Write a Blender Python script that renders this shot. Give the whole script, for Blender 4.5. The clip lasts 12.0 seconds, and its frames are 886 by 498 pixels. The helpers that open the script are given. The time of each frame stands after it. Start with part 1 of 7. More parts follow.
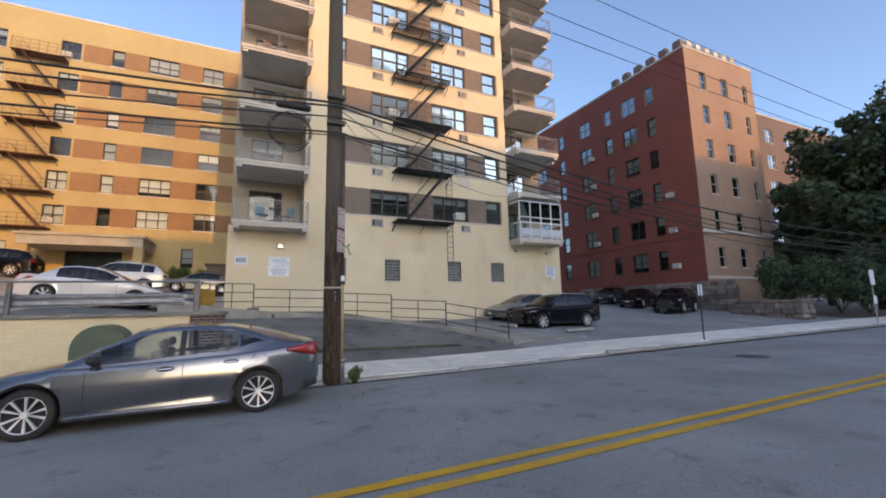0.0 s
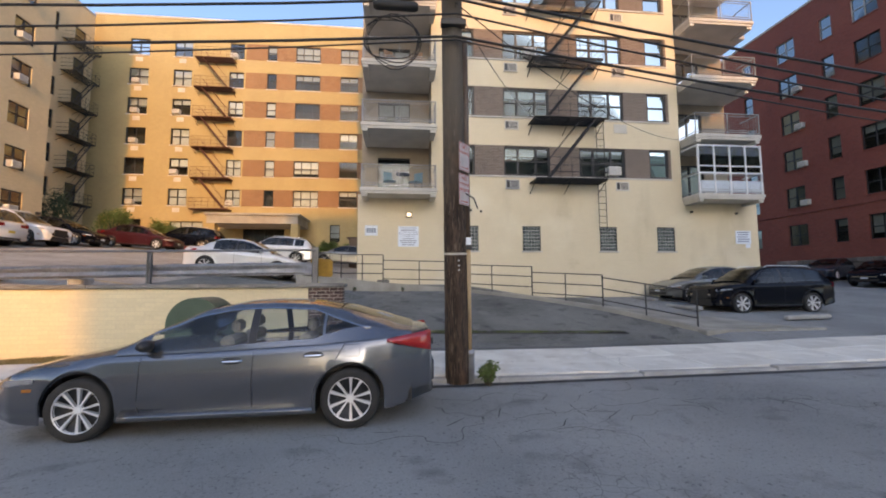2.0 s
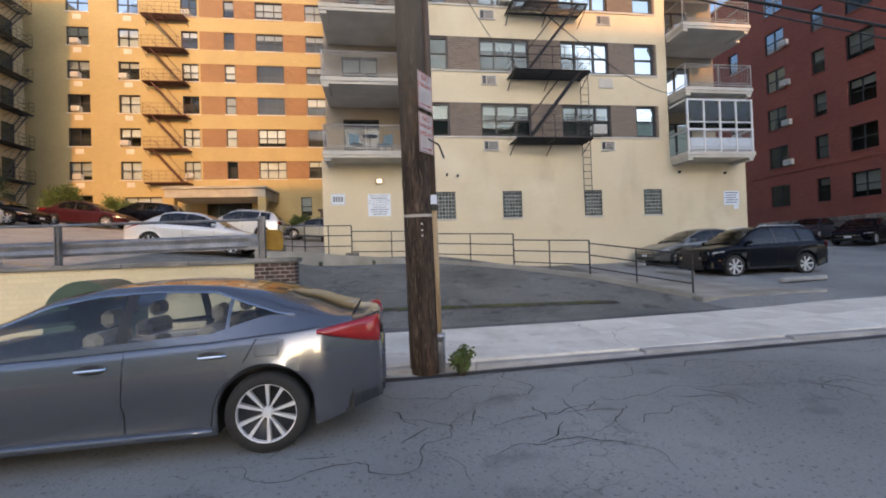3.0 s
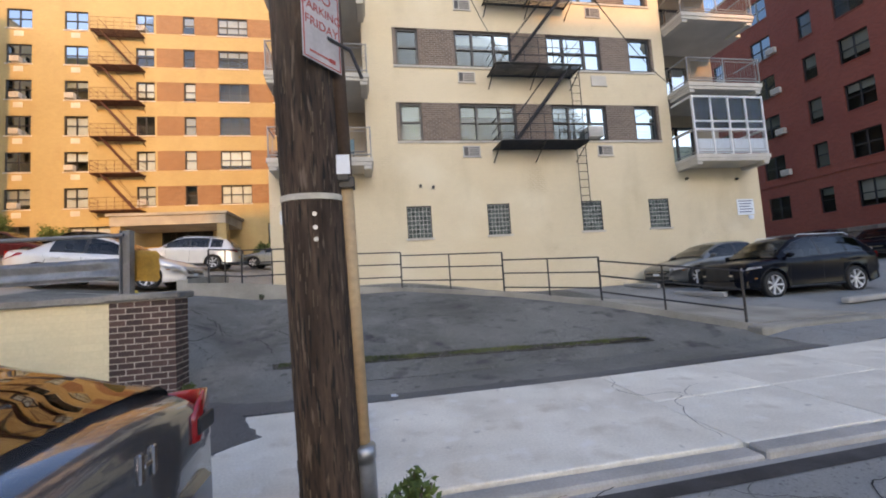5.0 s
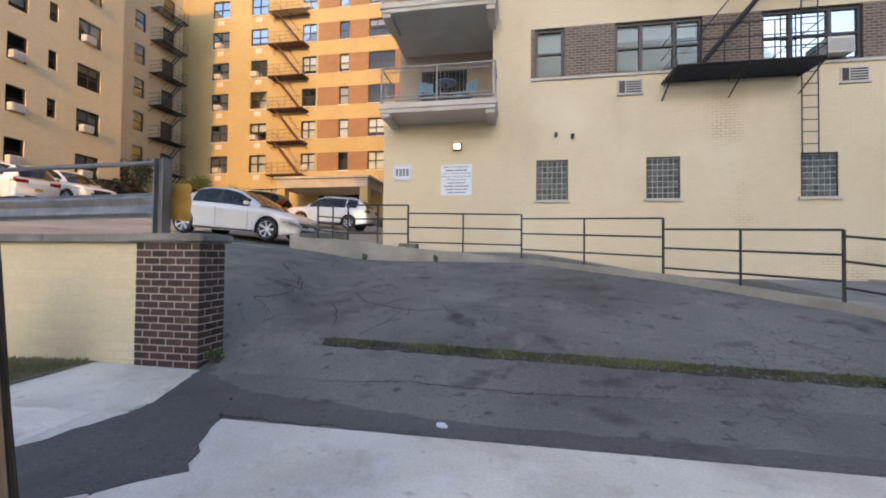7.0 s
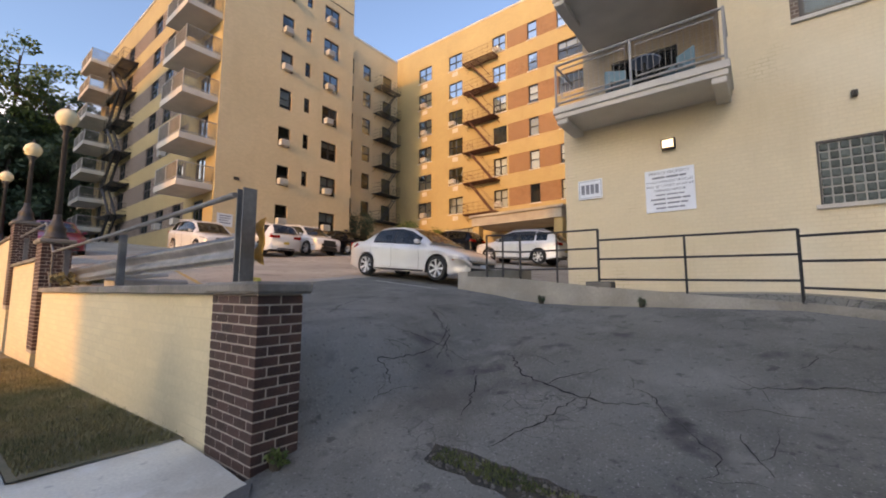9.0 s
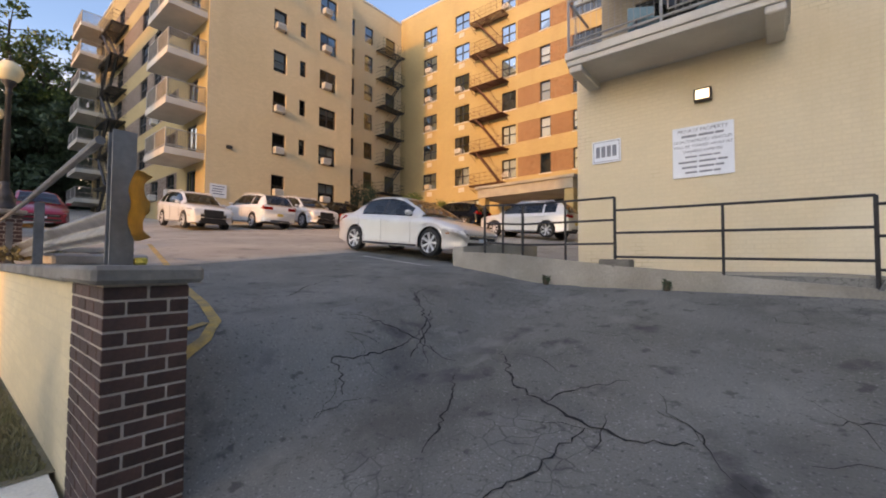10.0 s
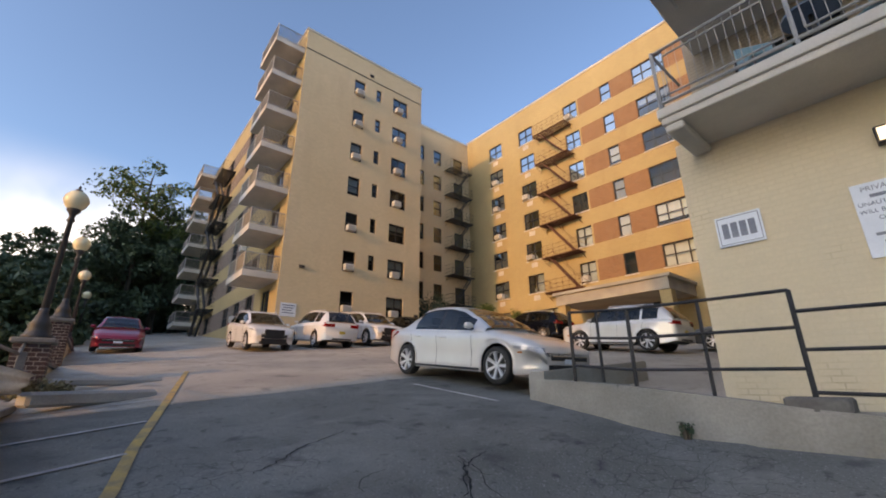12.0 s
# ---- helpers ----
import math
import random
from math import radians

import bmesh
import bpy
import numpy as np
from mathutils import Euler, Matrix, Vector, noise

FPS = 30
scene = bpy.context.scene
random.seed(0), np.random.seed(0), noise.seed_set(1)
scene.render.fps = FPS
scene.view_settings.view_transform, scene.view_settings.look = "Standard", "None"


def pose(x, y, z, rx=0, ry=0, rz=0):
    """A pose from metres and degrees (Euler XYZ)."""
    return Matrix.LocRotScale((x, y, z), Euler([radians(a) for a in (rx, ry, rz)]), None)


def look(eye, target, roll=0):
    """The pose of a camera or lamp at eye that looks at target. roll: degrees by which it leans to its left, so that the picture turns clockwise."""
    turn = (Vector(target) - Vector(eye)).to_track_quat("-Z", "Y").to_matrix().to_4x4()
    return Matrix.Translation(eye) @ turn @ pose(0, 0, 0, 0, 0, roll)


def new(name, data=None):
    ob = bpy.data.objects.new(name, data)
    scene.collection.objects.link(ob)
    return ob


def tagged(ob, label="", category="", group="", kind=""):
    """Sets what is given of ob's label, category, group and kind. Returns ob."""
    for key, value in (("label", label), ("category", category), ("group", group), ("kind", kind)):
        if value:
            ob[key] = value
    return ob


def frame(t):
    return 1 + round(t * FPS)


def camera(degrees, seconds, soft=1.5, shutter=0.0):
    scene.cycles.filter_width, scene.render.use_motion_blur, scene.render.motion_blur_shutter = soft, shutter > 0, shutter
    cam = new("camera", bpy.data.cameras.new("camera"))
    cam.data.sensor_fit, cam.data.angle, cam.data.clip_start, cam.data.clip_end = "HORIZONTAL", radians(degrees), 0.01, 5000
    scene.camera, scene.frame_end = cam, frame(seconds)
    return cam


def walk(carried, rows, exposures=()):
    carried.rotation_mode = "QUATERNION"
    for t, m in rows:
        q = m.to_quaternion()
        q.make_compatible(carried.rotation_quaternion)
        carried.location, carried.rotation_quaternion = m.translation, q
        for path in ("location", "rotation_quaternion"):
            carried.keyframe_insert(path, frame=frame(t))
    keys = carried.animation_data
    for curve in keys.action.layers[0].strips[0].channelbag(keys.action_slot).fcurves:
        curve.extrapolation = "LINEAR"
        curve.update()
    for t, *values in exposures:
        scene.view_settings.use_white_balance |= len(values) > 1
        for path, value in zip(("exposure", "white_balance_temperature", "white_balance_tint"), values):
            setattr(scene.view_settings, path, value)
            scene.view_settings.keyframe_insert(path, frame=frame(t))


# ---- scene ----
cam = camera(94.8, 12.0, soft=1.9)
PATH = [
    (0, (0.196, 0.226, 1.732), (1.029, 2.022, 2.012), -1.1),
    (0.5, (0.394, 0.86, 1.732), (1.267, 2.636, 2.022), -0.8),
    (1, (0.512, 1.624, 1.738), (1.07, 3.536, 1.926), -1.2),
    (1.5, (0.692, 2.276, 1.753), (1.016, 4.24, 1.942), -0.7),
    (2, (0.894, 2.918, 1.74), (1.098, 4.901, 1.902), -0.3),
    (2.5, (1.138, 3.497, 1.724), (1.357, 5.484, 1.795), -1.7),
    (3, (1.317, 4.183, 1.69), (1.605, 6.162, 1.714), -2.0),
    (5, (2.111, 6.871, 1.644), (2.47, 8.833, 1.795), -3.7),
    (5.5, (2.32, 7.434, 1.603), (2.518, 9.422, 1.7), -2.6),
    (6, (2.624, 8.027, 1.578), (2.696, 10.026, 1.62), -0.9),
    (6.5, (2.78, 8.538, 1.53), (2.69, 10.536, 1.56), 0.3),
    (7, (2.846, 9.112, 1.492), (2.506, 11.083, 1.534), 0.6),
    (7.5, (3.011, 9.706, 1.497), (2.282, 11.567, 1.551), 1.0),
    (9.5, (2.374, 11.963, 1.708), (1.122, 13.507, 1.929), 0.1),
    (10, (2.172, 12.522, 1.747), (0.904, 14.067, 1.822), 0.3),
    (10.5, (2.016, 13.005, 1.797), (0.612, 14.425, 1.909), 1.3),
    (11, (1.739, 13.392, 1.834), (0.213, 14.661, 2.081), 1.6),
    (11.5, (1.429, 13.825, 1.921), (-0.115, 15.009, 2.384), 0.6),
    (12, (1.03, 14.138, 2.016), (-0.43, 15.361, 2.626), -0.4),
]
EXPOSURE = 2.12
SHIFTS = [(0, -0.20, 11900, 19), (1.5, -0.08, 12500, 20), (2.5, 0.0, 12700, 20), (5.5, 0.14, 12700, 20), (7.5, 0.08, 12300, 20), (9.5, -0.14, 14200, 22), (10, -0.04, 14200, 22), (11, -0.02, 13900, 22), (12, -0.34, 12100, 18)]
walk(cam, [(t, look(eye, target, roll)) for t, eye, target, roll in PATH], [(t, EXPOSURE + e, k, g) for t, e, k, g in SHIFTS])

# ---- world, sun ----
SUN_TO = Vector((0.12, -1.0, 0.27)).normalized()
world = bpy.data.worlds.new("world")
scene.world = world
world.use_nodes = True
wn, wl = world.node_tree.nodes, world.node_tree.links
sky = wn.new("ShaderNodeTexSky")
sky.sky_type = "NISHITA"
sky.sun_disc = False
sky.sun_elevation = math.asin(SUN_TO.z)
sky.sun_rotation = math.atan2(SUN_TO.x, SUN_TO.y)
sky.altitude, sky.air_density, sky.dust_density, sky.ozone_density = 50, 0.9, 1.9, 7.0
wn["Background"].inputs["Strength"].default_value = 0.15
# a pale cloud bank low in the west
wco = wn.new("ShaderNodeTexCoord")
wsep = wn.new("ShaderNodeSeparateXYZ")
wnoise = wn.new("ShaderNodeTexNoise")
wnoise.inputs["Scale"].default_value, wnoise.inputs["Detail"].default_value = 2.2, 5.0
wl.new(wco.outputs["Generated"], wsep.inputs[0])
wl.new(wco.outputs["Generated"], wnoise.inputs["Vector"])


def wramp(sock, lo, hi):
    r = wn.new("ShaderNodeMapRange")
    r.interpolation_type = "SMOOTHSTEP"
    r.inputs[1].default_value, r.inputs[2].default_value = lo, hi
    wl.new(sock, r.inputs[0])
    return r.outputs[0]


def wtimes(a, b):
    mu = wn.new("ShaderNodeMath")
    mu.operation = "MULTIPLY"
    wl.new(a, mu.inputs[0])
    wl.new(b, mu.inputs[1])
    return mu.outputs[0]


cloud = wtimes(wtimes(wramp(wnoise.outputs["Fac"], 0.36, 0.62), wramp(wsep.outputs["Z"], 0.42, 0.12)), wramp(wsep.outputs["X"], -0.82, -0.97))
wmix = wn.new("ShaderNodeMixRGB")
wmix.inputs[2].default_value = (5.2, 5.6, 6.2, 1)
wl.new(cloud, wmix.inputs[0])
wl.new(sky.outputs["Color"], wmix.inputs[1])
wl.new(wmix.outputs[0], wn["Background"].inputs["Color"])
sun = new("sun", bpy.data.lights.new("sun", "SUN"))
sun.data.energy, sun.data.angle, sun.data.color = 0.58, radians(0.6), (1.0, 0.55, 0.12)
sun.matrix_world = look(SUN_TO * 60, (0, 0, 0))


# ---- materials ----
MATS = {}


def surf(name, a, b, scale=1.0, rough=0.8, bump=0.15, fine=40.0, metal=0.0, grain=0.25, coat=0.0, stretch=(1, 1, 1), spec=0.5):
    """Two-scale noise material: a and b are mixed by patches of the given scale, grain by the fine one."""
    m = bpy.data.materials.new(name)
    m.use_nodes = True
    n, l = m.node_tree.nodes, m.node_tree.links
    p = n["Principled BSDF"]
    tc = n.new("ShaderNodeTexCoord")
    mp = n.new("ShaderNodeMapping")
    mp.inputs["Scale"].default_value = stretch
    l.new(tc.outputs["Object"], mp.inputs["Vector"])
    n1, n2 = n.new("ShaderNodeTexNoise"), n.new("ShaderNodeTexNoise")
    n1.inputs["Scale"].default_value, n1.inputs["Detail"].default_value = scale, 5
    n2.inputs["Scale"].default_value, n2.inputs["Detail"].default_value = fine, 3
    for t in (n1, n2):
        l.new(mp.outputs["Vector"], t.inputs["Vector"])
    ramp = n.new("ShaderNodeMapRange")
    ramp.inputs[1].default_value, ramp.inputs[2].default_value = 0.35, 0.65
    l.new(n1.outputs["Fac"], ramp.inputs[0])
    mix = n.new("ShaderNodeMixRGB")
    mix.inputs[1].default_value, mix.inputs[2].default_value = (*a, 1), (*b, 1)
    l.new(ramp.outputs[0], mix.inputs[0])
    rng = n.new("ShaderNodeMapRange")
    rng.inputs[3].default_value, rng.inputs[4].default_value = 1 - grain, 1 + grain
    l.new(n2.outputs["Fac"], rng.inputs[0])
    mul = n.new("ShaderNodeVectorMath")
    mul.operation = "SCALE"
    l.new(mix.outputs[0], mul.inputs[0])
    l.new(rng.outputs[0], mul.inputs["Scale"])
    l.new(mul.outputs[0], p.inputs["Base Color"])
    p.inputs["Roughness"].default_value, p.inputs["Metallic"].default_value = rough, metal
    p.inputs["Coat Weight"].default_value = coat
    p.inputs["Coat Roughness"].default_value = 0.04
    p.inputs["Specular IOR Level"].default_value = spec
    if bump:
        bp = n.new("ShaderNodeBump")
        bp.inputs["Strength"].default_value, bp.inputs["Distance"].default_value = bump, 0.01
        l.new(n2.outputs["Fac"], bp.inputs["Height"])
        l.new(bp.outputs[0], p.inputs["Normal"])
    MATS[name] = m
    return m


def brickwork(name, a, b, mortar, axis, length=0.2, course=0.075, joint=0.008, bump=0.4, dirt=0.3, grain=0.25, worn=None):
    """Far brick wall: axis is the way the wall runs, 0 for x, 1 for y."""
    m = surf(name, a, b, 0.35, 0.85, 0.0, 25, grain=grain)
    n, l = m.node_tree.nodes, m.node_tree.links
    p = n["Principled BSDF"]
    base = p.inputs["Base Color"].links[0].from_socket
    sep, com = n.new("ShaderNodeSeparateXYZ"), n.new("ShaderNodeCombineXYZ")
    l.new(n["Texture Coordinate"].outputs["Object"], sep.inputs[0])
    l.new(sep.outputs[axis], com.inputs[0])
    l.new(sep.outputs[2], com.inputs[1])
    br = n.new("ShaderNodeTexBrick")
    br.inputs["Scale"].default_value = 1.0
    br.inputs["Brick Width"].default_value, br.inputs["Row Height"].default_value = length, course
    br.inputs["Mortar Size"].default_value = joint
    br.inputs["Color1"].default_value, br.inputs["Color2"].default_value = (1, 1, 1, 1), (1 - dirt, 1 - dirt, 1 - dirt, 1)
    br.inputs["Mortar"].default_value = (0, 0, 0, 1)
    l.new(com.outputs[0], br.inputs["Vector"])
    mulc = n.new("ShaderNodeMixRGB")
    mulc.blend_type, mulc.inputs[0].default_value = "MULTIPLY", 1.0
    l.new(base, mulc.inputs[1])
    l.new(br.outputs["Color"], mulc.inputs[2])
    mm = n.new("ShaderNodeMixRGB")
    mm.inputs[2].default_value = (*mortar, 1)
    if worn:
        # paint gone from the joints in patches
        t, r, wm = n.new("ShaderNodeTexNoise"), n.new("ShaderNodeMapRange"), n.new("ShaderNodeMixRGB")
        t.inputs["Scale"].default_value, t.inputs["Detail"].default_value = 0.55, 6
        r.inputs[1].default_value, r.inputs[2].default_value, r.inputs[4].default_value = 0.60, 0.70, 0.8
        wm.inputs[1].default_value, wm.inputs[2].default_value = (*mortar, 1), (*worn, 1)
        l.new(n["Texture Coordinate"].outputs["Object"], t.inputs["Vector"])
        l.new(t.outputs["Fac"], r.inputs[0])
        l.new(r.outputs[0], wm.inputs[0])
        l.new(wm.outputs[0], mm.inputs[2])
    l.new(br.outputs["Fac"], mm.inputs[0])
    l.new(mulc.outputs[0], mm.inputs[1])
    l.new(mm.outputs[0], p.inputs["Base Color"])
    bp = n.new("ShaderNodeBump")
    bp.invert = True
    bp.inputs["Strength"].default_value, bp.inputs["Distance"].default_value = bump, 0.006
    l.new(br.outputs["Fac"], bp.inputs["Height"])
    l.new(bp.outputs[0], p.inputs["Normal"])
    return m


def glass(name, tint=(0.9, 0.95, 1.0), ior=1.5, gloss=(1, 1, 1), rough=0.01):
    m = bpy.data.materials.new(name)
    m.use_nodes = True
    n, l = m.node_tree.nodes, m.node_tree.links
    n.remove(n["Principled BSDF"])
    tr, gl, fr, mx = n.new("ShaderNodeBsdfTransparent"), n.new("ShaderNodeBsdfGlossy"), n.new("ShaderNodeFresnel"), n.new("ShaderNodeMixShader")
    tr.inputs[0].default_value = (*tint, 1)
    gl.inputs[0].default_value, gl.inputs["Roughness"].default_value = (*gloss, 1), rough
    fr.inputs[0].default_value = ior
    l.new(fr.outputs[0], mx.inputs[0])
    l.new(tr.outputs[0], mx.inputs[1])
    l.new(gl.outputs[0], mx.inputs[2])
    l.new(mx.outputs[0], n["Material Output"].inputs[0])
    MATS[name] = m
    return m


def varied(m, low, high):
    """Each object of the material gets its own brightness."""
    n, l = m.node_tree.nodes, m.node_tree.links
    p = n["Principled BSDF"]
    src = p.inputs["Base Color"].links[0].from_socket
    oi, rg, mul = n.new("ShaderNodeObjectInfo"), n.new("ShaderNodeMapRange"), n.new("ShaderNodeVectorMath")
    rg.inputs[3].default_value, rg.inputs[4].default_value = low, high
    mul.operation = "SCALE"
    l.new(oi.outputs["Random"], rg.inputs[0])
    l.new(src, mul.inputs[0])
    l.new(rg.outputs[0], mul.inputs["Scale"])
    l.new(mul.outputs[0], p.inputs["Base Color"])
    return m


def asphalt(name, a, b, cracks, chips=0.55, pale=0.35, wet=0.5):
    """Worn asphalt: patches, pale stone chips, dark tar spots and, where the surface is tired, fine map cracks."""
    m = surf(name, a, b, 0.45, 0.85, 0.55, 70, grain=0.3)
    n, l = m.node_tree.nodes, m.node_tree.links
    p = n["Principled BSDF"]
    src = p.inputs["Base Color"].links[0].from_socket
    co = n["Texture Coordinate"].outputs["Object"]

    def mixin(fac, col, src):
        mx = n.new("ShaderNodeMixRGB")
        mx.inputs[2].default_value = (*col, 1)
        l.new(fac, mx.inputs[0])
        l.new(src, mx.inputs[1])
        return mx.outputs[0]

    def ramp(sock, lo, hi, top=1.0):
        r = n.new("ShaderNodeMapRange")
        r.inputs[1].default_value, r.inputs[2].default_value, r.inputs[4].default_value = lo, hi, top
        l.new(sock, r.inputs[0])
        return r.outputs[0]

    def noise_tex(scale, detail=3):
        t = n.new("ShaderNodeTexNoise")
        t.inputs["Scale"].default_value, t.inputs["Detail"].default_value = scale, detail
        l.new(co, t.inputs["Vector"])
        return t.outputs["Fac"]
    src = mixin(ramp(noise_tex(55, 2), 0.62, 0.70, chips), (0.34, 0.33, 0.32), src)
    src = mixin(ramp(noise_tex(30, 2), 0.60, 0.72, 0.55), (0.03, 0.03, 0.032), src)
    src = mixin(ramp(noise_tex(2.2, 6), 0.58, 0.72, wet), (0.045, 0.045, 0.048), src)
    src = mixin(ramp(noise_tex(1.1, 5), 0.60, 0.78, pale), (0.30, 0.295, 0.285), src)
    if cracks:
        vo = n.new("ShaderNodeTexVoronoi")
        vo.feature = "DISTANCE_TO_EDGE"
        vo.inputs["Scale"].default_value = 5.5
        wob = n.new("ShaderNodeVectorMath")
        wob.operation = "ADD"
        nz = n.new("ShaderNodeTexNoise")
        nz.inputs["Scale"].default_value = 4.0
        sc = n.new("ShaderNodeVectorMath")
        sc.operation = "SCALE"
        sc.inputs["Scale"].default_value = 0.16
        l.new(co, nz.inputs["Vector"])
        l.new(nz.outputs["Color"], sc.inputs[0])
        l.new(sc.outputs[0], wob.inputs[0])
        l.new(co, wob.inputs[1])
        l.new(wob.outputs[0], vo.inputs["Vector"])
        edge = ramp(vo.outputs["Distance"], 0.035, 0.01, 1.0)
        mask = ramp(noise_tex(0.55, 2), 0.54, 0.62, cracks)
        mu = n.new("ShaderNodeMath")
        mu.operation = "MULTIPLY"
        l.new(edge, mu.inputs[0])
        l.new(mask, mu.inputs[1])
        src = mixin(mu.outputs[0], (0.018, 0.018, 0.018), src)
    l.new(src, p.inputs["Base Color"])
    return m


def overlay(m, col, scale, lo, hi, top, detail=5, stretch=(1, 1, 1)):
    """Stains or flecks of one colour laid over a material."""
    n, l = m.node_tree.nodes, m.node_tree.links
    p = n["Principled BSDF"]
    src = p.inputs["Base Color"].links[0].from_socket
    mp, t, r, mx = n.new("ShaderNodeMapping"), n.new("ShaderNodeTexNoise"), n.new("ShaderNodeMapRange"), n.new("ShaderNodeMixRGB")
    mp.inputs["Scale"].default_value = stretch
    t.inputs["Scale"].default_value, t.inputs["Detail"].default_value = scale, detail
    r.inputs[1].default_value, r.inputs[2].default_value, r.inputs[4].default_value = lo, hi, top
    mx.inputs[2].default_value = (*col, 1)
    l.new(n["Texture Coordinate"].outputs["Object"], mp.inputs["Vector"])
    l.new(mp.outputs[0], t.inputs["Vector"])
    l.new(t.outputs["Fac"], r.inputs[0])
    l.new(r.outputs[0], mx.inputs[0])
    l.new(src, mx.inputs[1])
    l.new(mx.outputs[0], p.inputs["Base Color"])
    return m


ASPHALT = asphalt("asphalt", (0.205, 0.21, 0.205), (0.285, 0.29, 0.28), 0.35, 0.4, 0.3, 0.4)
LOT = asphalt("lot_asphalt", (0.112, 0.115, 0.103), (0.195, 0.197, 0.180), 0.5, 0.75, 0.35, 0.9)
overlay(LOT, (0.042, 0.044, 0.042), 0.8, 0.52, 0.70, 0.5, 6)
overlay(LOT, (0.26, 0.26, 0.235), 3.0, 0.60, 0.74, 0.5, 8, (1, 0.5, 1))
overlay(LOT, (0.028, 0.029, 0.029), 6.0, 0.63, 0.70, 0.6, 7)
# Paler, warmer lot asphalt: the sunlight on the yard put into its colour.
YARD = asphalt("sunlit_asphalt", (0.32, 0.29, 0.25), (0.45, 0.41, 0.35), 0.3, 0.3, 0.3, 0.5)
PATCH = asphalt("patch_asphalt", (0.075, 0.077, 0.078), (0.125, 0.126, 0.125), 0.0, 0.3, 0.2, 0.5)
CONCRETE = varied(surf("concrete", (0.63, 0.59, 0.515), (0.82, 0.785, 0.70), 1.1, 0.85, 0.3, 45, grain=0.2), 0.88, 1.06)
overlay(CONCRETE, (0.42, 0.35, 0.27), 2.6, 0.56, 0.72, 0.5, 7)
overlay(CONCRETE, (0.24, 0.22, 0.20), 7.0, 0.65, 0.73, 0.45, 6)
overlay(CONCRETE, (0.78, 0.77, 0.74), 4.0, 0.58, 0.72, 0.6, 6)
KERB = surf("kerb_concrete", (0.30, 0.29, 0.27), (0.44, 0.42, 0.39), 1.5, 0.85, 0.3, 50)
SOIL = surf("soil", (0.10, 0.08, 0.05), (0.16, 0.13, 0.07), 1.0, 0.95, 0.6, 30)
YELLOW = surf("yellow_paint", (0.74, 0.36, 0.02), (0.60, 0.30, 0.04), 3.0, 0.7, 0.3, 60, grain=0.3)
FADED = surf("faded_yellow_paint", (0.62, 0.38, 0.11), (0.32, 0.24, 0.13), 5.0, 0.8, 0.3, 40, grain=0.35)
WHITELINE = surf("white_paint_line", (0.55, 0.53, 0.50), (0.32, 0.31, 0.30), 4.0, 0.75, 0.3, 60, grain=0.3)
CREAM_T = brickwork("cream_painted_brick", (0.67, 0.555, 0.385), (0.72, 0.605, 0.435), (0.665, 0.55, 0.38), 0, 0.21, 0.075, 0.008, 0.14, 0.03, 0.09, (0.36, 0.27, 0.17))
CREAM_S = brickwork("cream_painted_brick_side", (0.67, 0.555, 0.385), (0.72, 0.605, 0.435), (0.665, 0.55, 0.38), 1, 0.21, 0.075, 0.008, 0.14, 0.03, 0.09, (0.36, 0.27, 0.17))
for cream in (CREAM_T, CREAM_S):
    overlay(cream, (0.50, 0.40, 0.26), 0.9, 0.55, 0.75, 0.45, 6, (1, 1, 0.35))
    overlay(cream, (0.80, 0.72, 0.56), 0.5, 0.55, 0.75, 0.4, 4)
# One buff brick: sunlit fronts coloured darker, sides paler, to even out the sun.
CREAM_B = brickwork("buff_brick_sunlit_tone", (0.425, 0.320, 0.160), (0.48, 0.365, 0.185), (0.40, 0.305, 0.165), 0, 0.21, 0.075, 0.008, 0.2, 0.1, 0.12)
CREAM_L = brickwork("buff_brick_side_tone", (0.66, 0.52, 0.33), (0.72, 0.57, 0.37), (0.60, 0.48, 0.31), 1, 0.21, 0.075, 0.008, 0.2, 0.1, 0.12)
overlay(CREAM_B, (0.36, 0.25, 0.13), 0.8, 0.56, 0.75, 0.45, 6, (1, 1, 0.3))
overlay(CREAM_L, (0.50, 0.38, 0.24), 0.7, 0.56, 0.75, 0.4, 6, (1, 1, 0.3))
# Recess walls coloured darker than the cream brick for the shade inside them.
RECESS = brickwork("shaded_recess_brick", (0.34, 0.28, 0.215), (0.40, 0.33, 0.25), (0.32, 0.26, 0.20), 0, 0.21, 0.075, 0.008, 0.2, 0.08, 0.12)
RECESS_S = brickwork("shaded_recess_brick_side", (0.34, 0.28, 0.215), (0.40, 0.33, 0.25), (0.32, 0.26, 0.20), 1, 0.21, 0.075, 0.008, 0.2, 0.08, 0.12)
BROWN_T = brickwork("brown_brick", (0.15, 0.105, 0.085), (0.20, 0.14, 0.11), (0.30, 0.25, 0.21), 0, 0.21, 0.075, 0.010, 0.5, 0.35)
BROWN_B = brickwork("orange_brown_brick", (0.27, 0.135, 0.070), (0.33, 0.165, 0.085), (0.34, 0.22, 0.14), 0, 0.21, 0.075, 0.008, 0.4, 0.3)
RED_W = brickwork("red_brick_side", (0.27, 0.055, 0.04), (0.33, 0.075, 0.05), (0.26, 0.09, 0.07), 1, 0.21, 0.075, 0.008, 0.4, 0.25)
RED_S = brickwork("tan_brick", (0.34, 0.21, 0.15), (0.40, 0.25, 0.18), (0.36, 0.25, 0.19), 0, 0.21, 0.075, 0.008, 0.4, 0.25)
DARKB = brickwork("dark_brick", (0.16, 0.10, 0.08), (0.2, 0.12, 0.1), (0.25, 0.2, 0.18), 0, 0.21, 0.075, 0.008, 0.4, 0.25)
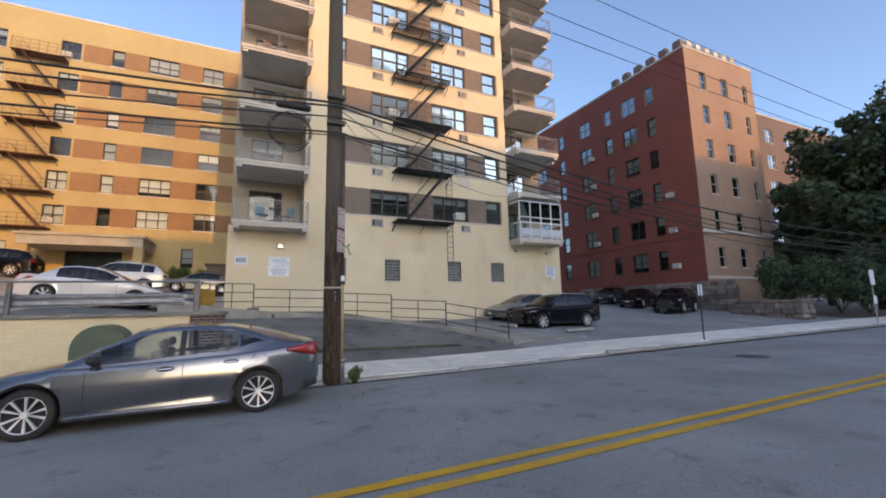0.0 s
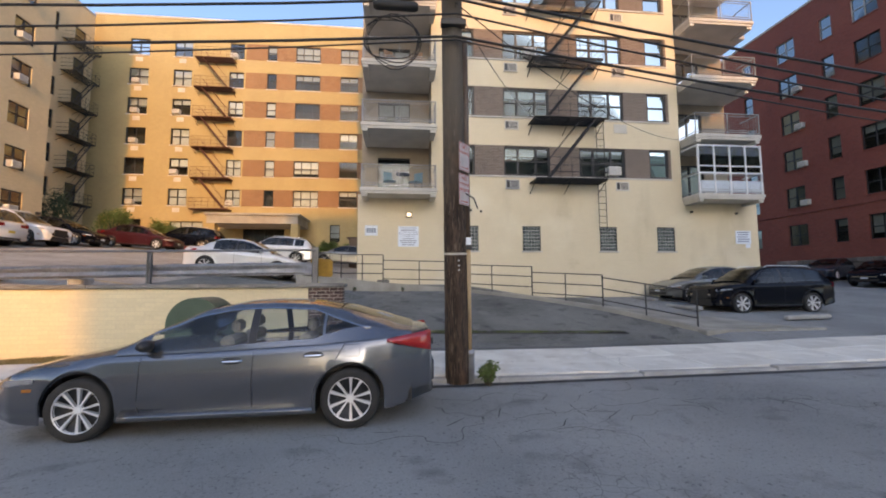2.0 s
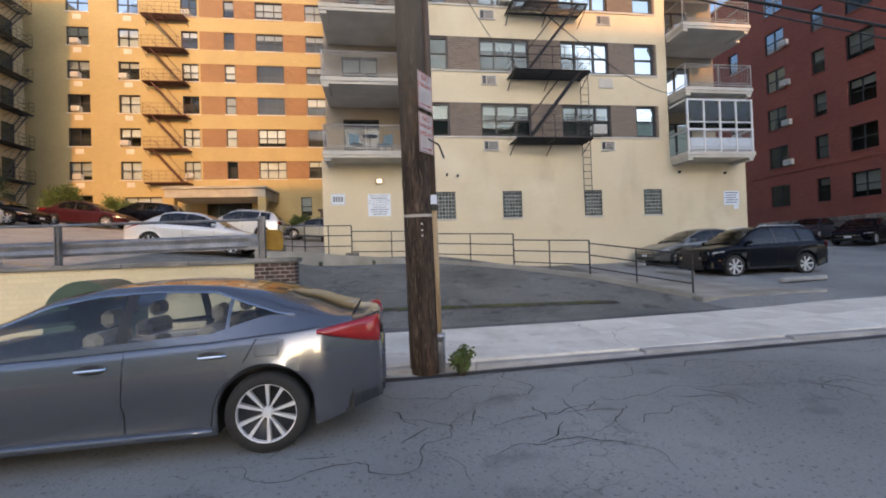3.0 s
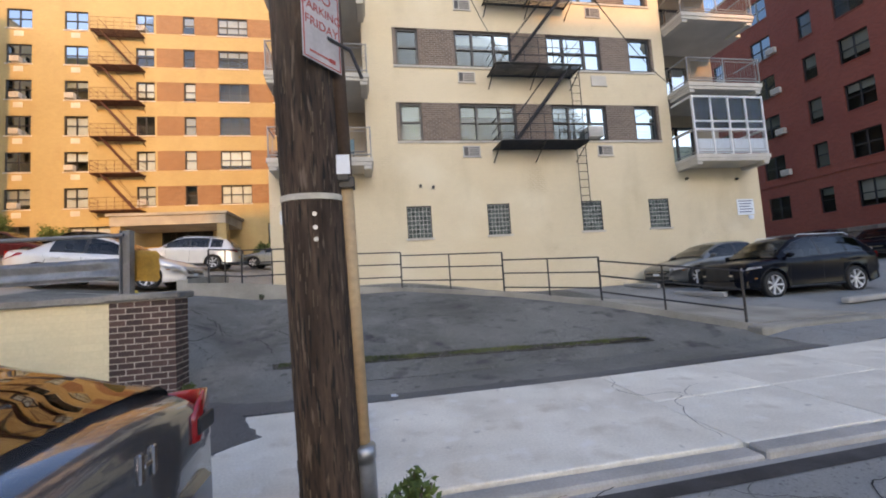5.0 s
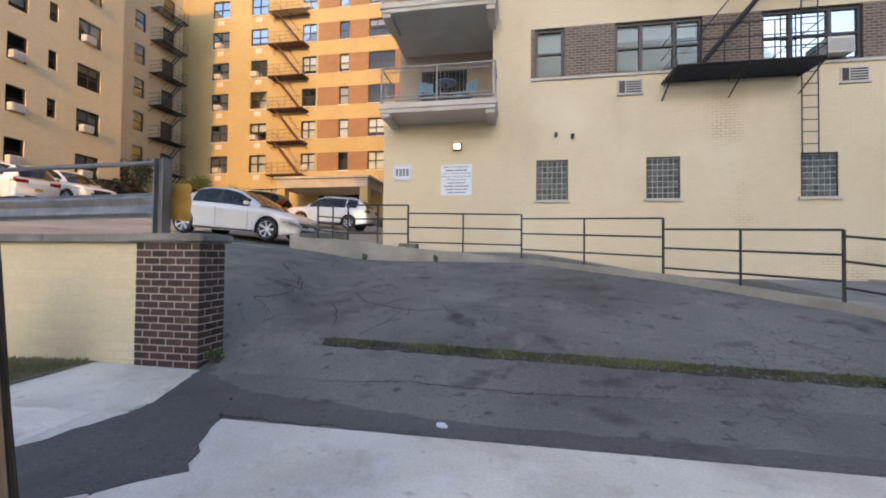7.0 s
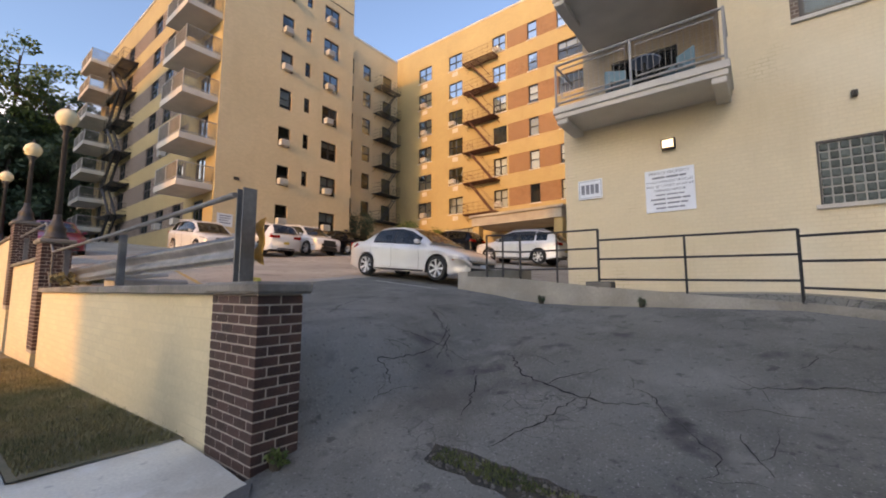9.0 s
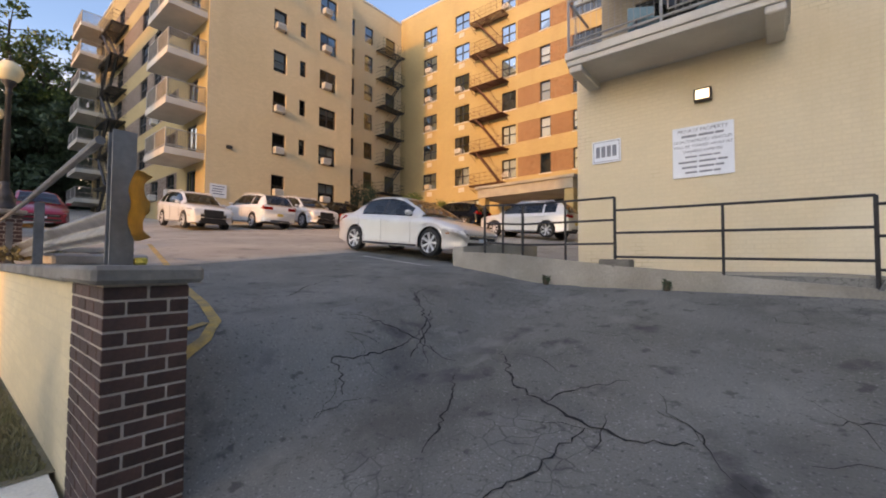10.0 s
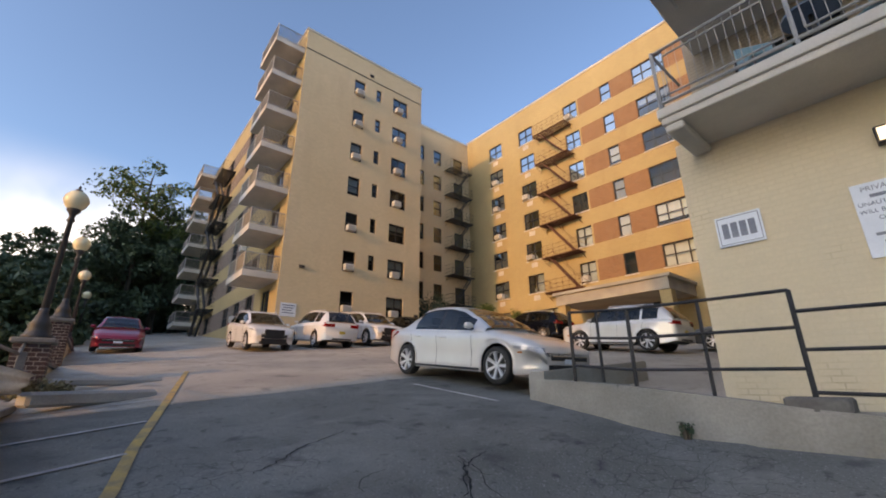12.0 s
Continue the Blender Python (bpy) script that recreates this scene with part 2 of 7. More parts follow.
WALLCREAM = brickwork("cream_block", (0.66, 0.555, 0.37), (0.73, 0.62, 0.42), (0.62, 0.52, 0.35), 0, 0.40, 0.1, 0.006, 0.35, 0.08, 0.12)
ROOF = surf("roof_felt", (0.08, 0.08, 0.08), (0.14, 0.13, 0.12), 1.0)
SLAB = surf("slab_concrete", (0.50, 0.47, 0.42), (0.60, 0.56, 0.50), 1.2, 0.85, 0.15, 40, grain=0.1)
STONE = varied(surf("rubble_stone", (0.16, 0.13, 0.12), (0.28, 0.23, 0.2), 2.0, 0.9, 0.5, 30), 0.6, 1.3)
BROWNFRAME = surf("dark_window_frame", (0.018, 0.018, 0.022), (0.03, 0.03, 0.033), 3.0, 0.45, 0.0)
WHITEFRAME = surf("white_frame", (0.74, 0.74, 0.73), (0.66, 0.66, 0.65), 2.0, 0.5, 0.0, grain=0.08)
GREYFRAME = surf("grey_frame", (0.34, 0.34, 0.33), (0.42, 0.42, 0.4), 2.0, 0.5, 0.0, grain=0.08)
DARK = surf("unlit_room_dark", (0.03, 0.028, 0.026), (0.055, 0.05, 0.045), 1.0, 0.9, 0.0)
BLIND = varied(surf("blind", (0.66, 0.66, 0.62), (0.56, 0.56, 0.52), 1.5, 0.8, 0.0, grain=0.1), 0.5, 1.15)
IRON = surf("black_iron", (0.018, 0.018, 0.02), (0.032, 0.030, 0.030), 4.0, 0.5, 0.1)
IRONB = surf("brown_iron", (0.10, 0.042, 0.026), (0.15, 0.065, 0.04), 4.0, 0.6, 0.1)
STEEL = surf("galvanised_steel", (0.36, 0.38, 0.40), (0.50, 0.52, 0.54), 3.0, 0.42, 0.1, 20, metal=0.85)
RAILGREY = surf("grey_railing", (0.26, 0.26, 0.25), (0.34, 0.33, 0.32), 3.0, 0.5, 0.0)
DARKRAIL = surf("dark_railing", (0.055, 0.055, 0.055), (0.085, 0.083, 0.08), 3.0, 0.5, 0.0)
GLASSBLOCK = varied(surf("glass_block", (0.06, 0.08, 0.076), (0.13, 0.16, 0.15), 9.0, 0.12, 0.1, 40, grain=0.25), 0.6, 1.3)
JOINT = surf("pale_joint", (0.34, 0.34, 0.32), (0.42, 0.42, 0.40), 6.0, 0.9, 0.2)
TOWERPANE = glass("coated_window_glass", (0.62, 0.72, 0.76), 1.7, (0.36, 0.47, 0.50))
PANE = glass("window_glass", (0.76, 0.86, 0.90), 1.6, (0.50, 0.56, 0.58))
DULLPANE = glass("dull_window_glass", (0.55, 0.6, 0.6), 1.45, (0.22, 0.25, 0.26), 0.12)
ACWHITE = surf("ac_white", (0.62, 0.61, 0.57), (0.5, 0.49, 0.45), 4.0, 0.6, 0.0)
SIGNWHITE = surf("sign_white", (0.72, 0.78, 0.84), (0.64, 0.71, 0.78), 3.0, 0.5, 0.0, grain=0.05)
OLDSIGN = surf("weathered_sign", (0.56, 0.52, 0.51), (0.44, 0.41, 0.40), 6.0, 0.6, 0.0, grain=0.12)
SIGNBLUE = surf("sign_blue_print", (0.07, 0.11, 0.17), (0.1, 0.15, 0.22), 3.0, 0.5, 0.0)
SIGNGREY = surf("sign_grey_print", (0.15, 0.18, 0.23), (0.20, 0.23, 0.28), 3.0, 0.5, 0.0)
SIGNRED = surf("sign_red_print", (0.45, 0.05, 0.04), (0.5, 0.07, 0.05), 3.0, 0.5, 0.0)
WOOD = surf("pole_wood", (0.026, 0.014, 0.009), (0.075, 0.046, 0.032), 2.6, 0.9, 1.0, 9, grain=0.75, stretch=(5.0, 5.0, 0.7))
overlay(WOOD, (0.006, 0.005, 0.004), 9.0, 0.54, 0.62, 0.9, 5, (6, 6, 0.5))
overlay(WOOD, (0.17, 0.125, 0.095), 8.0, 0.60, 0.68, 0.75, 6, (4, 4, 0.55))
overlay(WOOD, (0.13, 0.06, 0.035), 3.0, 0.58, 0.72, 0.5, 4, (1, 1, 0.5))
def weather_up(m, col, lo, hi):
    """Bleached wood above the treated foot."""
    n, l = m.node_tree.nodes, m.node_tree.links
    p = n["Principled BSDF"]
    src = p.inputs["Base Color"].links[0].from_socket
    sep, t, ad, r, mx = n.new("ShaderNodeSeparateXYZ"), n.new("ShaderNodeTexNoise"), n.new("ShaderNodeMath"), n.new("ShaderNodeMapRange"), n.new("ShaderNodeMixRGB")
    t.inputs["Scale"].default_value, t.inputs["Detail"].default_value = 2.5, 6
    r.inputs[1].default_value, r.inputs[2].default_value, r.inputs[4].default_value = lo + 0.5, hi + 0.5, 0.8
    mx.inputs[2].default_value = (*col, 1)
    l.new(n["Texture Coordinate"].outputs["Object"], sep.inputs[0])
    l.new(n["Mapping"].outputs["Vector"], t.inputs["Vector"])
    l.new(sep.outputs[2], ad.inputs[0])
    l.new(t.outputs["Fac"], ad.inputs[1])
    l.new(ad.outputs[0], r.inputs[0])
    l.new(r.outputs[0], mx.inputs[0])
    l.new(src, mx.inputs[1])
    l.new(mx.outputs[0], p.inputs["Base Color"])


weather_up(WOOD, (0.125, 0.105, 0.085), 2.6, 4.6)
WOODTAN = surf("conduit_cover", (0.40, 0.27, 0.16), (0.48, 0.34, 0.2), 1.5, 0.7, 0.2, 25)
RUBBER = surf("rubber", (0.012, 0.012, 0.013), (0.022, 0.022, 0.022), 5.0, 0.75, 0.1)
CABLE = surf("cable", (0.01, 0.01, 0.011), (0.02, 0.02, 0.02), 5.0, 0.6, 0.0)


# ---- helpers of this scene ----
BASE = {}


def thing(name, label, category, at=(0, 0, 0), group="", kind="", rz=0):
    """An Empty at the thing's base. Its parts are built about at."""
    ob = new(name)
    ob.empty_display_size = 0.2
    ob.matrix_basis = pose(*at, 0, 0, rz)
    BASE[ob.name] = ob.matrix_basis.inverted()
    return tagged(ob, label, category, group, kind)


def mesh_of(name, bm, mat, smooth=False):
    me = bpy.data.meshes.new(name)
    bm.to_mesh(me)
    bm.free()
    for m in (mat if isinstance(mat, (list, tuple)) else [mat]):
        me.materials.append(m)
    if smooth:
        me.polygons.foreach_set("use_smooth", [True] * len(me.polygons))
    return me


def part(name, bm, mat, parent, label="", m=None, smooth=False):
    """One mesh under a thing or a part. bm may be a ready mesh."""
    me = bm if isinstance(bm, bpy.types.Mesh) else mesh_of(name, bm, mat, smooth)
    ob = new(name, me)
    ob.parent = parent
    if m is not None:
        ob.matrix_basis = m
    if label:
        ob["label"] = label
    return ob


def wpart(name, bm, mat, parent, label="", m=None, smooth=False):
    """As part, with the mesh (or the pose m) given in the world."""
    inv = BASE[parent.name]
    return part(name, bm, mat, parent, label, inv @ m if m is not None else inv, smooth)


def solo(name, bm, mat, label="", category="", group="", kind="", m=None, smooth=False):
    ob = new(name, bm if isinstance(bm, bpy.types.Mesh) else mesh_of(name, bm, mat, smooth))
    if m is not None:
        ob.matrix_basis = m
    return tagged(ob, label, category, group, kind)


def box(bm, x0, x1, y0, y1, z0, z1, bev=0.0, mi=0):
    v = [bm.verts.new((x, y, z)) for z in (z0, z1) for y in (y0, y1) for x in (x0, x1)]
    fs = [bm.faces.new([v[i] for i in q]) for q in ((0, 2, 3, 1), (4, 5, 7, 6), (0, 1, 5, 4), (2, 6, 7, 3), (0, 4, 6, 2), (1, 3, 7, 5))]
    for f in fs:
        f.material_index = mi
    if bev:
        es = list({e for f in fs for e in f.edges})
        bmesh.ops.bevel(bm, geom=es, offset=bev, segments=1, affect="EDGES")
    return bm


def boxes(*rows, bev=0.0):
    bm = bmesh.new()
    for r in rows:
        box(bm, *r, bev=bev)
    return bm


def tube(bm, pts, r, sides=8, r1=None):
    """A round bar along points, its radius going from r to r1."""
    pts = [Vector(p) for p in pts]
    r1 = r if r1 is None else r1
    rings = []
    for i, p in enumerate(pts):
        d = (pts[min(i + 1, len(pts) - 1)] - pts[max(i - 1, 0)]).normalized()
        a = d.cross(Vector((0, 0, 1)) if abs(d.z) < 0.9 else Vector((1, 0, 0))).normalized()
        b = d.cross(a)
        rr = r + (r1 - r) * i / max(1, len(pts) - 1)
        rings.append([bm.verts.new(p + rr * (math.cos(k * math.tau / sides) * a + math.sin(k * math.tau / sides) * b)) for k in range(sides)])
    for s, t in zip(rings, rings[1:]):
        for k in range(sides):
            bm.faces.new((s[k], s[(k + 1) % sides], t[(k + 1) % sides], t[k]))
    bm.faces.new(rings[0][::-1])
    bm.faces.new(rings[-1])
    return bm


def bars(*rows, r=0.02, sides=6):
    bm = bmesh.new()
    for pts in rows:
        tube(bm, pts, r, sides)
    return bm


def lathe(bm, prof, n=24, axis="z", centre=(0, 0, 0)):
    """A turned shape from (radius, height) pairs."""
    c = Vector(centre)
    rings = []
    for r, h in prof:
        ring = []
        for k in range(n):
            a = k * math.tau / n
            q = (r * math.cos(a), r * math.sin(a), h) if axis == "z" else (r * math.cos(a), h, r * math.sin(a))
            ring.append(bm.verts.new(c + Vector(q)))
        rings.append(ring)
    for s, t in zip(rings, rings[1:]):
        for k in range(n):
            bm.faces.new((s[k], s[(k + 1) % n], t[(k + 1) % n], t[k]))
    bmesh.ops.remove_doubles(bm, verts=bm.verts, dist=1e-5)
    bmesh.ops.recalc_face_normals(bm, faces=bm.faces)
    return bm


# ---- the ground's height ----
def ease(a, b, v):
    t = min(1, max(0, (v - a) / (b - a)))
    return t * t * (3 - 2 * t)


def road_z(x, y):
    return 0.16 + 0.011 * (max(-60, min(60, x)) - 2) - 0.010 * abs(y - 3.95)


RAIL = [(-3.2, 19.55), (-1.6, 19.2), (0.18, 19.26), (3.04, 19.12), (5.68, 17.53), (7.53, 15.86), (9.07, 13.54)]


def rail_y(x):
    if x <= RAIL[0][0]:
        return 99.0
    for (xa, ya), (xb, yb) in zip(RAIL, RAIL[1:]):
        if x <= xb:
            return ya + (yb - ya) * (x - xa) / (xb - xa)
    return -99.0


def ramp_z(x, y):
    """The driveway and the yard behind the wall."""
    drive = 0.25 + 0.19 * (y - 13) if y > 13 else 0.25 + 0.02 * (y - 13)
    yard = 2.03 + 0.104 * (-5.3 - max(x, -60)) + 0.085 * (y - 20.5)
    z = drive + (yard - drive) * (1 - ease(-1.9, -0.4, x)) if x < -0.4 else drive
    if y > 19 and x >= -3.4:
        z = max(1.39, yard) if x > -0.4 else z
    return z


def east_z(x, y):
    return 0.40 + 0.085 * (y - 13.5) + max(0, x - 17) * 0.015


def apron_z(x, y):
    """Behind the railing, beside the tower."""
    e = east_z(x, y)
    return e + (1.62 - e) * (1 - ease(2.5, 8.2, x))


def yard_z(x, y):
    if x > RAIL[-1][0]:
        k = ease(10.0, 12.3, y)
        return (1 - k) * walk_z(x, y) + k * (east_z(x, y) if y > 13 else east_z(x, 13) - 0.02 * (13 - y))
    return apron_z(x, y) if y > rail_y(x) else ramp_z(x, y)


def walk_z(x, y):
    drop = 0.055 * ease(0.6, 2.2, x) * (1 - ease(8.5, 11.0, x))
    return road_z(x, 9.6) + 0.11 - drop + 0.022 * (y - 9.6)


def sheet(x0, x1, y0, y1, step, fn, lift=0.0, keep=None):
    bm = bmesh.new()
    nx, ny = max(1, round((x1 - x0) / step)), max(1, round((y1 - y0) / step))
    g = [[bm.verts.new((x0 + (x1 - x0) * i / nx, y0 + (y1 - y0) * j / ny, fn(x0 + (x1 - x0) * i / nx, y0 + (y1 - y0) * j / ny) + lift)) for i in range(nx + 1)] for j in range(ny + 1)]
    for j in range(ny):
        for i in range(nx):
            cx, cy = x0 + (x1 - x0) * (i + 0.5) / nx, y0 + (y1 - y0) * (j + 0.5) / ny
            if keep is None or keep(cx, cy):
                bm.faces.new((g[j][i], g[j][i + 1], g[j + 1][i + 1], g[j + 1][i]))
    bmesh.ops.delete(bm, geom=[v for v in bm.verts if not v.link_faces], context="VERTS")
    return bm


# ---- ground, road, pavement ----
solo("ground", sheet(-700, 700, -700, 700, 50, lambda x, y: -1.2), SOIL, "bare earth under the whole place", "ground", kind="structure")
solo("road", sheet(-90, 90, -1.6, 9.5, 1.0, road_z), ASPHALT, "worn grey asphalt road with a double yellow line", "road", kind="structure")
solo("pavement_1", sheet(-90, 90, -6.0, -1.6, 1.5, lambda x, y: road_z(x, -1.6) + 0.13), KERB, "grey concrete pavement across the road", "pavement", kind="structure")
solo("lot_east", sheet(9.07, 75, 11.9, 60, 0.6, yard_z), ASPHALT, "grey asphalt car park beside the tower", "car park", kind="structure")
solo("driveway", sheet(-0.9, 9.07, 11.8, 20.79, 0.1, yard_z, 0, lambda x, y: y > 13.3 or x > -0.5), LOT, "dark patched asphalt driveway rising from the pavement", "driveway", kind="structure")
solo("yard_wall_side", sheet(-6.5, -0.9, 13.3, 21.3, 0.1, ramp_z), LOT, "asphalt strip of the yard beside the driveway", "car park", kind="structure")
solo("yard_west", sheet(-75, -0.9, 13.3, 80.3, 0.5, ramp_z, 0, lambda x, y: x < -6.5 or y > 21.3), YARD, "asphalt car park sloping up behind the wall, sunlight put into its colour", "car park", kind="structure")
solo("yard_north", sheet(-0.9, 9.07, 20.79, 60, 1.0, yard_z), LOT, "asphalt beside and behind the tower", "car park", kind="structure")

# the double yellow line, in worn dashes of paint laid on the road
for k, y in enumerate((3.68, 3.96)):
    solo("yellow_line", sheet(-60, 60, y, y + 0.14, 0.5, road_z, 0.005), YELLOW, "faded solid yellow centre line on the road", "road marking", "centre lines", "structure")


# ---- walls with real openings ----
def facade(parent, o, u, n, u0, u1, z0, z1, holes, mat, bands=(), depth=0.24, name="wall"):
    """A wall front in world metres: o its origin, u the way along, n outwards; holes are (u0, u1, z0, z1), bands rows of (u0, u1, z0, z1, material)."""
    o, u, n = Vector(o), Vector(u), Vector(n)

    def at(a, z, d=0.0):
        return o + a * u + Vector((0, 0, z)) + d * n
    us = sorted({round(v, 4) for v in [u0, u1] + [q for h in (*holes, *bands) for q in h[:2]] if u0 <= v <= u1})
    zs = sorted({round(v, 4) for v in [z0, z1] + [q for h in (*holes, *bands) for q in h[2:4]] if z0 <= v <= z1})
    made = {}
    for a, b in zip(us, us[1:]):
        for c, d in zip(zs, zs[1:]):
            mu, mz = (a + b) / 2, (c + d) / 2
            if any(h[0] < mu < h[1] and h[2] < mz < h[3] for h in holes):
                continue
            bi = next((i for i, h in enumerate(bands) if h[0] < mu < h[1] and h[2] < mz < h[3]), -1)
            mt = bands[bi][4] if bi >= 0 else mat
            if bi not in made:
                made[bi] = (bmesh.new(), mt)
            bm = made[bi][0]
            bm.faces.new([bm.verts.new(at(*q)) for q in ((a, c), (b, c), (b, d), (a, d))])
    for a, b, c, d in (h[:4] for h in holes):
        bi = next((i for i, h in enumerate(bands) if h[0] < (a + b) / 2 < h[1] and h[2] < (c + d) / 2 < h[3]), -1)
        rev = made[bi][0]
        for p, q in (((a, c), (b, c)), ((b, c), (b, d)), ((b, d), (a, d)), ((a, d), (a, c))):
            rev.faces.new([rev.verts.new(x) for x in (at(*p), at(*q), at(*q, -depth), at(*p, -depth))])
    for key, (bm, mt) in made.items():
        bmesh.ops.remove_doubles(bm, verts=bm.verts, dist=1e-4)
        wpart(name if mt is mat else "brick_panel", bm, mt, parent)
    # a dark sheet in place of the unlit rooms behind the openings
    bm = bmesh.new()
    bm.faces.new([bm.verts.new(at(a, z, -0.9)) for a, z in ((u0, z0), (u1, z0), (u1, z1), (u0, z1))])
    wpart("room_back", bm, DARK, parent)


WINDOWS = {}


def bar_grid(rects, y0, y1):
    """One solid lattice out of overlapping bars (x0, x1, z0, z1), y0 to y1 deep."""
    xs = sorted({round(v, 5) for r in rects for v in r[:2]})
    zs = sorted({round(v, 5) for r in rects for v in r[2:]})
    full = {(i, j) for i in range(len(xs) - 1) for j in range(len(zs) - 1)
            if any(r[0] < (xs[i] + xs[i + 1]) / 2 < r[1] and r[2] < (zs[j] + zs[j + 1]) / 2 < r[3] for r in rects)}
    bm = bmesh.new()
    made = {}

    def v(i, j, y):
        if (i, j, y) not in made:
            made[i, j, y] = bm.verts.new((xs[i], y, zs[j]))
        return made[i, j, y]
    for i, j in full:
        c = ((i, j), (i + 1, j), (i + 1, j + 1), (i, j + 1))
        bm.faces.new([v(*q, y1) for q in c[::-1]])
        bm.faces.new([v(*q, y0) for q in c])
        for k, nb in enumerate(((i, j - 1), (i + 1, j), (i, j + 1), (i - 1, j))):
            if nb not in full:
                a, b = c[k], c[(k + 1) % 4]
                bm.faces.new((v(*a, y0), v(*a, y1), v(*b, y1), v(*b, y0)))
    return bm


def window_mesh(w, h, cols, frame_mat, fw=0.055, sash=True, grid=False, glazing=PANE):
    """A frame with its bars, a pane and a blind, in local metres: x along, z up, y outwards. cols: widths as shares."""
    key = (round(w, 2), round(h, 2), cols, frame_mat.name, sash, grid, glazing.name)
    if key in WINDOWS:
        return WINDOWS[key]
    rects = [(0, fw, 0, h), (w - fw, w, 0, h), (0, w, 0, fw), (0, w, h - fw, h)]
    x = 0
    total = sum(cols)
    for i, c in enumerate(cols):
        xa, x = x, x + w * c / total
        if i:
            rects.append((xa - fw * 0.6, xa + fw * 0.6, fw, h - fw))
        if sash:
            rects.append((xa, x, h * 0.5 - 0.03, h * 0.5 + 0.03))
    if grid:
        for k in range(1, 6):
            rects.append((w * k / 6 - 0.018, w * k / 6 + 0.018, fw, h - fw))
        for k in range(1, 8):
            rects.append((fw, w - fw, h * k / 8 - 0.018, h * k / 8 + 0.018))
    bm = bar_grid(rects, -0.04, 0.03)
    pane = bmesh.new()
    pane.faces.new([pane.verts.new(q) for q in ((fw, -0.02, fw), (w - fw, -0.02, fw), (w - fw, -0.02, h - fw), (fw, -0.02, h - fw))])
    blind = [mesh_of("blind", boxes((fw, w - fw, -0.17, -0.16, h * (1 - s), h - fw)), BLIND) for s in (0.3, 0.5, 0.75, 0.93)]
    WINDOWS[key] = (mesh_of("window", bm, frame_mat), mesh_of("pane", pane, glazing), blind)
    return WINDOWS[key]


rng = random.Random(7)


def put_window(parent, o, u, n, a, b, c, d, cols=(1,), frame_mat=BROWNFRAME, inset=0.1, blinds=0.6, grid=False, sill=None, sash=True, glazing=PANE, fw=0.055):
    fm, pm, bl = window_mesh(b - a, d - c, cols, frame_mat, fw=fw, grid=grid, sash=sash, glazing=glazing)
    u, n = Vector(u), Vector(n)
    m = Matrix((u, -n, Vector((0, 0, 1)))).transposed().to_4x4()
    m.translation = Vector(o) + a * u + Vector((0, 0, c)) - inset * n
    m2 = m.copy()
    # local y points outwards
    m2 = Matrix((u, n, Vector((0, 0, 1)))).transposed().to_4x4()
    m2.translation = m.translation
    w = wpart("window", fm, None, parent, m=m2)
    p = part("pane", pm, None, w)
    p.visible_shadow = False
    if rng.random() < blinds:
        part("blind", rng.choice(bl), None, w)
    if sill:
        part("sill", boxes((-0.04, b - a + 0.04, -0.02, inset + 0.05, -0.07, 0.0)), sill, w)
    return w


def ac_unit(o, u, n, a, z, w=0.62, h=0.42, out=0.28):
    """A window air conditioner with its grille, its back in the window."""
    o, u, n = Vector(o), Vector(u), Vector(n)
    m = Matrix((u, n, Vector((0, 0, 1)))).transposed().to_4x4()
    m.translation = o + a * u + Vector((0, 0, z)) - 0.1 * n
    ob = new("air_conditioner")
    ob.matrix_basis = m
    tagged(ob, "small off-white window air conditioner with a louvred front", "air conditioner", "window air conditioners")
    part("case", AC_CASE, None, ob)
    part("grille", AC_GRILLE, None, ob)
    return ob


AC_CASE = mesh_of("case", boxes((0, 0.6, 0, 0.38, 0.0, 0.4), bev=0.012), ACWHITE)
AC_GRILLE = mesh_of("grille", boxes(*[(0.05, 0.55, 0.38, 0.39, 0.05 + 0.05 * k, 0.075 + 0.05 * k) for k in range(6)]), GREYFRAME)


def block(parent, x0, x1, y0, y1, z0, z1, mx, my, skip="", name="wall"):
    """Plain outer walls and a roof; skip names the sides (n s e w) that are built elsewhere."""
    sides = {"s": ((x0, y0), (x1, y0), my), "n": ((x1, y1), (x0, y1), my), "e": ((x1, y0), (x1, y1), mx), "w": ((x0, y1), (x0, y0), mx)}
    for k, ((xa, ya), (xb, yb), mt) in sides.items():
        if k not in skip:
            bm = bmesh.new()
            bm.faces.new([bm.verts.new(q) for q in ((xa, ya, z0), (xb, yb, z0), (xb, yb, z1), (xa, ya, z1))])
            wpart(name, bm, mt, parent)
    wpart("roof", boxes((x0 + 0.02, x1 - 0.02, y0 + 0.02, y1 - 0.02, z1 - 0.5, z1 - 0.25)), ROOF, parent)
    wpart("parapet_cap", boxes((x0 - 0.06, x1 + 0.06, y0 - 0.06, y0 + 0.3, z1, z1 + 0.14), (x0 - 0.06, x1 + 0.06, y1 - 0.3, y1 + 0.06, z1, z1 + 0.14),
                               (x0 - 0.06, x0 + 0.3, y0 + 0.3, y1 - 0.3, z1, z1 + 0.14), (x1 - 0.3, x1 + 0.06, y0 + 0.3, y1 - 0.3, z1, z1 + 0.14)), SLAB, parent)


X, Y, NX, NY = (1, 0, 0), (0, 1, 0), (-1, 0, 0), (0, -1, 0)

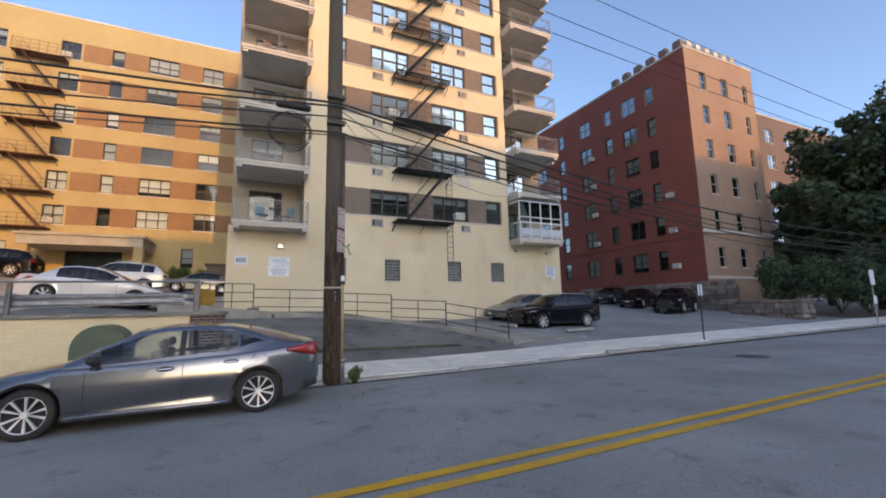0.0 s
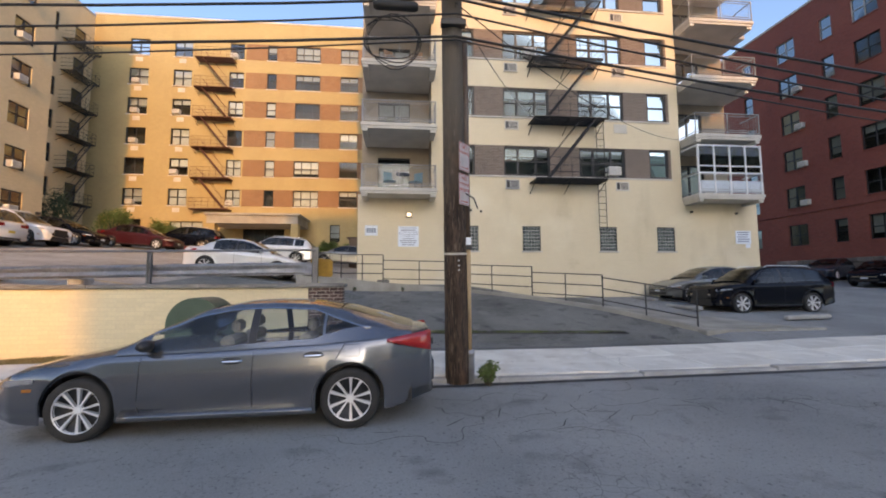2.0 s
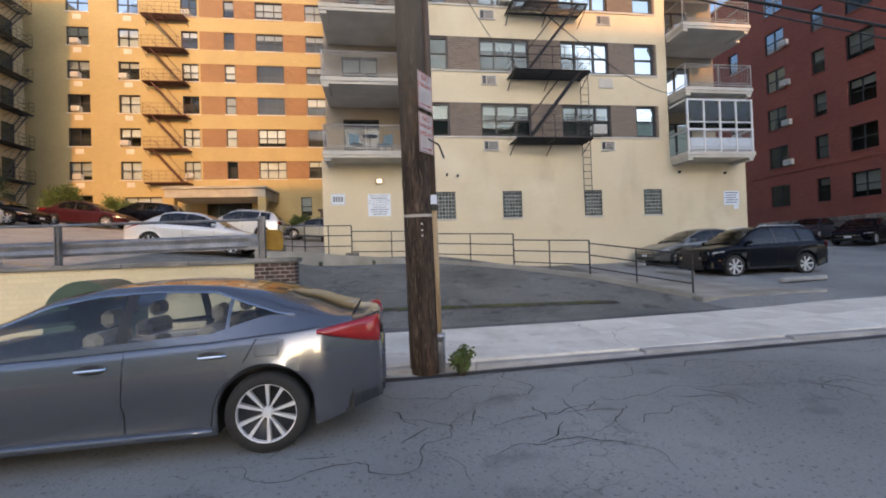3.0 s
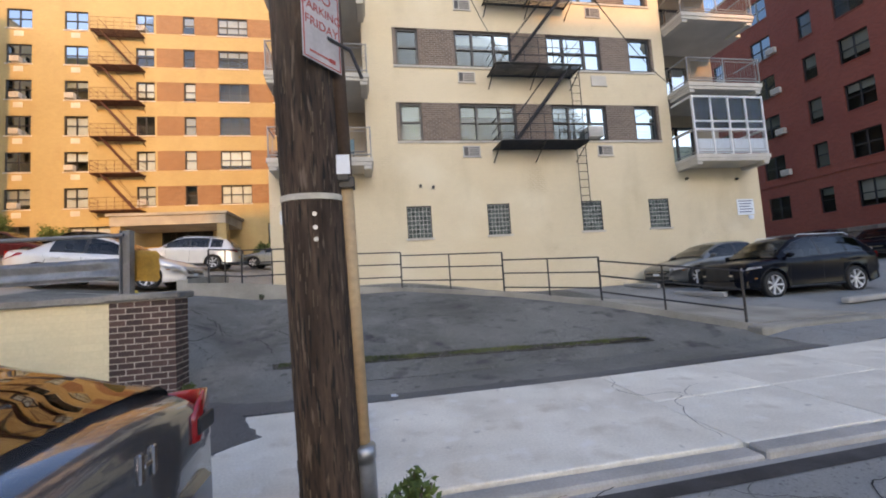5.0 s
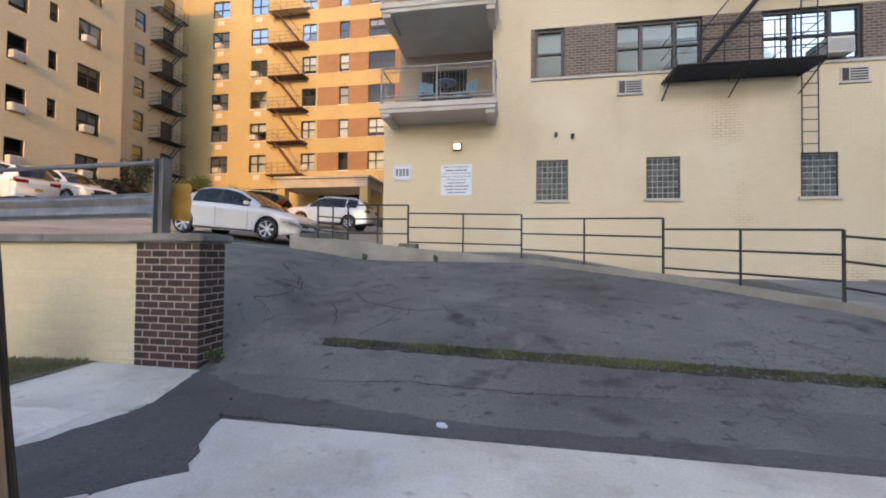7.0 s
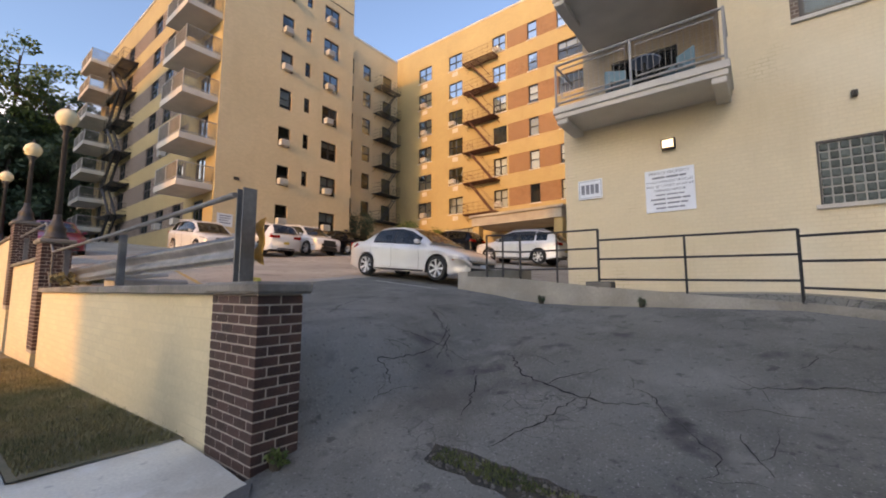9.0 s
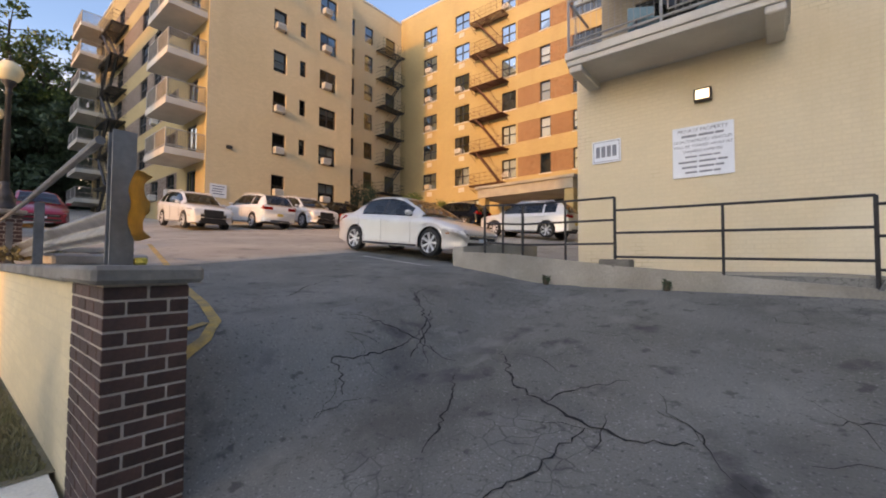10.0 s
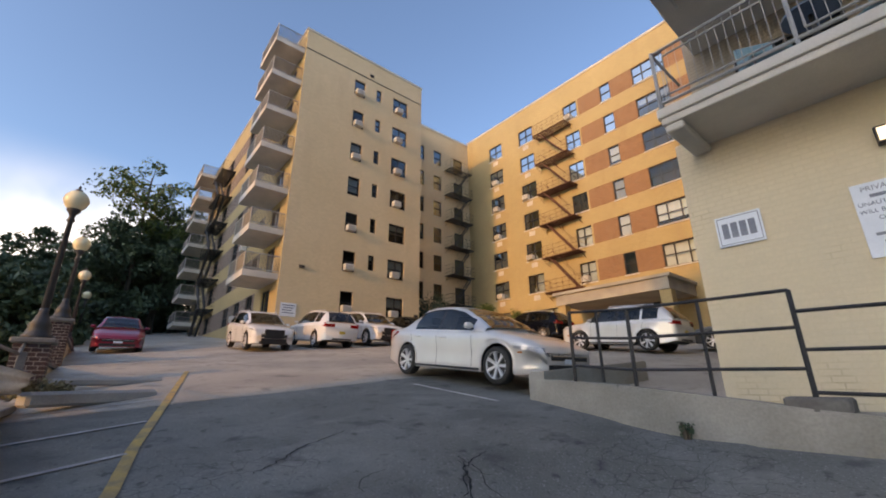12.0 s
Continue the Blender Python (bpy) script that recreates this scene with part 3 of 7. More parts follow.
# ---- the tower ----
TY, F0, FH = 20.79, 6.585, 2.775
tower = thing("apartment_tower", "cream painted brick apartment tower with brown brick bands", "apartment building", (8, 26, 1.2))
rows_t = [F0 + FH * k for k in range(7)]
cols_t = [(3.42, 4.22, (1,)), (5.56, 7.76, (1, 1.25, 1)), (9.15, 11.42, (1, 1.25, 1)), (12.62, 13.6, (1,))]
low_t = [(3.47, 4.33), (6.36, 7.2), (10.02, 10.85), (12.84, 13.72)]
holes = [(a, b, z, z + 1.38) for z in rows_t for a, b, _ in cols_t] + [(a, b, 3.13, 4.25) for a, b in low_t]
bands = [(3.3, 13.72, z - 0.02, z + 1.4, BROWN_T) for z in rows_t]
facade(tower, (0, TY, 0), X, NY, 2.23, 14.2, 5.6, 26.0, [h for h in holes if h[2] > 5], CREAM_T, bands)
facade(tower, (0, TY, 0), X, NY, -1.0, 18.02, 0.2, 5.6, [h for h in holes if h[2] < 5], CREAM_T)
for z in rows_t:
    for a, b, c in cols_t:
        put_window(tower, (0, TY, 0), X, NY, a, b, z, z + 1.38, c, BROWNFRAME, 0.09, 0.7, fw=0.08, glazing=TOWERPANE)
    # long sills
    wpart("sill", boxes((3.3, 13.72, TY - 0.05, TY + 0.02, z - 0.09, z - 0.022)), SLAB, tower)
BLOCKM = mesh_of("glass_block", boxes((0.013, 0.125, 0.0, 0.05, 0.014, 0.140), bev=0.012), GLASSBLOCK)
for a, b in low_t:
    w = wpart("window", boxes((a, b, TY + 0.04, TY + 0.09, 3.13, 4.25)), JOINT, tower, "glass block window")
    wpart("frame", boxes((a, a + 0.03, TY + 0.005, TY + 0.04, 3.13, 4.25), (b - 0.03, b, TY + 0.005, TY + 0.04, 3.13, 4.25), (a + 0.03, b - 0.03, TY + 0.005, TY + 0.04, 4.21, 4.25)), BROWNFRAME, tower)
    nx, nz = 6, 7
    px, pz = (b - a - 0.06) / nx, 1.08 / nz
    for i in range(nx):
        for k in range(nz):
            m = BASE[tower.name] @ pose(a + 0.03 + px * i, TY + 0.012, 3.13 + pz * k) @ Matrix.Diagonal((px / 0.138, 1, pz / 0.154, 1))
            part("glass_block", BLOCKM, None, w, m=w.matrix_basis.inverted() @ m)
    wpart("sill", boxes((a - 0.06, b + 0.06, TY - 0.06, TY + 0.05, 3.06, 3.128)), SLAB, tower)
# corner recesses behind the balconies
for xa, xb, wall_x, side in ((-1.0, 2.23, 2.23, "w"), (14.2, 18.02, 14.2, "e")):
    for k in range(8):
        z = 5.6 + FH * k
        top = min(z + FH, 26.0)
        if z >= 26:
            continue
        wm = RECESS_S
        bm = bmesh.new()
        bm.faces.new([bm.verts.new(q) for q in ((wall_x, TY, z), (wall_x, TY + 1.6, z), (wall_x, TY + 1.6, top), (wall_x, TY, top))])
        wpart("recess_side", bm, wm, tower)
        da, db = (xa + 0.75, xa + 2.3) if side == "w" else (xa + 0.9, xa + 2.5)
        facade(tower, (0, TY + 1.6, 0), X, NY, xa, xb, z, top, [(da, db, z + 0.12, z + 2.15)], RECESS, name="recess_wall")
        put_window(tower, (0, TY + 1.6, 0), X, NY, da, db, z + 0.12, z + 2.15, (1, 1), BROWNFRAME, 0.08, 0.4, sash=False)
block(tower, -1.0, 18.02, TY, 34, 0.2, 26.0, CREAM_S, CREAM_T, skip="swe")
for xx, flip in ((-1.0, 1), (18.02, 0)):
    bm = bmesh.new()
    bm.faces.new([bm.verts.new((xx, y, z)) for y, z in ((TY, 0.2), (34, 0.2), (34, 5.6), (TY, 5.6))])
    bm.faces.new([bm.verts.new((xx, y, z)) for y, z in ((TY + 1.6, 5.6), (34, 5.6), (34, 26), (TY + 1.6, 26))])
    wpart("wall", bm, CREAM_S, tower)
# sleeve grilles under the windows
for k, z in enumerate(rows_t):
    for xa in (5.62, 10.9):
        g = wpart("sleeve_grille", boxes((xa, xa + 0.64, TY - 0.02, TY + 0.01, z - 0.6, z - 0.2), (xa - 0.02, xa + 0.66, TY - 0.05, TY + 0.005, z - 0.63, z - 0.6)), SLAB if (k + (xa > 9)) % 3 else GREYFRAME, tower)
        if (k, xa) != (1, 10.9):
            inv = BASE[tower.name]
            gl = boxes((xa + 0.04, xa + 0.19, TY - 0.026, TY - 0.021, z - 0.56, z - 0.24), *[(xa + 0.22, xa + 0.6, TY - 0.028, TY - 0.021, z - 0.555 + 0.066 * q, z - 0.52 + 0.066 * q) for q in range(5)])
            part("louvre", gl, BROWNFRAME, g, "dark louvre")


def balcony(x0, x1, z, kind, mat=None):
    """A projecting slab with a moulded edge and its railing."""
    y0 = 19.7
    b = thing("balcony", {"rail": "grey concrete balcony with a thin metal railing", "mesh": "grey concrete balcony with a lattice metal railing",
                          "glazed": "concrete balcony enclosed with white framed glazing"}[kind], "balcony", ((x0 + x1) / 2, TY, z), "tower balconies")
    wpart("slab", boxes((x0, x1, y0, TY, z - 0.15, z), bev=0.012), SLAB, b)
    wpart("moulding", boxes((x0 + 0.035, x1 - 0.035, y0 + 0.035, TY, z - 0.26, z - 0.15), bev=0.012), SLAB, b)
    for xa in (x0 + 0.06, x1 - 0.30):
        wpart("bracket", boxes((xa, xa + 0.24, y0 + 0.06, TY, z - 0.38, z - 0.26), bev=0.02), SLAB, b)
    xi = (max(x0, -0.98), 2.21) if x0 < 5 else (14.22, 18.0)
    wpart("recess_floor", boxes((xi[0], xi[1], TY, TY + 1.58, z - 0.2, z - 0.004)), SLAB, b)
    ya, h = y0 + 0.06, 0.98
    if kind == "glazed":
        n = 4
        xs = [x0 + 0.1 + (x1 - x0 - 0.2) * i / n for i in range(n + 1)]
        fr = [(x - 0.028, x + 0.028, ya - 0.03, ya + 0.05, z, z + 2.28) for x in xs]
        fr += [(x0 + 0.1, x1 - 0.1, ya - 0.028, ya + 0.048, q, q + 0.06) for q in (z + 0.92, z + 2.2)] + [(x0 + 0.1, x1 - 0.1, ya - 0.028, ya + 0.048, z + 1.25, z + 1.3)]
        fr += [(xx - 0.03, xx + 0.03, ya, TY, z + q, z + q + 0.08) for xx in (x0 + 0.1, x1 - 0.1) for q in (0.92, 2.2)]
        wpart("glazing_frame", boxes(*fr), WHITEFRAME, b)
        for a, c in zip(xs, xs[1:]):
            p = wpart("pane", boxes((a + 0.04, c - 0.04, ya + 0.005, ya + 0.012, z + 1.0, z + 2.2)), PANE, b)
            p.visible_shadow = False
        wpart("panel", boxes((x0 + 0.12, x1 - 0.12, ya + 0.0, ya + 0.03, z + 0.05, z + 0.6)), surf_panel, b, "pale blue lower panel")
    rail = [[(x0 + 0.06, ya, z + q), (x1 - 0.06, ya, z + q)] for q in (0.1, h)]
    rail += [[(xx, ya, z + q), (xx, TY, z + q)] for xx in (x0 + 0.06, x1 - 0.06) for q in (0.1, h)]
    wpart("rail", bars(*rail, r=0.024), RAILGREY, b)
    xm = (x0 + x1) / 2
    for a, c in ((x0 + 0.2, xm - 0.1), (xm + 0.1, x1 - 0.2)):
        wpart("panel_frame", bars([(a, ya, z + 0.2), (c, ya, z + 0.2), (c, ya, z + 0.86), (a, ya, z + 0.86), (a, ya, z + 0.2)], r=0.016), RAILGREY, b)
    wpart("post", bars([(xm, ya, z), (xm, ya, z + h + 0.03)], r=0.026), RAILGREY, b)
    n = 30
    bal = [[(x0 + 0.06 + (x1 - x0 - 0.12) * i / n, ya, z + 0.1), (x0 + 0.06 + (x1 - x0 - 0.12) * i / n, ya, z + h)] for i in range(1, n)]
    if kind == "mesh":
        bal = []
        for i in range(30):
            xa = x0 + 0.06 + (x1 - x0 - 0.12) * i / 30
            for s in (-1, 1):
                xb = xa + s * 0.88
                bal.append([(xa, ya, z + 0.1), (max(x0 + 0.06, min(x1 - 0.06, xb)), ya, z + 0.1 + 0.88 * min(1, abs(max(x0 + 0.06, min(x1 - 0.06, xb)) - xa) / 0.88))])
    bal += [[(xx, ya + (TY - ya) * q / 7, z + 0.1), (xx, ya + (TY - ya) * q / 7, z + h)] for xx in (x0 + 0.06, x1 - 0.06) for q in range(1, 7)]
    bal = [q for q in bal if (Vector(q[0]) - Vector(q[1])).length > 0.05]
    tagged(wpart("railing_infill", bars(*bal, r=0.0075 if kind == "mesh" else 0.0045, sides=3), RAILGREY if kind == "mesh" else RAILGREY, b), kind="stuff")
    for xx in (x0 + 0.06, x1 - 0.06):
        wpart("post", bars([(xx, ya, z), (xx, ya, z + h + 0.03)], r=0.026), RAILGREY, b)
    return b


surf_panel = surf("blue_panel", (0.42, 0.50, 0.56), (0.5, 0.57, 0.62), 2.0, 0.5, 0.0)
for k in range(8):
    z = 5.68 + FH * k
    if z < 25:
        balcony(-0.82, 2.4, z, "mesh" if k == 1 else "rail")
        balcony(14.2, 17.5, z, "glazed" if k == 0 else "rail")


# ---- fire escapes ----
def fire_escape(o, u, n, a, b, zs, mat, label, out=0.98, thick=1.0, spacing=None):
    """Platforms with railings and a slanting stair from each to the next. o, u, n as for facade."""
    o, u, n = Vector(o), Vector(u), Vector(n)
    fe = thing("fire_escape", label, "fire escape", tuple(o + u * (a + b) / 2 + Vector((0, 0, zs[0]))), "fire escapes")

    def at(x, d, z):
        return o + x * u + d * n + Vector((0, 0, z))
    for i, z in enumerate(zs):
        for k in range(13):
            d = 0.06 + (out - 0.08) * k / 12
            wpart("slat", bars([at(a, d, z), at(b, d, z)], r=(0.019 if k % 12 else 0.045) * thick, sides=4), mat, fe)
        for x in (a, (a + b) / 2, b):
            bm = bmesh.new()
            tube(bm, [at(x, 0.0, z - 0.03), at(x, out, z - 0.03)], 0.035, 4)
            tube(bm, [at(x, 0.0, z - 0.5), at(x, out * 0.9, z - 0.05)], 0.02, 4)
            wpart("bracket", bm, mat, fe)
        rl = []
        for q in (0.3, 0.6, 0.95):
            rl.append([at(a, 0.0, z + q), at(a, out, z + q), at(b, out, z + q), at(b, 0.0, z + q)])
        for x in [a + (b - a) * k / 6 for k in range(7)]:
            rl.append([at(x, out, z), at(x, out, z + 0.95)])
        wpart("railing", bars(*rl, r=0.015, sides=4), mat, fe)
        if i + 1 < len(zs):
            z2 = zs[i + 1]
            xa, xb = a + 0.18 * (b - a), b - 0.12 * (b - a)
            if spacing == "flip" or ((i % 2) and spacing == "zig"):
                xa, xb = xb, xa
            st = bmesh.new()
            for d in (out - 0.5, out - 0.06):
                tube(st, [at(xa, d, z), at(xb, d, z2)], 0.05 * thick, 4)
                tube(st, [at(xa, d, z + 0.8), at(xb, d, z2 + 0.8)], 0.014, 4)
            for k in range(1, 11):
                f = k / 11
                tube(st, [at(xa + (xb - xa) * f, out - 0.5, z + (z2 - z) * f), at(xa + (xb - xa) * f, out - 0.06, z + (z2 - z) * f)], 0.022, 4)
            wpart("stair", st, mat, fe)
    return fe


fe_t = fire_escape((0, TY, 0), X, NY, 6.75, 9.98, [6.25 + FH * k for k in range(7)], IRON, "black iron fire escape with slanting stairs on the tower")
lad = bmesh.new()
for x in (9.88, 10.24):
    tube(lad, [(x, 20.5, 4.0), (x, 20.5, 9.1)], 0.018, 4)
for k in range(17):
    tube(lad, [(9.88, 20.5, 4.1 + 0.3 * k), (10.24, 20.5, 4.1 + 0.3 * k)], 0.012, 4)
wpart("ladder", lad, IRON, fe_t)

# ---- the rear building ----
BY, BH = 40.67, 2.74
rear = thing("apartment_building", "long buff brick apartment block with orange-brown brick bands", "apartment building", (-10, 46, 4.5), "buff blocks")
rows_b = [8.62 + BH * k for k in range(6)]
cols_b = [(-23.4, -21.75, (1, 1)), (-19.65, -18.07, (1, 1)), (-14.85, -13.55, (1, 1)), (-11.5, -10.65, (1,)), (-8.95, -6.7, (1, 1.2, 1)), (-4.85, -3.2, (1, 1)), (-1.0, 0.5, (1, 1))]
holes = [(a, b, z, z + 1.5) for z in rows_b for a, b, _ in cols_b] + [(-23.4, -21.75, 5.9, 7.4), (-19.4, -16.6, 5.6, 7.2), (-13.2, -9.6, 4.6, 7.0), (-5.6, -4.7, 5.4, 7.0)]
bands = [(-13.4, 3.0, z - 0.02, z + 1.52, BROWN_B) for z in rows_b]
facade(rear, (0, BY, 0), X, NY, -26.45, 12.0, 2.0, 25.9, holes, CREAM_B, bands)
for z in rows_b:
    for a, b, c in cols_b:
        put_window(rear, (0, BY, 0), X, NY, a, b, z, z + 1.5, c, BROWNFRAME, 0.1, 0.75)
        wpart("sill", boxes((a - 0.05, b + 0.05, BY - 0.06, BY + 0.05, z - 0.09, z - 0.003)), SLAB, rear)
put_window(rear, (0, BY, 0), X, NY, -23.4, -21.75, 5.9, 7.4, (1, 1), BROWNFRAME, 0.1, 0.6)
put_window(rear, (0, BY, 0), X, NY, -19.4, -16.6, 5.6, 7.2, (1, 1, 1), BROWNFRAME, 0.1, 0.6)
put_window(rear, (0, BY, 0), X, NY, -13.2, -9.6, 4.6, 7.0, (1, 1, 1, 1), BROWNFRAME, 0.15, 0.0)
put_window(rear, (0, BY, 0), X, NY, -5.6, -4.7, 5.4, 7.0, (1,), BROWNFRAME, 0.1, 0.6)
block(rear, -26.45, 12.0, BY, 54, 3.0, 25.9, CREAM_L, CREAM_B, skip="s")
fire_escape((0, BY, 0), X, NY, -17.4, -14.2, [8.2 + BH * k for k in range(6)], IRONB, "rust brown iron fire escape on the buff block", spacing="flip", thick=1.15)
for z in rows_b:
    for a in (-22.9, -19.2):
        wpart("sleeve_grille", boxes((a, a + 0.6, BY - 0.03, BY + 0.01, z - 0.62, z - 0.22)), SLAB, rear)

# ---- the left wing ----
LX, LH = -22.03, 2.646
wing = thing("apartment_building", "tall buff brick apartment wing with corner balconies", "apartment building", (-34, 28, 4.0), "buff blocks")
rows_l = [5.93 + LH * k for k in range(7)]
cols_l = [(25.15, 26.02, (1,)), (28.48, 29.83, (1, 1))]
holes = [(a, b, z, z + 1.36) for z in rows_l for a, b, _ in cols_l] + [(26.98, 27.42, z + 0.32, z + 1.36) for z in rows_l[1:]]
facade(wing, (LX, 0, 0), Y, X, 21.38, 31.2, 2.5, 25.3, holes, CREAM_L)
for z in rows_l:
    for a, b, c in cols_l:
        put_window(wing, (LX, 0, 0), Y, X, a, b, z, z + 1.36, c, BROWNFRAME, 0.1, 0.5, glazing=DULLPANE)
    if z > 6:
        put_window(wing, (LX, 0, 0), Y, X, 26.98, 27.42, z + 0.32, z + 1.36, (1,), BROWNFRAME, 0.1, 0.2, glazing=DULLPANE)
holes = [(a, b, z, z + 1.4) for z in rows_l for a, b in ((-28.3, -26.9), (-31.5, -30.0), (-34.6, -33.0), (-41.4, -39.8))] + [(a, a + 1.5, z - 0.9, z + 1.2) for z in rows_l for a in (-24.9, -48.2)]
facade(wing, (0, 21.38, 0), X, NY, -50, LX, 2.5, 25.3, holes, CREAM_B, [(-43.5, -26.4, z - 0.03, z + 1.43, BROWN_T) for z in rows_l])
wpart("string_course", boxes((LX, LX + 0.03, 21.38, 31.2, 23.72, 23.78)), BROWNFRAME, wing)
for z in rows_l:
    for a, b in ((-28.3, -26.9), (-31.5, -30.0), (-34.6, -33.0), (-41.4, -39.8)):
        put_window(wing, (0, 21.38, 0), X, NY, a, b, z, z + 1.4, (1, 1), BROWNFRAME, 0.1, 0.5)
    for a in (-24.9, -48.2):
        put_window(wing, (0, 21.38, 0), X, NY, a, a + 1.5, z - 0.9, z + 1.2, (1, 1), BROWNFRAME, 0.1, 0.2, sash=False)
block(wing, -50, LX, 21.38, 31.2, 2.5, 25.3, CREAM_L, CREAM_B, skip="se")
link = thing("apartment_building", "recessed buff brick link between two apartment wings", "apartment building", (-30, 36, 4.5), "buff blocks")
rows_k = [5.9 + 2.68 * k for k in range(7)]
holes = [(a, b, z, z + 1.5) for z in rows_k for a, b in ((34.4, 34.9), (36.05, 37.0), (38.6, 39.8))]
facade(link, (-26.45, 0, 0), Y, X, 31.2, BY, 2.5, 25.6, holes, CREAM_L)
for h in holes:
    put_window(link, (-26.45, 0, 0), Y, X, *h, (1,), BROWNFRAME, 0.1, 0.4, glazing=DULLPANE)
block(link, -40, -26.45, 31.2, BY, 2.5, 25.6, CREAM_L, CREAM_B, skip="es")
fire_escape((-26.45, 0, 0), Y, X, 37.4, 40.2, [5.6 + 2.68 * k for k in range(7)], IRON, "black iron fire escape in the inner corner", out=1.0)
fire_escape((0, 21.38, 0), X, NY, -42.6, -38.4, [5.2 + LH * k for k in range(7)], IRON, "black iron fire escape beside the balconies", out=1.1, spacing="zig", thick=2.0)


def wing_balcony(x0, x1, z):
    y0, y1 = 19.45, 21.38
    b = thing("balcony", "plain concrete balcony with a dark metal railing", "balcony", ((x0 + x1) / 2, y1, z), "wing balconies")
    wpart("slab", boxes((x0, x1, y0, y1, z - 0.36, z), bev=0.015), SLAB, b)
    rl = [[(x0 + 0.06, y1, z + q), (x0 + 0.06, y0 + 0.06, z + q), (x1 - 0.06, y0 + 0.06, z + q), (x1 - 0.06, y1, z + q)] for q in (0.1, 1.0)]
    wpart("rail", bars(*rl, r=0.032), RAILGREY, b)
    for xx in (x0 + 0.06, (x0 + x1) / 2, x1 - 0.06):
        wpart("post", bars([(xx, y0 + 0.06, z), (xx, y0 + 0.06, z + 1.03)], r=0.035), RAILGREY, b)
    bl = [[(x0 + 0.06 + (x1 - x0 - 0.12) * i / 44, y0 + 0.06, z + 0.1), (x0 + 0.06 + (x1 - x0 - 0.12) * i / 44, y0 + 0.06, z + 1.0)] for i in range(45)]
    bl += [[(xx, y0 + 0.06 + (y1 - y0 - 0.06) * i / 24, z + 0.1), (xx, y0 + 0.06 + (y1 - y0 - 0.06) * i / 24, z + 1.0)] for xx in (x0 + 0.06, x1 - 0.06) for i in range(25)]
    tagged(wpart("railing_infill", bars(*bl, r=0.016, sides=4), DARKRAIL, b), kind="stuff")


for k in range(7):
    wing_balcony(-25.6, -22.15, 7.8 + LH * k)
    wing_balcony(-49.4, -45.4, 7.8 + LH * k - 0.35)

# ---- the red building ----
red = thing("apartment_building", "dark red brick apartment house with a crenellated parapet", "apartment building", (36, 27, 2.5))
RX, RY, RZ = 31.0, 19.6, 22.3
rows_r = [4.35 + 2.92 * k for k in range(6)]
cols_r = [(22.65, 23.5, (1,)), (24.55, 26.1, (1, 1)), (27.35, 28.2, (1,)), (30.07, 31.6, (1, 1)), (34.0, 34.9, (1,)), (37.2, 38.8, (1, 1)), (41.5, 42.4, (1,))]
holes = [(a, b, z, z + 1.6) for z in rows_r for a, b, _ in cols_r]
facade(red, (RX, 0, 0), Y, NX, RY, 52.0, 0.6, RZ, holes, RED_W)
for z in rows_r:
    for a, b, c in cols_r:
        put_window(red, (RX, 0, 0), Y, NX, a, b, z, z + 1.6, c, GREYFRAME if z > 18 else BROWNFRAME, 0.12, 0.5, sill=RED_W, glazing=DULLPANE)
holes = [(a, b, z, z + 1.6) for z in rows_r for a, b in ((32.7, 33.5), (35.5, 36.4), (38.6, 39.2))]
facade(red, (0, RY, 0), X, NY, RX, 40.2, 0.6, RZ, holes, RED_S)
for h in holes:
    put_window(red, (0, RY, 0), X, NY, *h, (1,), GREYFRAME, 0.12, 0.6, sill=SLAB, glazing=DULLPANE)
block(red, RX, 40.2, RY, 52.0, 0.6, RZ, RED_W, RED_S, skip="ws")
for k in range(6):
    y = RY + 0.1 + 1.28 * k
    wpart("merlon", boxes((RX - 0.12, RX + 0.3, y, y + 0.72, RZ + 0.14, RZ + 0.75), bev=0.03), DARKB, red)
for k in range(6):
    x = RX + 0.4 + 1.15 * k
    wpart("merlon", boxes((x, x + 0.6, RY - 0.12, RY + 0.3, RZ + 0.14, RZ + 0.62), bev=0.03), SLAB, red)
wpart("string_course", boxes((RX - 0.0, 40.3, RY - 0.12, RY, 7.0, 7.25)), SLAB, red)
wpart("string_course", boxes((RX - 0.0, 40.3, RY - 0.1, RY, 3.45, 3.65)), SLAB, red)
wpart("string_course", boxes((RX - 0.06, RX, RY, 52.0, 6.75, 6.95)), RED_W, red)
far = thing("apartment_building", "brown brick apartment house half hidden by trees", "apartment building", (56, 30, 1.0))
holes = [(a, b, 4 + 3 * k, 5.6 + 3 * k) for k in range(6) for a, b in ((46.5, 48.0), (50.5, 52.0), (54.5, 56.0))]
facade(far, (0, 24, 0), X, NY, 44.5, 66, 0.6, 22, holes, DARKB)
for h in holes:
    put_window(far, (0, 24, 0), X, NY, *h, (1, 1), WHITEFRAME, 0.12, 0.5, sill=SLAB)
block(far, 44.5, 66, 24, 38, 0.6, 22, DARKB, DARKB, skip="s")

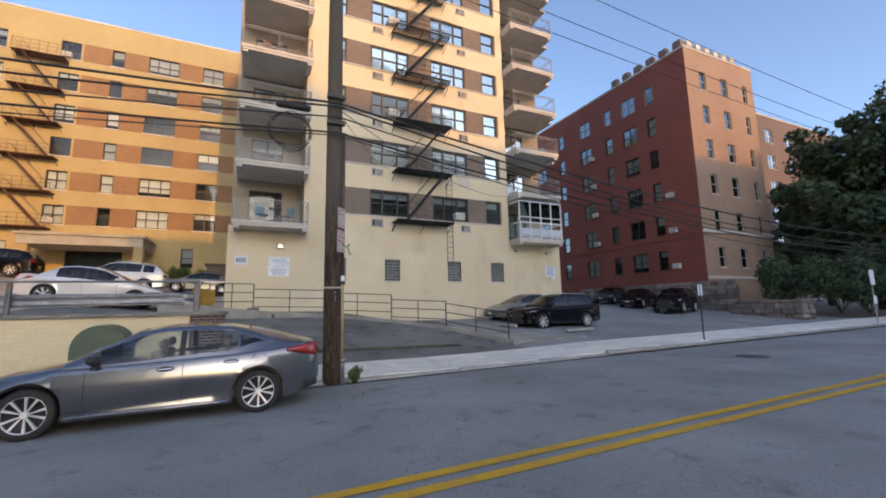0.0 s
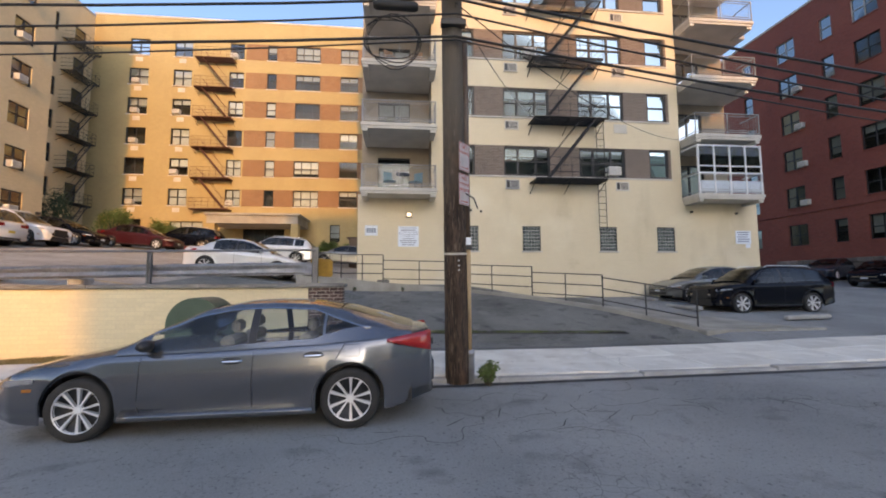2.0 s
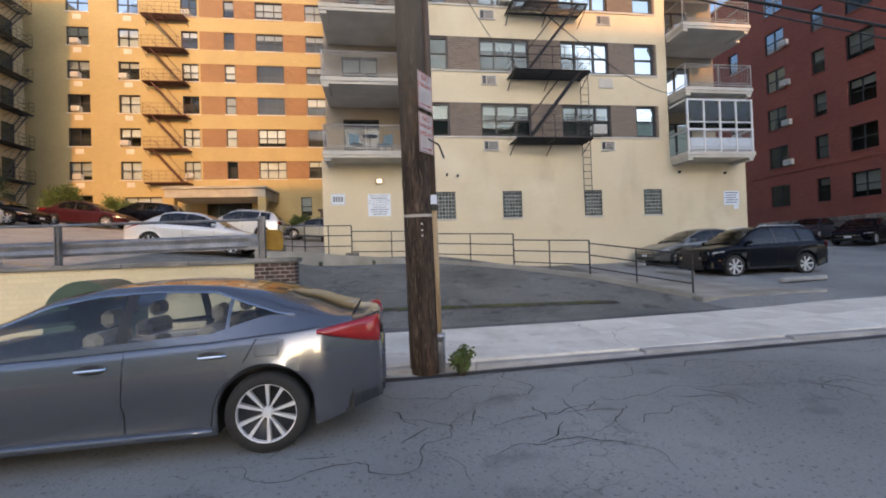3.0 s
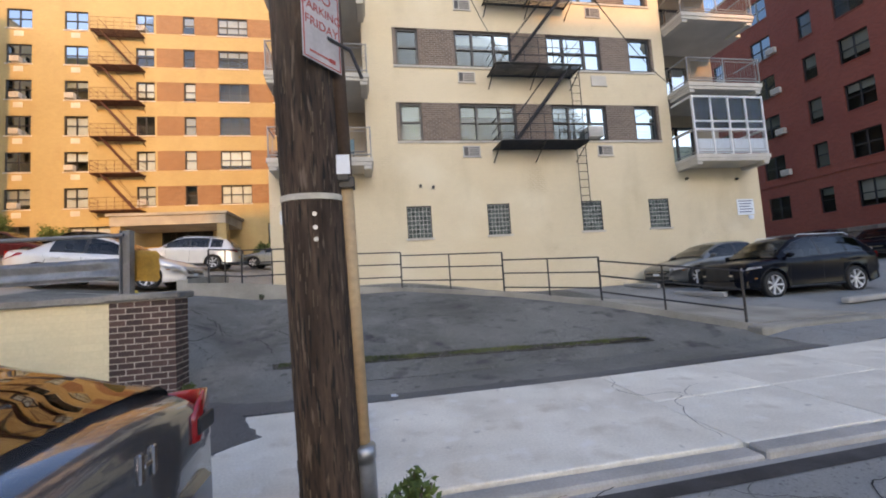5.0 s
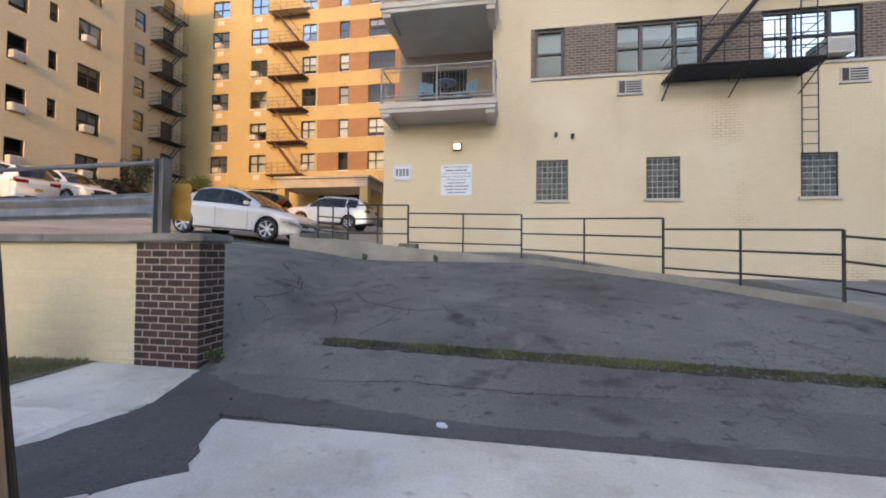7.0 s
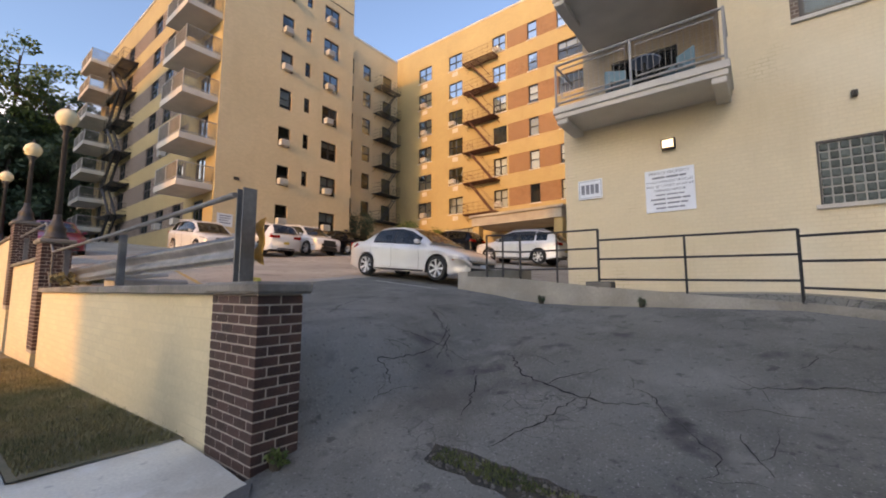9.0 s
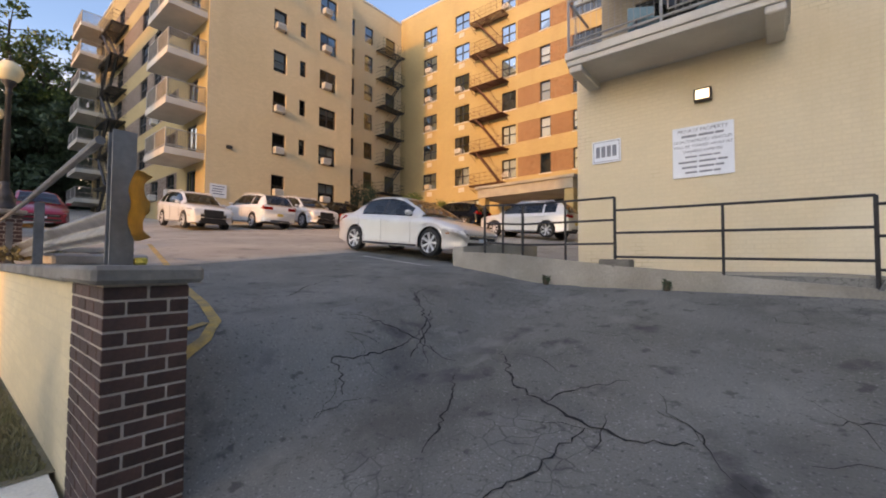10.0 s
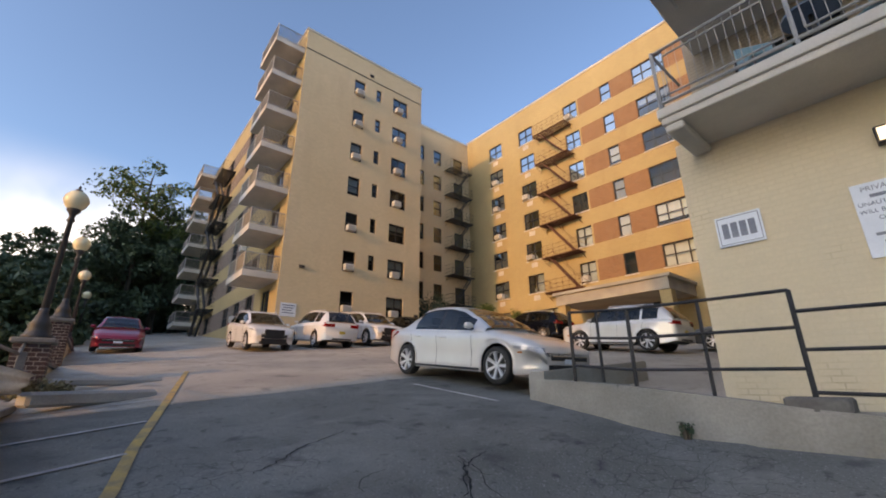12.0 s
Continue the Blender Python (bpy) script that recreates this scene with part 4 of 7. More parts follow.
# ---- behind the camera: unseen houses across the road, added to shade the street ----
# heights step down to slant the shade's edge on the tower
for xa, xb, zt in ((4.2, 12.5, 34.9), (12.5, 18.5, 34.3), (18.5, 25.0, 33.0), (25.0, 36.0, 32.2), (36.0, 110.0, 34.4)):
    across = thing("apartment_building", "unseen plain cream brick house added across the road to cast shade", "apartment building", ((xa + xb) / 2, -68, 0), "houses across the road")
    block(across, xa, xb, -75, -60, -0.5, zt, CREAM_S, CREAM_T)
# also unseen, added to keep the wing's lower floors in shade
across = thing("apartment_building", "unseen taller cream brick house added across the road to cast shade", "apartment building", (-45, -68, 0), "houses across the road")
block(across, -80, -14.3, -75, -60, -0.5, 40.3, CREAM_S, CREAM_T)
solo("lot_south", sheet(-90, 110, -75, -6.0, 4.0, lambda x, y: road_z(x, -1.6) + 0.13), KERB, "plain paved ground across the road", "ground", kind="structure")

# ---- pavement, kerbs, driveway details ----
footway = thing("pavement", "pale concrete pavement of large cast slabs", "pavement", (0, 10.7, 0.1), kind="structure")
prng = random.Random(3)
edges = [-38.9 + 1.5 * i for i in range(26)] + [-0.42, 0.66, 5.0] + [6.5 + 1.5 * i for i in range(28)]
for xa, xb in zip(edges, edges[1:]):
    wide = xb - xa > 3
    for j in range(1 if wide else 2):
        y, d = 9.78 + 1.07 * j, 2.14 if wide else 1.07
        a = math.atan2(walk_z(xb, y) - walk_z(xa, y), xb - xa)
        m = Matrix.Translation((xa, y, walk_z(xa, y) + prng.uniform(-0.003, 0.003))) @ Matrix.Rotation(-a, 4, "Y") @ Matrix.Rotation(0.022, 4, "X")
        wpart("paving_slab", boxes((0.007, xb - xa - 0.007, 0.006, d - 0.006, -0.12, 0.0), bev=0.008), CONCRETE, footway, m=m)
solo("pavement_bed", sheet(-90, 90, 9.5, 12.0, 0.8, walk_z, -0.06), KERB, "concrete bed under the pavement slabs", "pavement", kind="structure")
kerb = thing("kerb", "worn concrete kerb along the road", "kerb", (0, 9.7, 0.1), kind="structure")
KERBM = mesh_of("kerb_stone", boxes((0.008, 2.492, 0.0, 0.18, -0.3, 0.0), bev=0.018), KERB)
for i in range(-14, 20):
    x = 2.5 * i
    wpart("kerb_stone", KERBM, None, kerb, m=Matrix.Translation((x, 9.6, walk_z(x + 1.25, 9.7) + prng.uniform(-0.012, 0.0))))


def polygon(pts, fn, lift, rough=0.0, step=0.12, seed=1):
    """A thin patch on the ground with a slightly ragged outline."""
    r = random.Random(seed)
    full = []
    for a, b in zip(pts, pts[1:] + pts[:1]):
        a, b = Vector(a), Vector(b)
        k = max(1, round((b - a).length / step))
        for i in range(k):
            p = a.lerp(b, i / k)
            full.append((p.x + r.uniform(-rough, rough), p.y + r.uniform(-rough, rough)))
    xs, ys = [p[0] for p in full], [p[1] for p in full]
    bm = bmesh.new()
    f = bm.faces.new([bm.verts.new((x, y, 0)) for x, y in full])
    bmesh.ops.triangulate(bm, faces=[f])
    for ax, lo, hi in ((0, min(xs), max(xs)), (1, min(ys), max(ys))):
        q = lo + 0.4
        while q < hi:
            co, no = [0, 0, 0], [0, 0, 0]
            co[ax], no[ax] = q, 1
            bmesh.ops.bisect_plane(bm, geom=bm.verts[:] + bm.edges[:] + bm.faces[:], plane_co=co, plane_no=no)
            q += 0.4
    for v in bm.verts:
        v.co.z = fn(v.co.x, v.co.y) + lift
    rim = [e for e in bm.edges if e.is_boundary]
    low = bmesh.ops.extrude_edge_only(bm, edges=rim)["geom"]
    for v in low:
        if isinstance(v, bmesh.types.BMVert):
            v.co.z -= 0.09
    bmesh.ops.recalc_face_normals(bm, faces=bm.faces)
    if sum(f.normal.z for f in bm.faces) < 0:
        bmesh.ops.reverse_faces(bm, faces=bm.faces)
    return bm


def ground_z(x, y):
    return walk_z(x, y) if y < 11.9 else yard_z(x, y)


def low_z(x, y):
    """The pavement, rounding up into the driveway."""
    k = ease(11.5, 12.5, y)
    return (1 - k) * walk_z(x, y) + k * (0.25 + 0.02 * (y - 13))


solo("asphalt_patch", polygon([(-0.42, 13.0), (0.30, 12.6), (0.62, 12.0), (0.97, 11.2), (0.55, 10.88), (0.03, 10.46), (-1.2, 9.9), (-1.7, 10.05), (-0.8, 10.55), (-0.38, 11.06), (-0.1, 11.9), (-0.3, 12.5)], low_z, 0.012, 0.03), PATCH,
     "dark asphalt patch across the pavement beside the driveway", "asphalt patch", kind="structure")
solo("asphalt_patch", polygon([(0.6, 11.98), (5.0, 11.93), (9.0, 12.1), (9.0, 12.32), (5.0, 12.14), (2.5, 12.2), (0.3, 12.55)], lambda x, y: max(low_z(x, y), yard_z(x, y)), 0.010, 0.025), PATCH,
     "dark asphalt seam at the foot of the driveway", "asphalt patch", kind="structure")
solo("pavement_2", polygon([(-1.85, 11.85), (-0.25, 11.85), (-0.12, 12.1), (-0.32, 12.6), (-0.44, 12.97), (-1.33, 13.02), (-1.85, 13.02)], low_z, 0.016, 0.012), CONCRETE, "concrete pad between the brick pier and the pavement", "pavement", kind="structure")
solo("litter", boxes((-0.05, 0.04, -0.03, 0.04, 0.0, 0.05), (-0.02, 0.07, -0.04, 0.01, 0.0, 0.03), bev=0.012), surf("yellow_wrapper", (0.62, 0.52, 0.10), (0.5, 0.42, 0.1), 12.0, 0.5, 0.3, 30), "crumpled yellow wrapper on the pier cap beside the post", "litter", m=pose(-1.2, 13.36, 1.732))
solo("litter", boxes((-0.035, 0.03, -0.02, 0.03, 0.0, 0.022), (-0.01, 0.05, -0.03, 0.01, 0.0, 0.015), bev=0.005), SIGNWHITE, "small crumpled white scrap of paper on the asphalt", "litter", m=pose(2.33, 12.1, yard_z(2.33, 12.1) + 0.012))

# drain strip with weeds
solo("drain_channel", polygon([(0.55, 13.80), (7.0, 13.42), (7.0, 13.66), (0.45, 14.04)], yard_z, 0.008, 0.025), surf("strip_soil", (0.035, 0.033, 0.03), (0.07, 0.062, 0.045), 6.0, 0.95, 0.8, 60), "narrow soil filled drain strip across the driveway", "drain strip", kind="structure")
solo("drain_grate", boxes(*[(6.2 + 0.05 * k, 6.225 + 0.05 * k, 13.46, 13.68, 0.33, 0.36) for k in range(15)], bev=0.0), IRON, "black iron grating at the end of the drain strip", "drain grate", m=Matrix.Translation((0, 0, yard_z(6.6, 13.57) - 0.335)))

LEAF = surf("leaf_green", (0.045, 0.085, 0.018), (0.10, 0.15, 0.035), 2.0, 0.6, 0.0, 8, grain=0.4)
LEAFD = surf("leaf_dark", (0.03, 0.062, 0.036), (0.06, 0.105, 0.048), 0.6, 0.65, 0.0, 6, grain=0.4)
LEAFY = surf("leaf_dry", (0.27, 0.22, 0.115), (0.17, 0.155, 0.08), 1.0, 0.8, 0.0, 12, grain=0.4)
BARK = surf("bark", (0.05, 0.04, 0.03), (0.10, 0.08, 0.06), 3.0, 0.95, 0.8, 20, stretch=(2, 2, 0.4))


def leaves(pts, size, seed, mat, name="crown"):
    """One mesh of small folded leaves at the given points."""
    r = np.random.RandomState(seed)
    p = np.asarray(pts, float)
    n = len(p)
    d = r.normal(size=(n, 3))
    d /= np.linalg.norm(d, axis=1)[:, None]
    e = np.cross(d, r.normal(size=(n, 3)))
    e /= np.linalg.norm(e, axis=1)[:, None] + 1e-9
    s = size * r.uniform(0.6, 1.4, (n, 1))
    v = np.stack([p - d * s, p + e * s * 0.5, p + d * s, p - e * s * 0.5], 1).reshape(-1, 3)
    f = np.arange(4 * n).reshape(-1, 4)
    me = bpy.data.meshes.new(name)
    me.from_pydata(v.tolist(), [], f.tolist())
    me.materials.append(mat)
    return me


def blades(x0, x1, y0, y1, n, h, fn, seed, mat, keep=None):
    r = np.random.RandomState(seed)
    v, f = [], []
    while len(f) < n:
        x, y = r.uniform(x0, x1), r.uniform(y0, y1)
        if keep and not keep(x, y):
            continue
        z, a, hh = fn(x, y), r.uniform(0, 6.28), h * r.uniform(0.4, 1.2)
        w = 0.006 + 0.004 * r.rand()
        dx, dy = math.cos(a) * w, math.sin(a) * w
        lx, ly = r.normal(0, 0.4 * hh, 2)
        k = len(v)
        v += [(x - dx, y - dy, z - 0.01), (x + dx, y + dy, z - 0.01), (x + lx, y + ly, z + hh)]
        f.append((k, k + 1, k + 2))
    me = bpy.data.meshes.new("grass")
    me.from_pydata(v, [], f)
    me.materials.append(mat)
    return me


PEBBLE = surf("strip_gravel", (0.05, 0.048, 0.043), (0.17, 0.16, 0.145), 30.0, 0.9, 0.3, 60)
brng = random.Random(31)
bm = bmesh.new()
for k in range(1100):
    x = brng.uniform(0.55, 6.9)
    y = 13.93 - 0.058 * (x - 0.3) + brng.uniform(-0.115, 0.115)
    r = brng.uniform(0.008, 0.026)
    m = pose(x, y, yard_z(x, y) + 0.008, brng.uniform(0, 90), brng.uniform(0, 90), brng.uniform(0, 90)) @ Matrix.Diagonal((r, r * 0.8, r * 0.55, 1))
    bmesh.ops.create_icosphere(bm, subdivisions=1, radius=1.0, matrix=m)
solo("gravel", bm, PEBBLE, "dark loose gravel lying in the drain strip", "gravel", kind="stuff")
STRIPG = surf("weed_green", (0.06, 0.085, 0.028), (0.16, 0.185, 0.07), 2.0, 0.8, 0.0, 20, grain=0.4)
solo("grass", blades(0.6, 6.9, 13.42, 14.06, 5200, 0.05, yard_z, 4, STRIPG, lambda x, y: abs(y - (13.93 - 0.058 * (x - 0.3))) < (0.14 - 0.011 * x) * (0.65 + 0.5 * math.sin(5.3 * x) * math.sin(2.1 * x + 1))), None, "low green weeds growing in the drain strip", "weeds", kind="stuff")


def verge_z(x, y):
    return 0.27 + (0.02 if x > -2 else 0.035 * (x + 2) + 0.02)


solo("grass_verge", sheet(-40, -1.8, 11.9, 13.06, 0.3, lambda x, y: max(-0.15, verge_z(x, y)) - 0.02), surf("dry_verge", (0.21, 0.175, 0.115), (0.14, 0.125, 0.075), 2.0, 0.95, 0.6, 40), "dry grass verge under the retaining wall", "verge", kind="structure")
solo("grass", blades(-13, -1.86, 11.95, 13.02, 15000, 0.04, lambda x, y: max(-0.15, verge_z(x, y)) - 0.01, 9, LEAFY), None, "sparse dry grass along the foot of the wall", "grass", kind="stuff")

VERGEG = surf("verge_green", (0.13, 0.13, 0.055), (0.27, 0.225, 0.125), 2.5, 0.8, 0.0, 20, grain=0.4)
solo("grass", blades(-7.5, -1.9, 11.95, 13.02, 9000, 0.05, lambda x, y: max(-0.15, verge_z(x, y)) - 0.01, 19, VERGEG), None, "uneven brown green grass beside the wall", "grass", kind="stuff")

# ---- retaining wall, brick piers, railing ----
CAPC = surf("cap_stone", (0.14, 0.135, 0.125), (0.25, 0.235, 0.215), 2.0, 0.85, 0.4, 30)
BRICKP = varied(surf("pier_brick", (0.052, 0.027, 0.024), (0.09, 0.043, 0.036), 5.0, 0.75, 0.4, 60, grain=0.3), 0.65, 1.35)
MORTAR = surf("mortar", (0.34, 0.29, 0.25), (0.43, 0.37, 0.32), 6.0, 0.95, 0.5, 60)
rwall = thing("retaining_wall", "cream painted block retaining wall with a grey stone cap", "wall", (-6, 13.2, 0.0), kind="structure")
wpart("wall", boxes((-9.9, -1.335, 13.06, 13.40, -0.8, 1.62)), WALLCREAM, rwall)
wpart("wall", boxes((-14.9, -10.6, 13.06, 13.40, -0.8, 2.35)), WALLCREAM, rwall)
wpart("wall", boxes((-40, -15.6, 13.06, 13.40, -0.8, 3.3)), WALLCREAM, rwall)
for i in range(7):
    xa = -9.9 + 1.223 * i
    wpart("cap_stone", boxes((xa + 0.004, xa + 1.219, 12.99, 13.47, 1.622, 1.72), bev=0.014), CAPC, rwall)
for i in range(4):
    xa = -14.9 + 1.075 * i
    wpart("cap_stone", boxes((xa + 0.004, xa + 1.07, 12.99, 13.47, 2.352, 2.44), bev=0.014), CAPC, rwall)
wpart("cap_stone", boxes((-40, -15.6, 12.99, 13.47, 3.302, 3.39), bev=0.014), CAPC, rwall)


def brick_pier(x0, x1, y0, y1, z0, z1, label, cap=True):
    pier = thing("brick_pier", label, "brick pier", ((x0 + x1) / 2, (y0 + y1) / 2, z0), "brick piers")
    wpart("core", boxes((x0 + 0.005, x1 - 0.005, y0 + 0.005, y1 - 0.005, z0 - 0.3, z1)), MORTAR, pier, "pale mortar")
    c, L, D, j = 0.081, 0.2, 0.095, 0.013
    cache = {}

    def put(ax, ay, w, d, z):
        key = (round(w, 3), round(d, 3))
        if key not in cache:
            cache[key] = mesh_of("brick", boxes((0, w, 0, d, 0, c - j), bev=0.004), BRICKP)
        wpart("brick", cache[key], None, pier, m=pose(ax + prng.uniform(-0.0015, 0.0015), ay + prng.uniform(-0.0015, 0.0015), z))
    k = 0
    z = z1 - c
    while z > z0 - 0.25:
        odd = k % 2
        # the street and back faces run between the corners of the side faces
        for yy in (y0, y1 - D):
            x = x0 + (0 if odd else D + j)
            xe = x1 - (0 if odd else D + j)
            n = max(1, round((xe - x) / L))
            w = (xe - x + j) / n
            for i in range(n):
                put(x + i * w, yy, w - j, D, z)
        for xx in (x0, x1 - D):
            y = y0 + (D + j if odd else 0)
            ye = y1 - (D + j if odd else 0)
            n = max(1, round((ye - y) / L))
            w = (ye - y + j) / n
            for i in range(n):
                put(xx, y + i * w, D, w - j, z)
        z -= c
        k += 1
    if cap:
        wpart("cap", boxes((x0 - 0.05, x1 + 0.07, y0 - 0.06, y1 + 0.06, z1 + 0.002, z1 + 0.1), bev=0.022), CAPC, pier, "chipped grey stone cap")
    return pier


brick_pier(-1.33, -0.525, 13.04, 13.44, 0.25, 1.63, "dark red brick pier ending the retaining wall at the driveway")
brick_pier(-10.6, -9.9, 12.98, 13.50, 0.6, 2.72, "red brick pier carrying a lamp post on the wall")
brick_pier(-15.6, -14.9, 12.98, 13.50, 1.4, 3.66, "red brick pier carrying a lamp post farther up the wall")


POSTGREY = surf("dark_galvanised_post", (0.13, 0.135, 0.14), (0.21, 0.215, 0.22), 3.0, 0.55, 0.15, 25, metal=0.4)


def beam_post(x, y, z0, z1, w=0.15):
    p = solo("guard_post", boxes((x - w / 2, x - w / 2 + 0.016, y - w / 2, y + w / 2, z0, z1), (x + w / 2 - 0.016, x + w / 2, y - w / 2, y + w / 2, z0, z1), (x - w / 2 + 0.016, x + w / 2 - 0.016, y - 0.008, y + 0.008, z0, z1),
                                  (x - w / 2 - 0.03, x + w / 2 + 0.03, y - w / 2 - 0.02, y + w / 2 + 0.02, z0 - 0.0, z0 + 0.012)), POSTGREY, "galvanised steel I-beam post standing on the wall cap", "guard post", "guard posts")
    return p


for x in (-1.22, -5.05, -8.9):
    beam_post(x, 13.25, 1.72, 2.62 if x > -2 else 2.5, 0.13 if x > -2 else 0.09)
for x in (-11.2, -14.4):
    beam_post(x, 13.22, 2.44, 3.2, 0.1)
hr = thing("handrail", "weathered steel pipe handrail along the wall top", "handrail", (-5, 13.22, 1.7))
wpart("rail", bars([(-1.2, 13.13, 2.54), (-5.05, 13.13, 2.5), (-9.6, 13.13, 2.5)], [(-9.6, 13.13, 2.5), (-10.7, 13.13, 3.25), (-14.7, 13.13, 3.25)], r=0.028, sides=8), POSTGREY, hr)
wpart("brace", bars([(-9.6, 13.13, 1.72), (-9.6, 13.13, 2.5)], [(-9.55, 13.13, 1.75), (-10.6, 13.13, 2.7)], r=0.02), POSTGREY, hr)


def w_beam(x0, x1, y, z, rise):
    """The corrugated beam of a crash barrier."""
    bm = bmesh.new()
    prof = [(0.0, -0.155), (-0.06, -0.12), (-0.075, -0.08), (-0.01, -0.02), (-0.01, 0.02), (-0.075, 0.08), (-0.06, 0.12), (0.0, 0.155)]
    n = 24
    rows = []
    for i in range(n + 1):
        f = i / n
        rows.append([bm.verts.new((x0 + (x1 - x0) * f, y + a + 0.02 * math.sin(f * 9), z + rise * f + b)) for a, b in prof])
    for r, s in zip(rows, rows[1:]):
        for k in range(len(prof) - 1):
            bm.faces.new((r[k], r[k + 1], s[k + 1], s[k]))
    bmesh.ops.solidify(bm, geom=bm.faces[:], thickness=0.006)
    return bm


gr = thing("guardrail", "dented galvanised crash barrier with a yellow rounded end", "guardrail", (-5, 13.4, 1.7))
wpart("beam", w_beam(-9.7, -1.3, 13.42, 1.98, 0.12), STEEL, gr, smooth=True)
YEL = surf("yellow_enamel", (0.62, 0.37, 0.08), (0.48, 0.28, 0.07), 4.0, 0.6, 0.2, 30, grain=0.25)
bm = bmesh.new()
prof = [(0.0, -0.22), (-0.05, -0.17), (-0.065, -0.11), (-0.01, -0.03), (-0.01, 0.03), (-0.065, 0.11), (-0.05, 0.17), (0.0, 0.22)]
rows = []
for i in range(20):
    f = i / 19
    fade = 1.0 if f < 0.86 else 1 - 0.3 * ((f - 0.86) / 0.14) ** 2
    flat = 1 - 0.75 * ease(0.1, 0.45, f)
    c = Vector((-1.34, 13.46, 2.15)).lerp(Vector((-0.78, 13.236, 2.09)), f)
    bend = 0.10 * max(0, f - 0.75) * 4
    rows.append([bm.verts.new((c.x + 0.35 * d * flat, c.y + d * 0.93 * flat - bend * 0.3, c.z + h * fade)) for d, h in prof])
for r, s in zip(rows, rows[1:]):
    for k in range(len(prof) - 1):
        bm.faces.new((r[k], r[k + 1], s[k + 1], s[k]))
bmesh.ops.solidify(bm, geom=bm.faces[:], thickness=0.006)
wpart("rounded_end", bm, YEL, gr, "battered yellow flared end", smooth=True)


# ---- lamp posts ----
GLOBE = surf("lamp_globe", (0.82, 0.70, 0.42), (0.86, 0.76, 0.50), 3.0, 0.25, 0.0, grain=0.05)
LAMPIRON = surf("lamp_iron", (0.03, 0.032, 0.035), (0.055, 0.055, 0.055), 3.0, 0.5, 0.2, 20)


def lamp_post(x, y, z, h, label):
    lp = thing("lamp_post", label, "lamp post", (x, y, z), "lamp posts")
    part("base", lathe(bmesh.new(), [(0.0, 0), (0.24, 0), (0.24, 0.06), (0.2, 0.1), (0.17, 0.22), (0.19, 0.26), (0.13, 0.36), (0.08, 0.5), (0.075, 0.6), (0.0, 0.6)], 16), LAMPIRON, lp, smooth=True)
    part("shaft", lathe(bmesh.new(), [(0.0, 0.55), (0.07, 0.55), (0.045, h - 0.5), (0.075, h - 0.46), (0.05, h - 0.4), (0.06, h - 0.32), (0.12, h - 0.24), (0.12, h - 0.2), (0.0, h - 0.2)], 14), LAMPIRON, lp, smooth=True)
    part("globe", lathe(bmesh.new(), [(0.0, h - 0.24), (0.1, h - 0.22), (0.18, h - 0.13), (0.225, h), (0.2, h + 0.1), (0.13, h + 0.19), (0.07, h + 0.22), (0.0, h + 0.22)], 20), GLOBE, lp, "cream globe", smooth=True)
    part("finial", lathe(bmesh.new(), [(0.0, h + 0.21), (0.075, h + 0.21), (0.06, h + 0.26), (0.02, h + 0.28), (0.03, h + 0.32), (0.0, h + 0.37)], 10), LAMPIRON, lp, smooth=True)
    return lp


lamp_post(-10.25, 13.24, 2.82, 2.93, "black iron lamp post with a cream globe on a brick pier")
lamp_post(-15.25, 13.24, 3.76, 2.3, "black iron lamp post with a cream globe farther up")
lamp_post(-22.0, 13.24, 3.39, 3.0, "black iron lamp post with a cream globe on the wall")
lamp_post(-30.0, 13.24, 3.39, 3.4, "distant black iron lamp post with a cream globe")

# ---- the ramp's kerb and railing ----
RAMPC = surf("ramp_kerb_concrete", (0.24, 0.225, 0.195), (0.36, 0.34, 0.30), 1.2, 0.88, 0.35, 40)


def kerb_top(x):
    return {0: 2.02, 1: 1.94, 2: 1.74, 3: 1.5, 4: 1.22, 5: 0.9, 6: 0.46}[x]


def kerb_run(x0, y0, z0, x1, y1, z1, w=0.28, deep=1.2):
    bm = bmesh.new()
    d = Vector((x1 - x0, y1 - y0, 0)).normalized()
    s = Vector((-d.y, d.x, 0)) * w
    a, b = Vector((x0, y0, z0)), Vector((x1, y1, z1))
    dn = Vector((0, 0, deep))
    v = [bm.verts.new(q) for q in (a - dn, b - dn, b + s - dn, a + s - dn, a, b, b + s, a + s)]
    for q in ((0, 1, 5, 4), (1, 2, 6, 5), (2, 3, 7, 6), (3, 0, 4, 7), (4, 5, 6, 7), (3, 2, 1, 0)):
        bm.faces.new([v[i] for i in q])
    bmesh.ops.bevel(bm, geom=[e for e in bm.edges if all(vv.co.z > min(z0, z1) - 0.1 for vv in e.verts)], offset=0.02, segments=2, affect="EDGES")
    return bm


ramp = thing("ramp_kerb", "low cast concrete kerb wall round the tower's ramp", "kerb", (3, 19, 1.0), kind="structure")
for i, ((xa, ya), (xb, yb)) in enumerate(zip(RAIL, RAIL[1:])):
    wpart("kerb_wall", kerb_run(xa, ya - 0.14, kerb_top(i), xb, yb - 0.14, kerb_top(i + 1)), RAMPC, ramp)
wpart("kerb_wall", kerb_run(-3.2, 22.8, 2.35, -3.2, 19.4, 2.12), RAMPC, ramp)
wpart("step_block", boxes((-0.05, 0.42, 19.16, 19.45, 1.62, 1.84), bev=0.02), surf("dark_block", (0.13, 0.12, 0.11), (0.2, 0.19, 0.17), 3.0, 0.9, 0.4, 30), ramp)
wpart("kerb_wall", boxes((9.0, 12.6, 13.15, 13.5, -0.2, 0.44), bev=0.03), RAMPC, ramp)
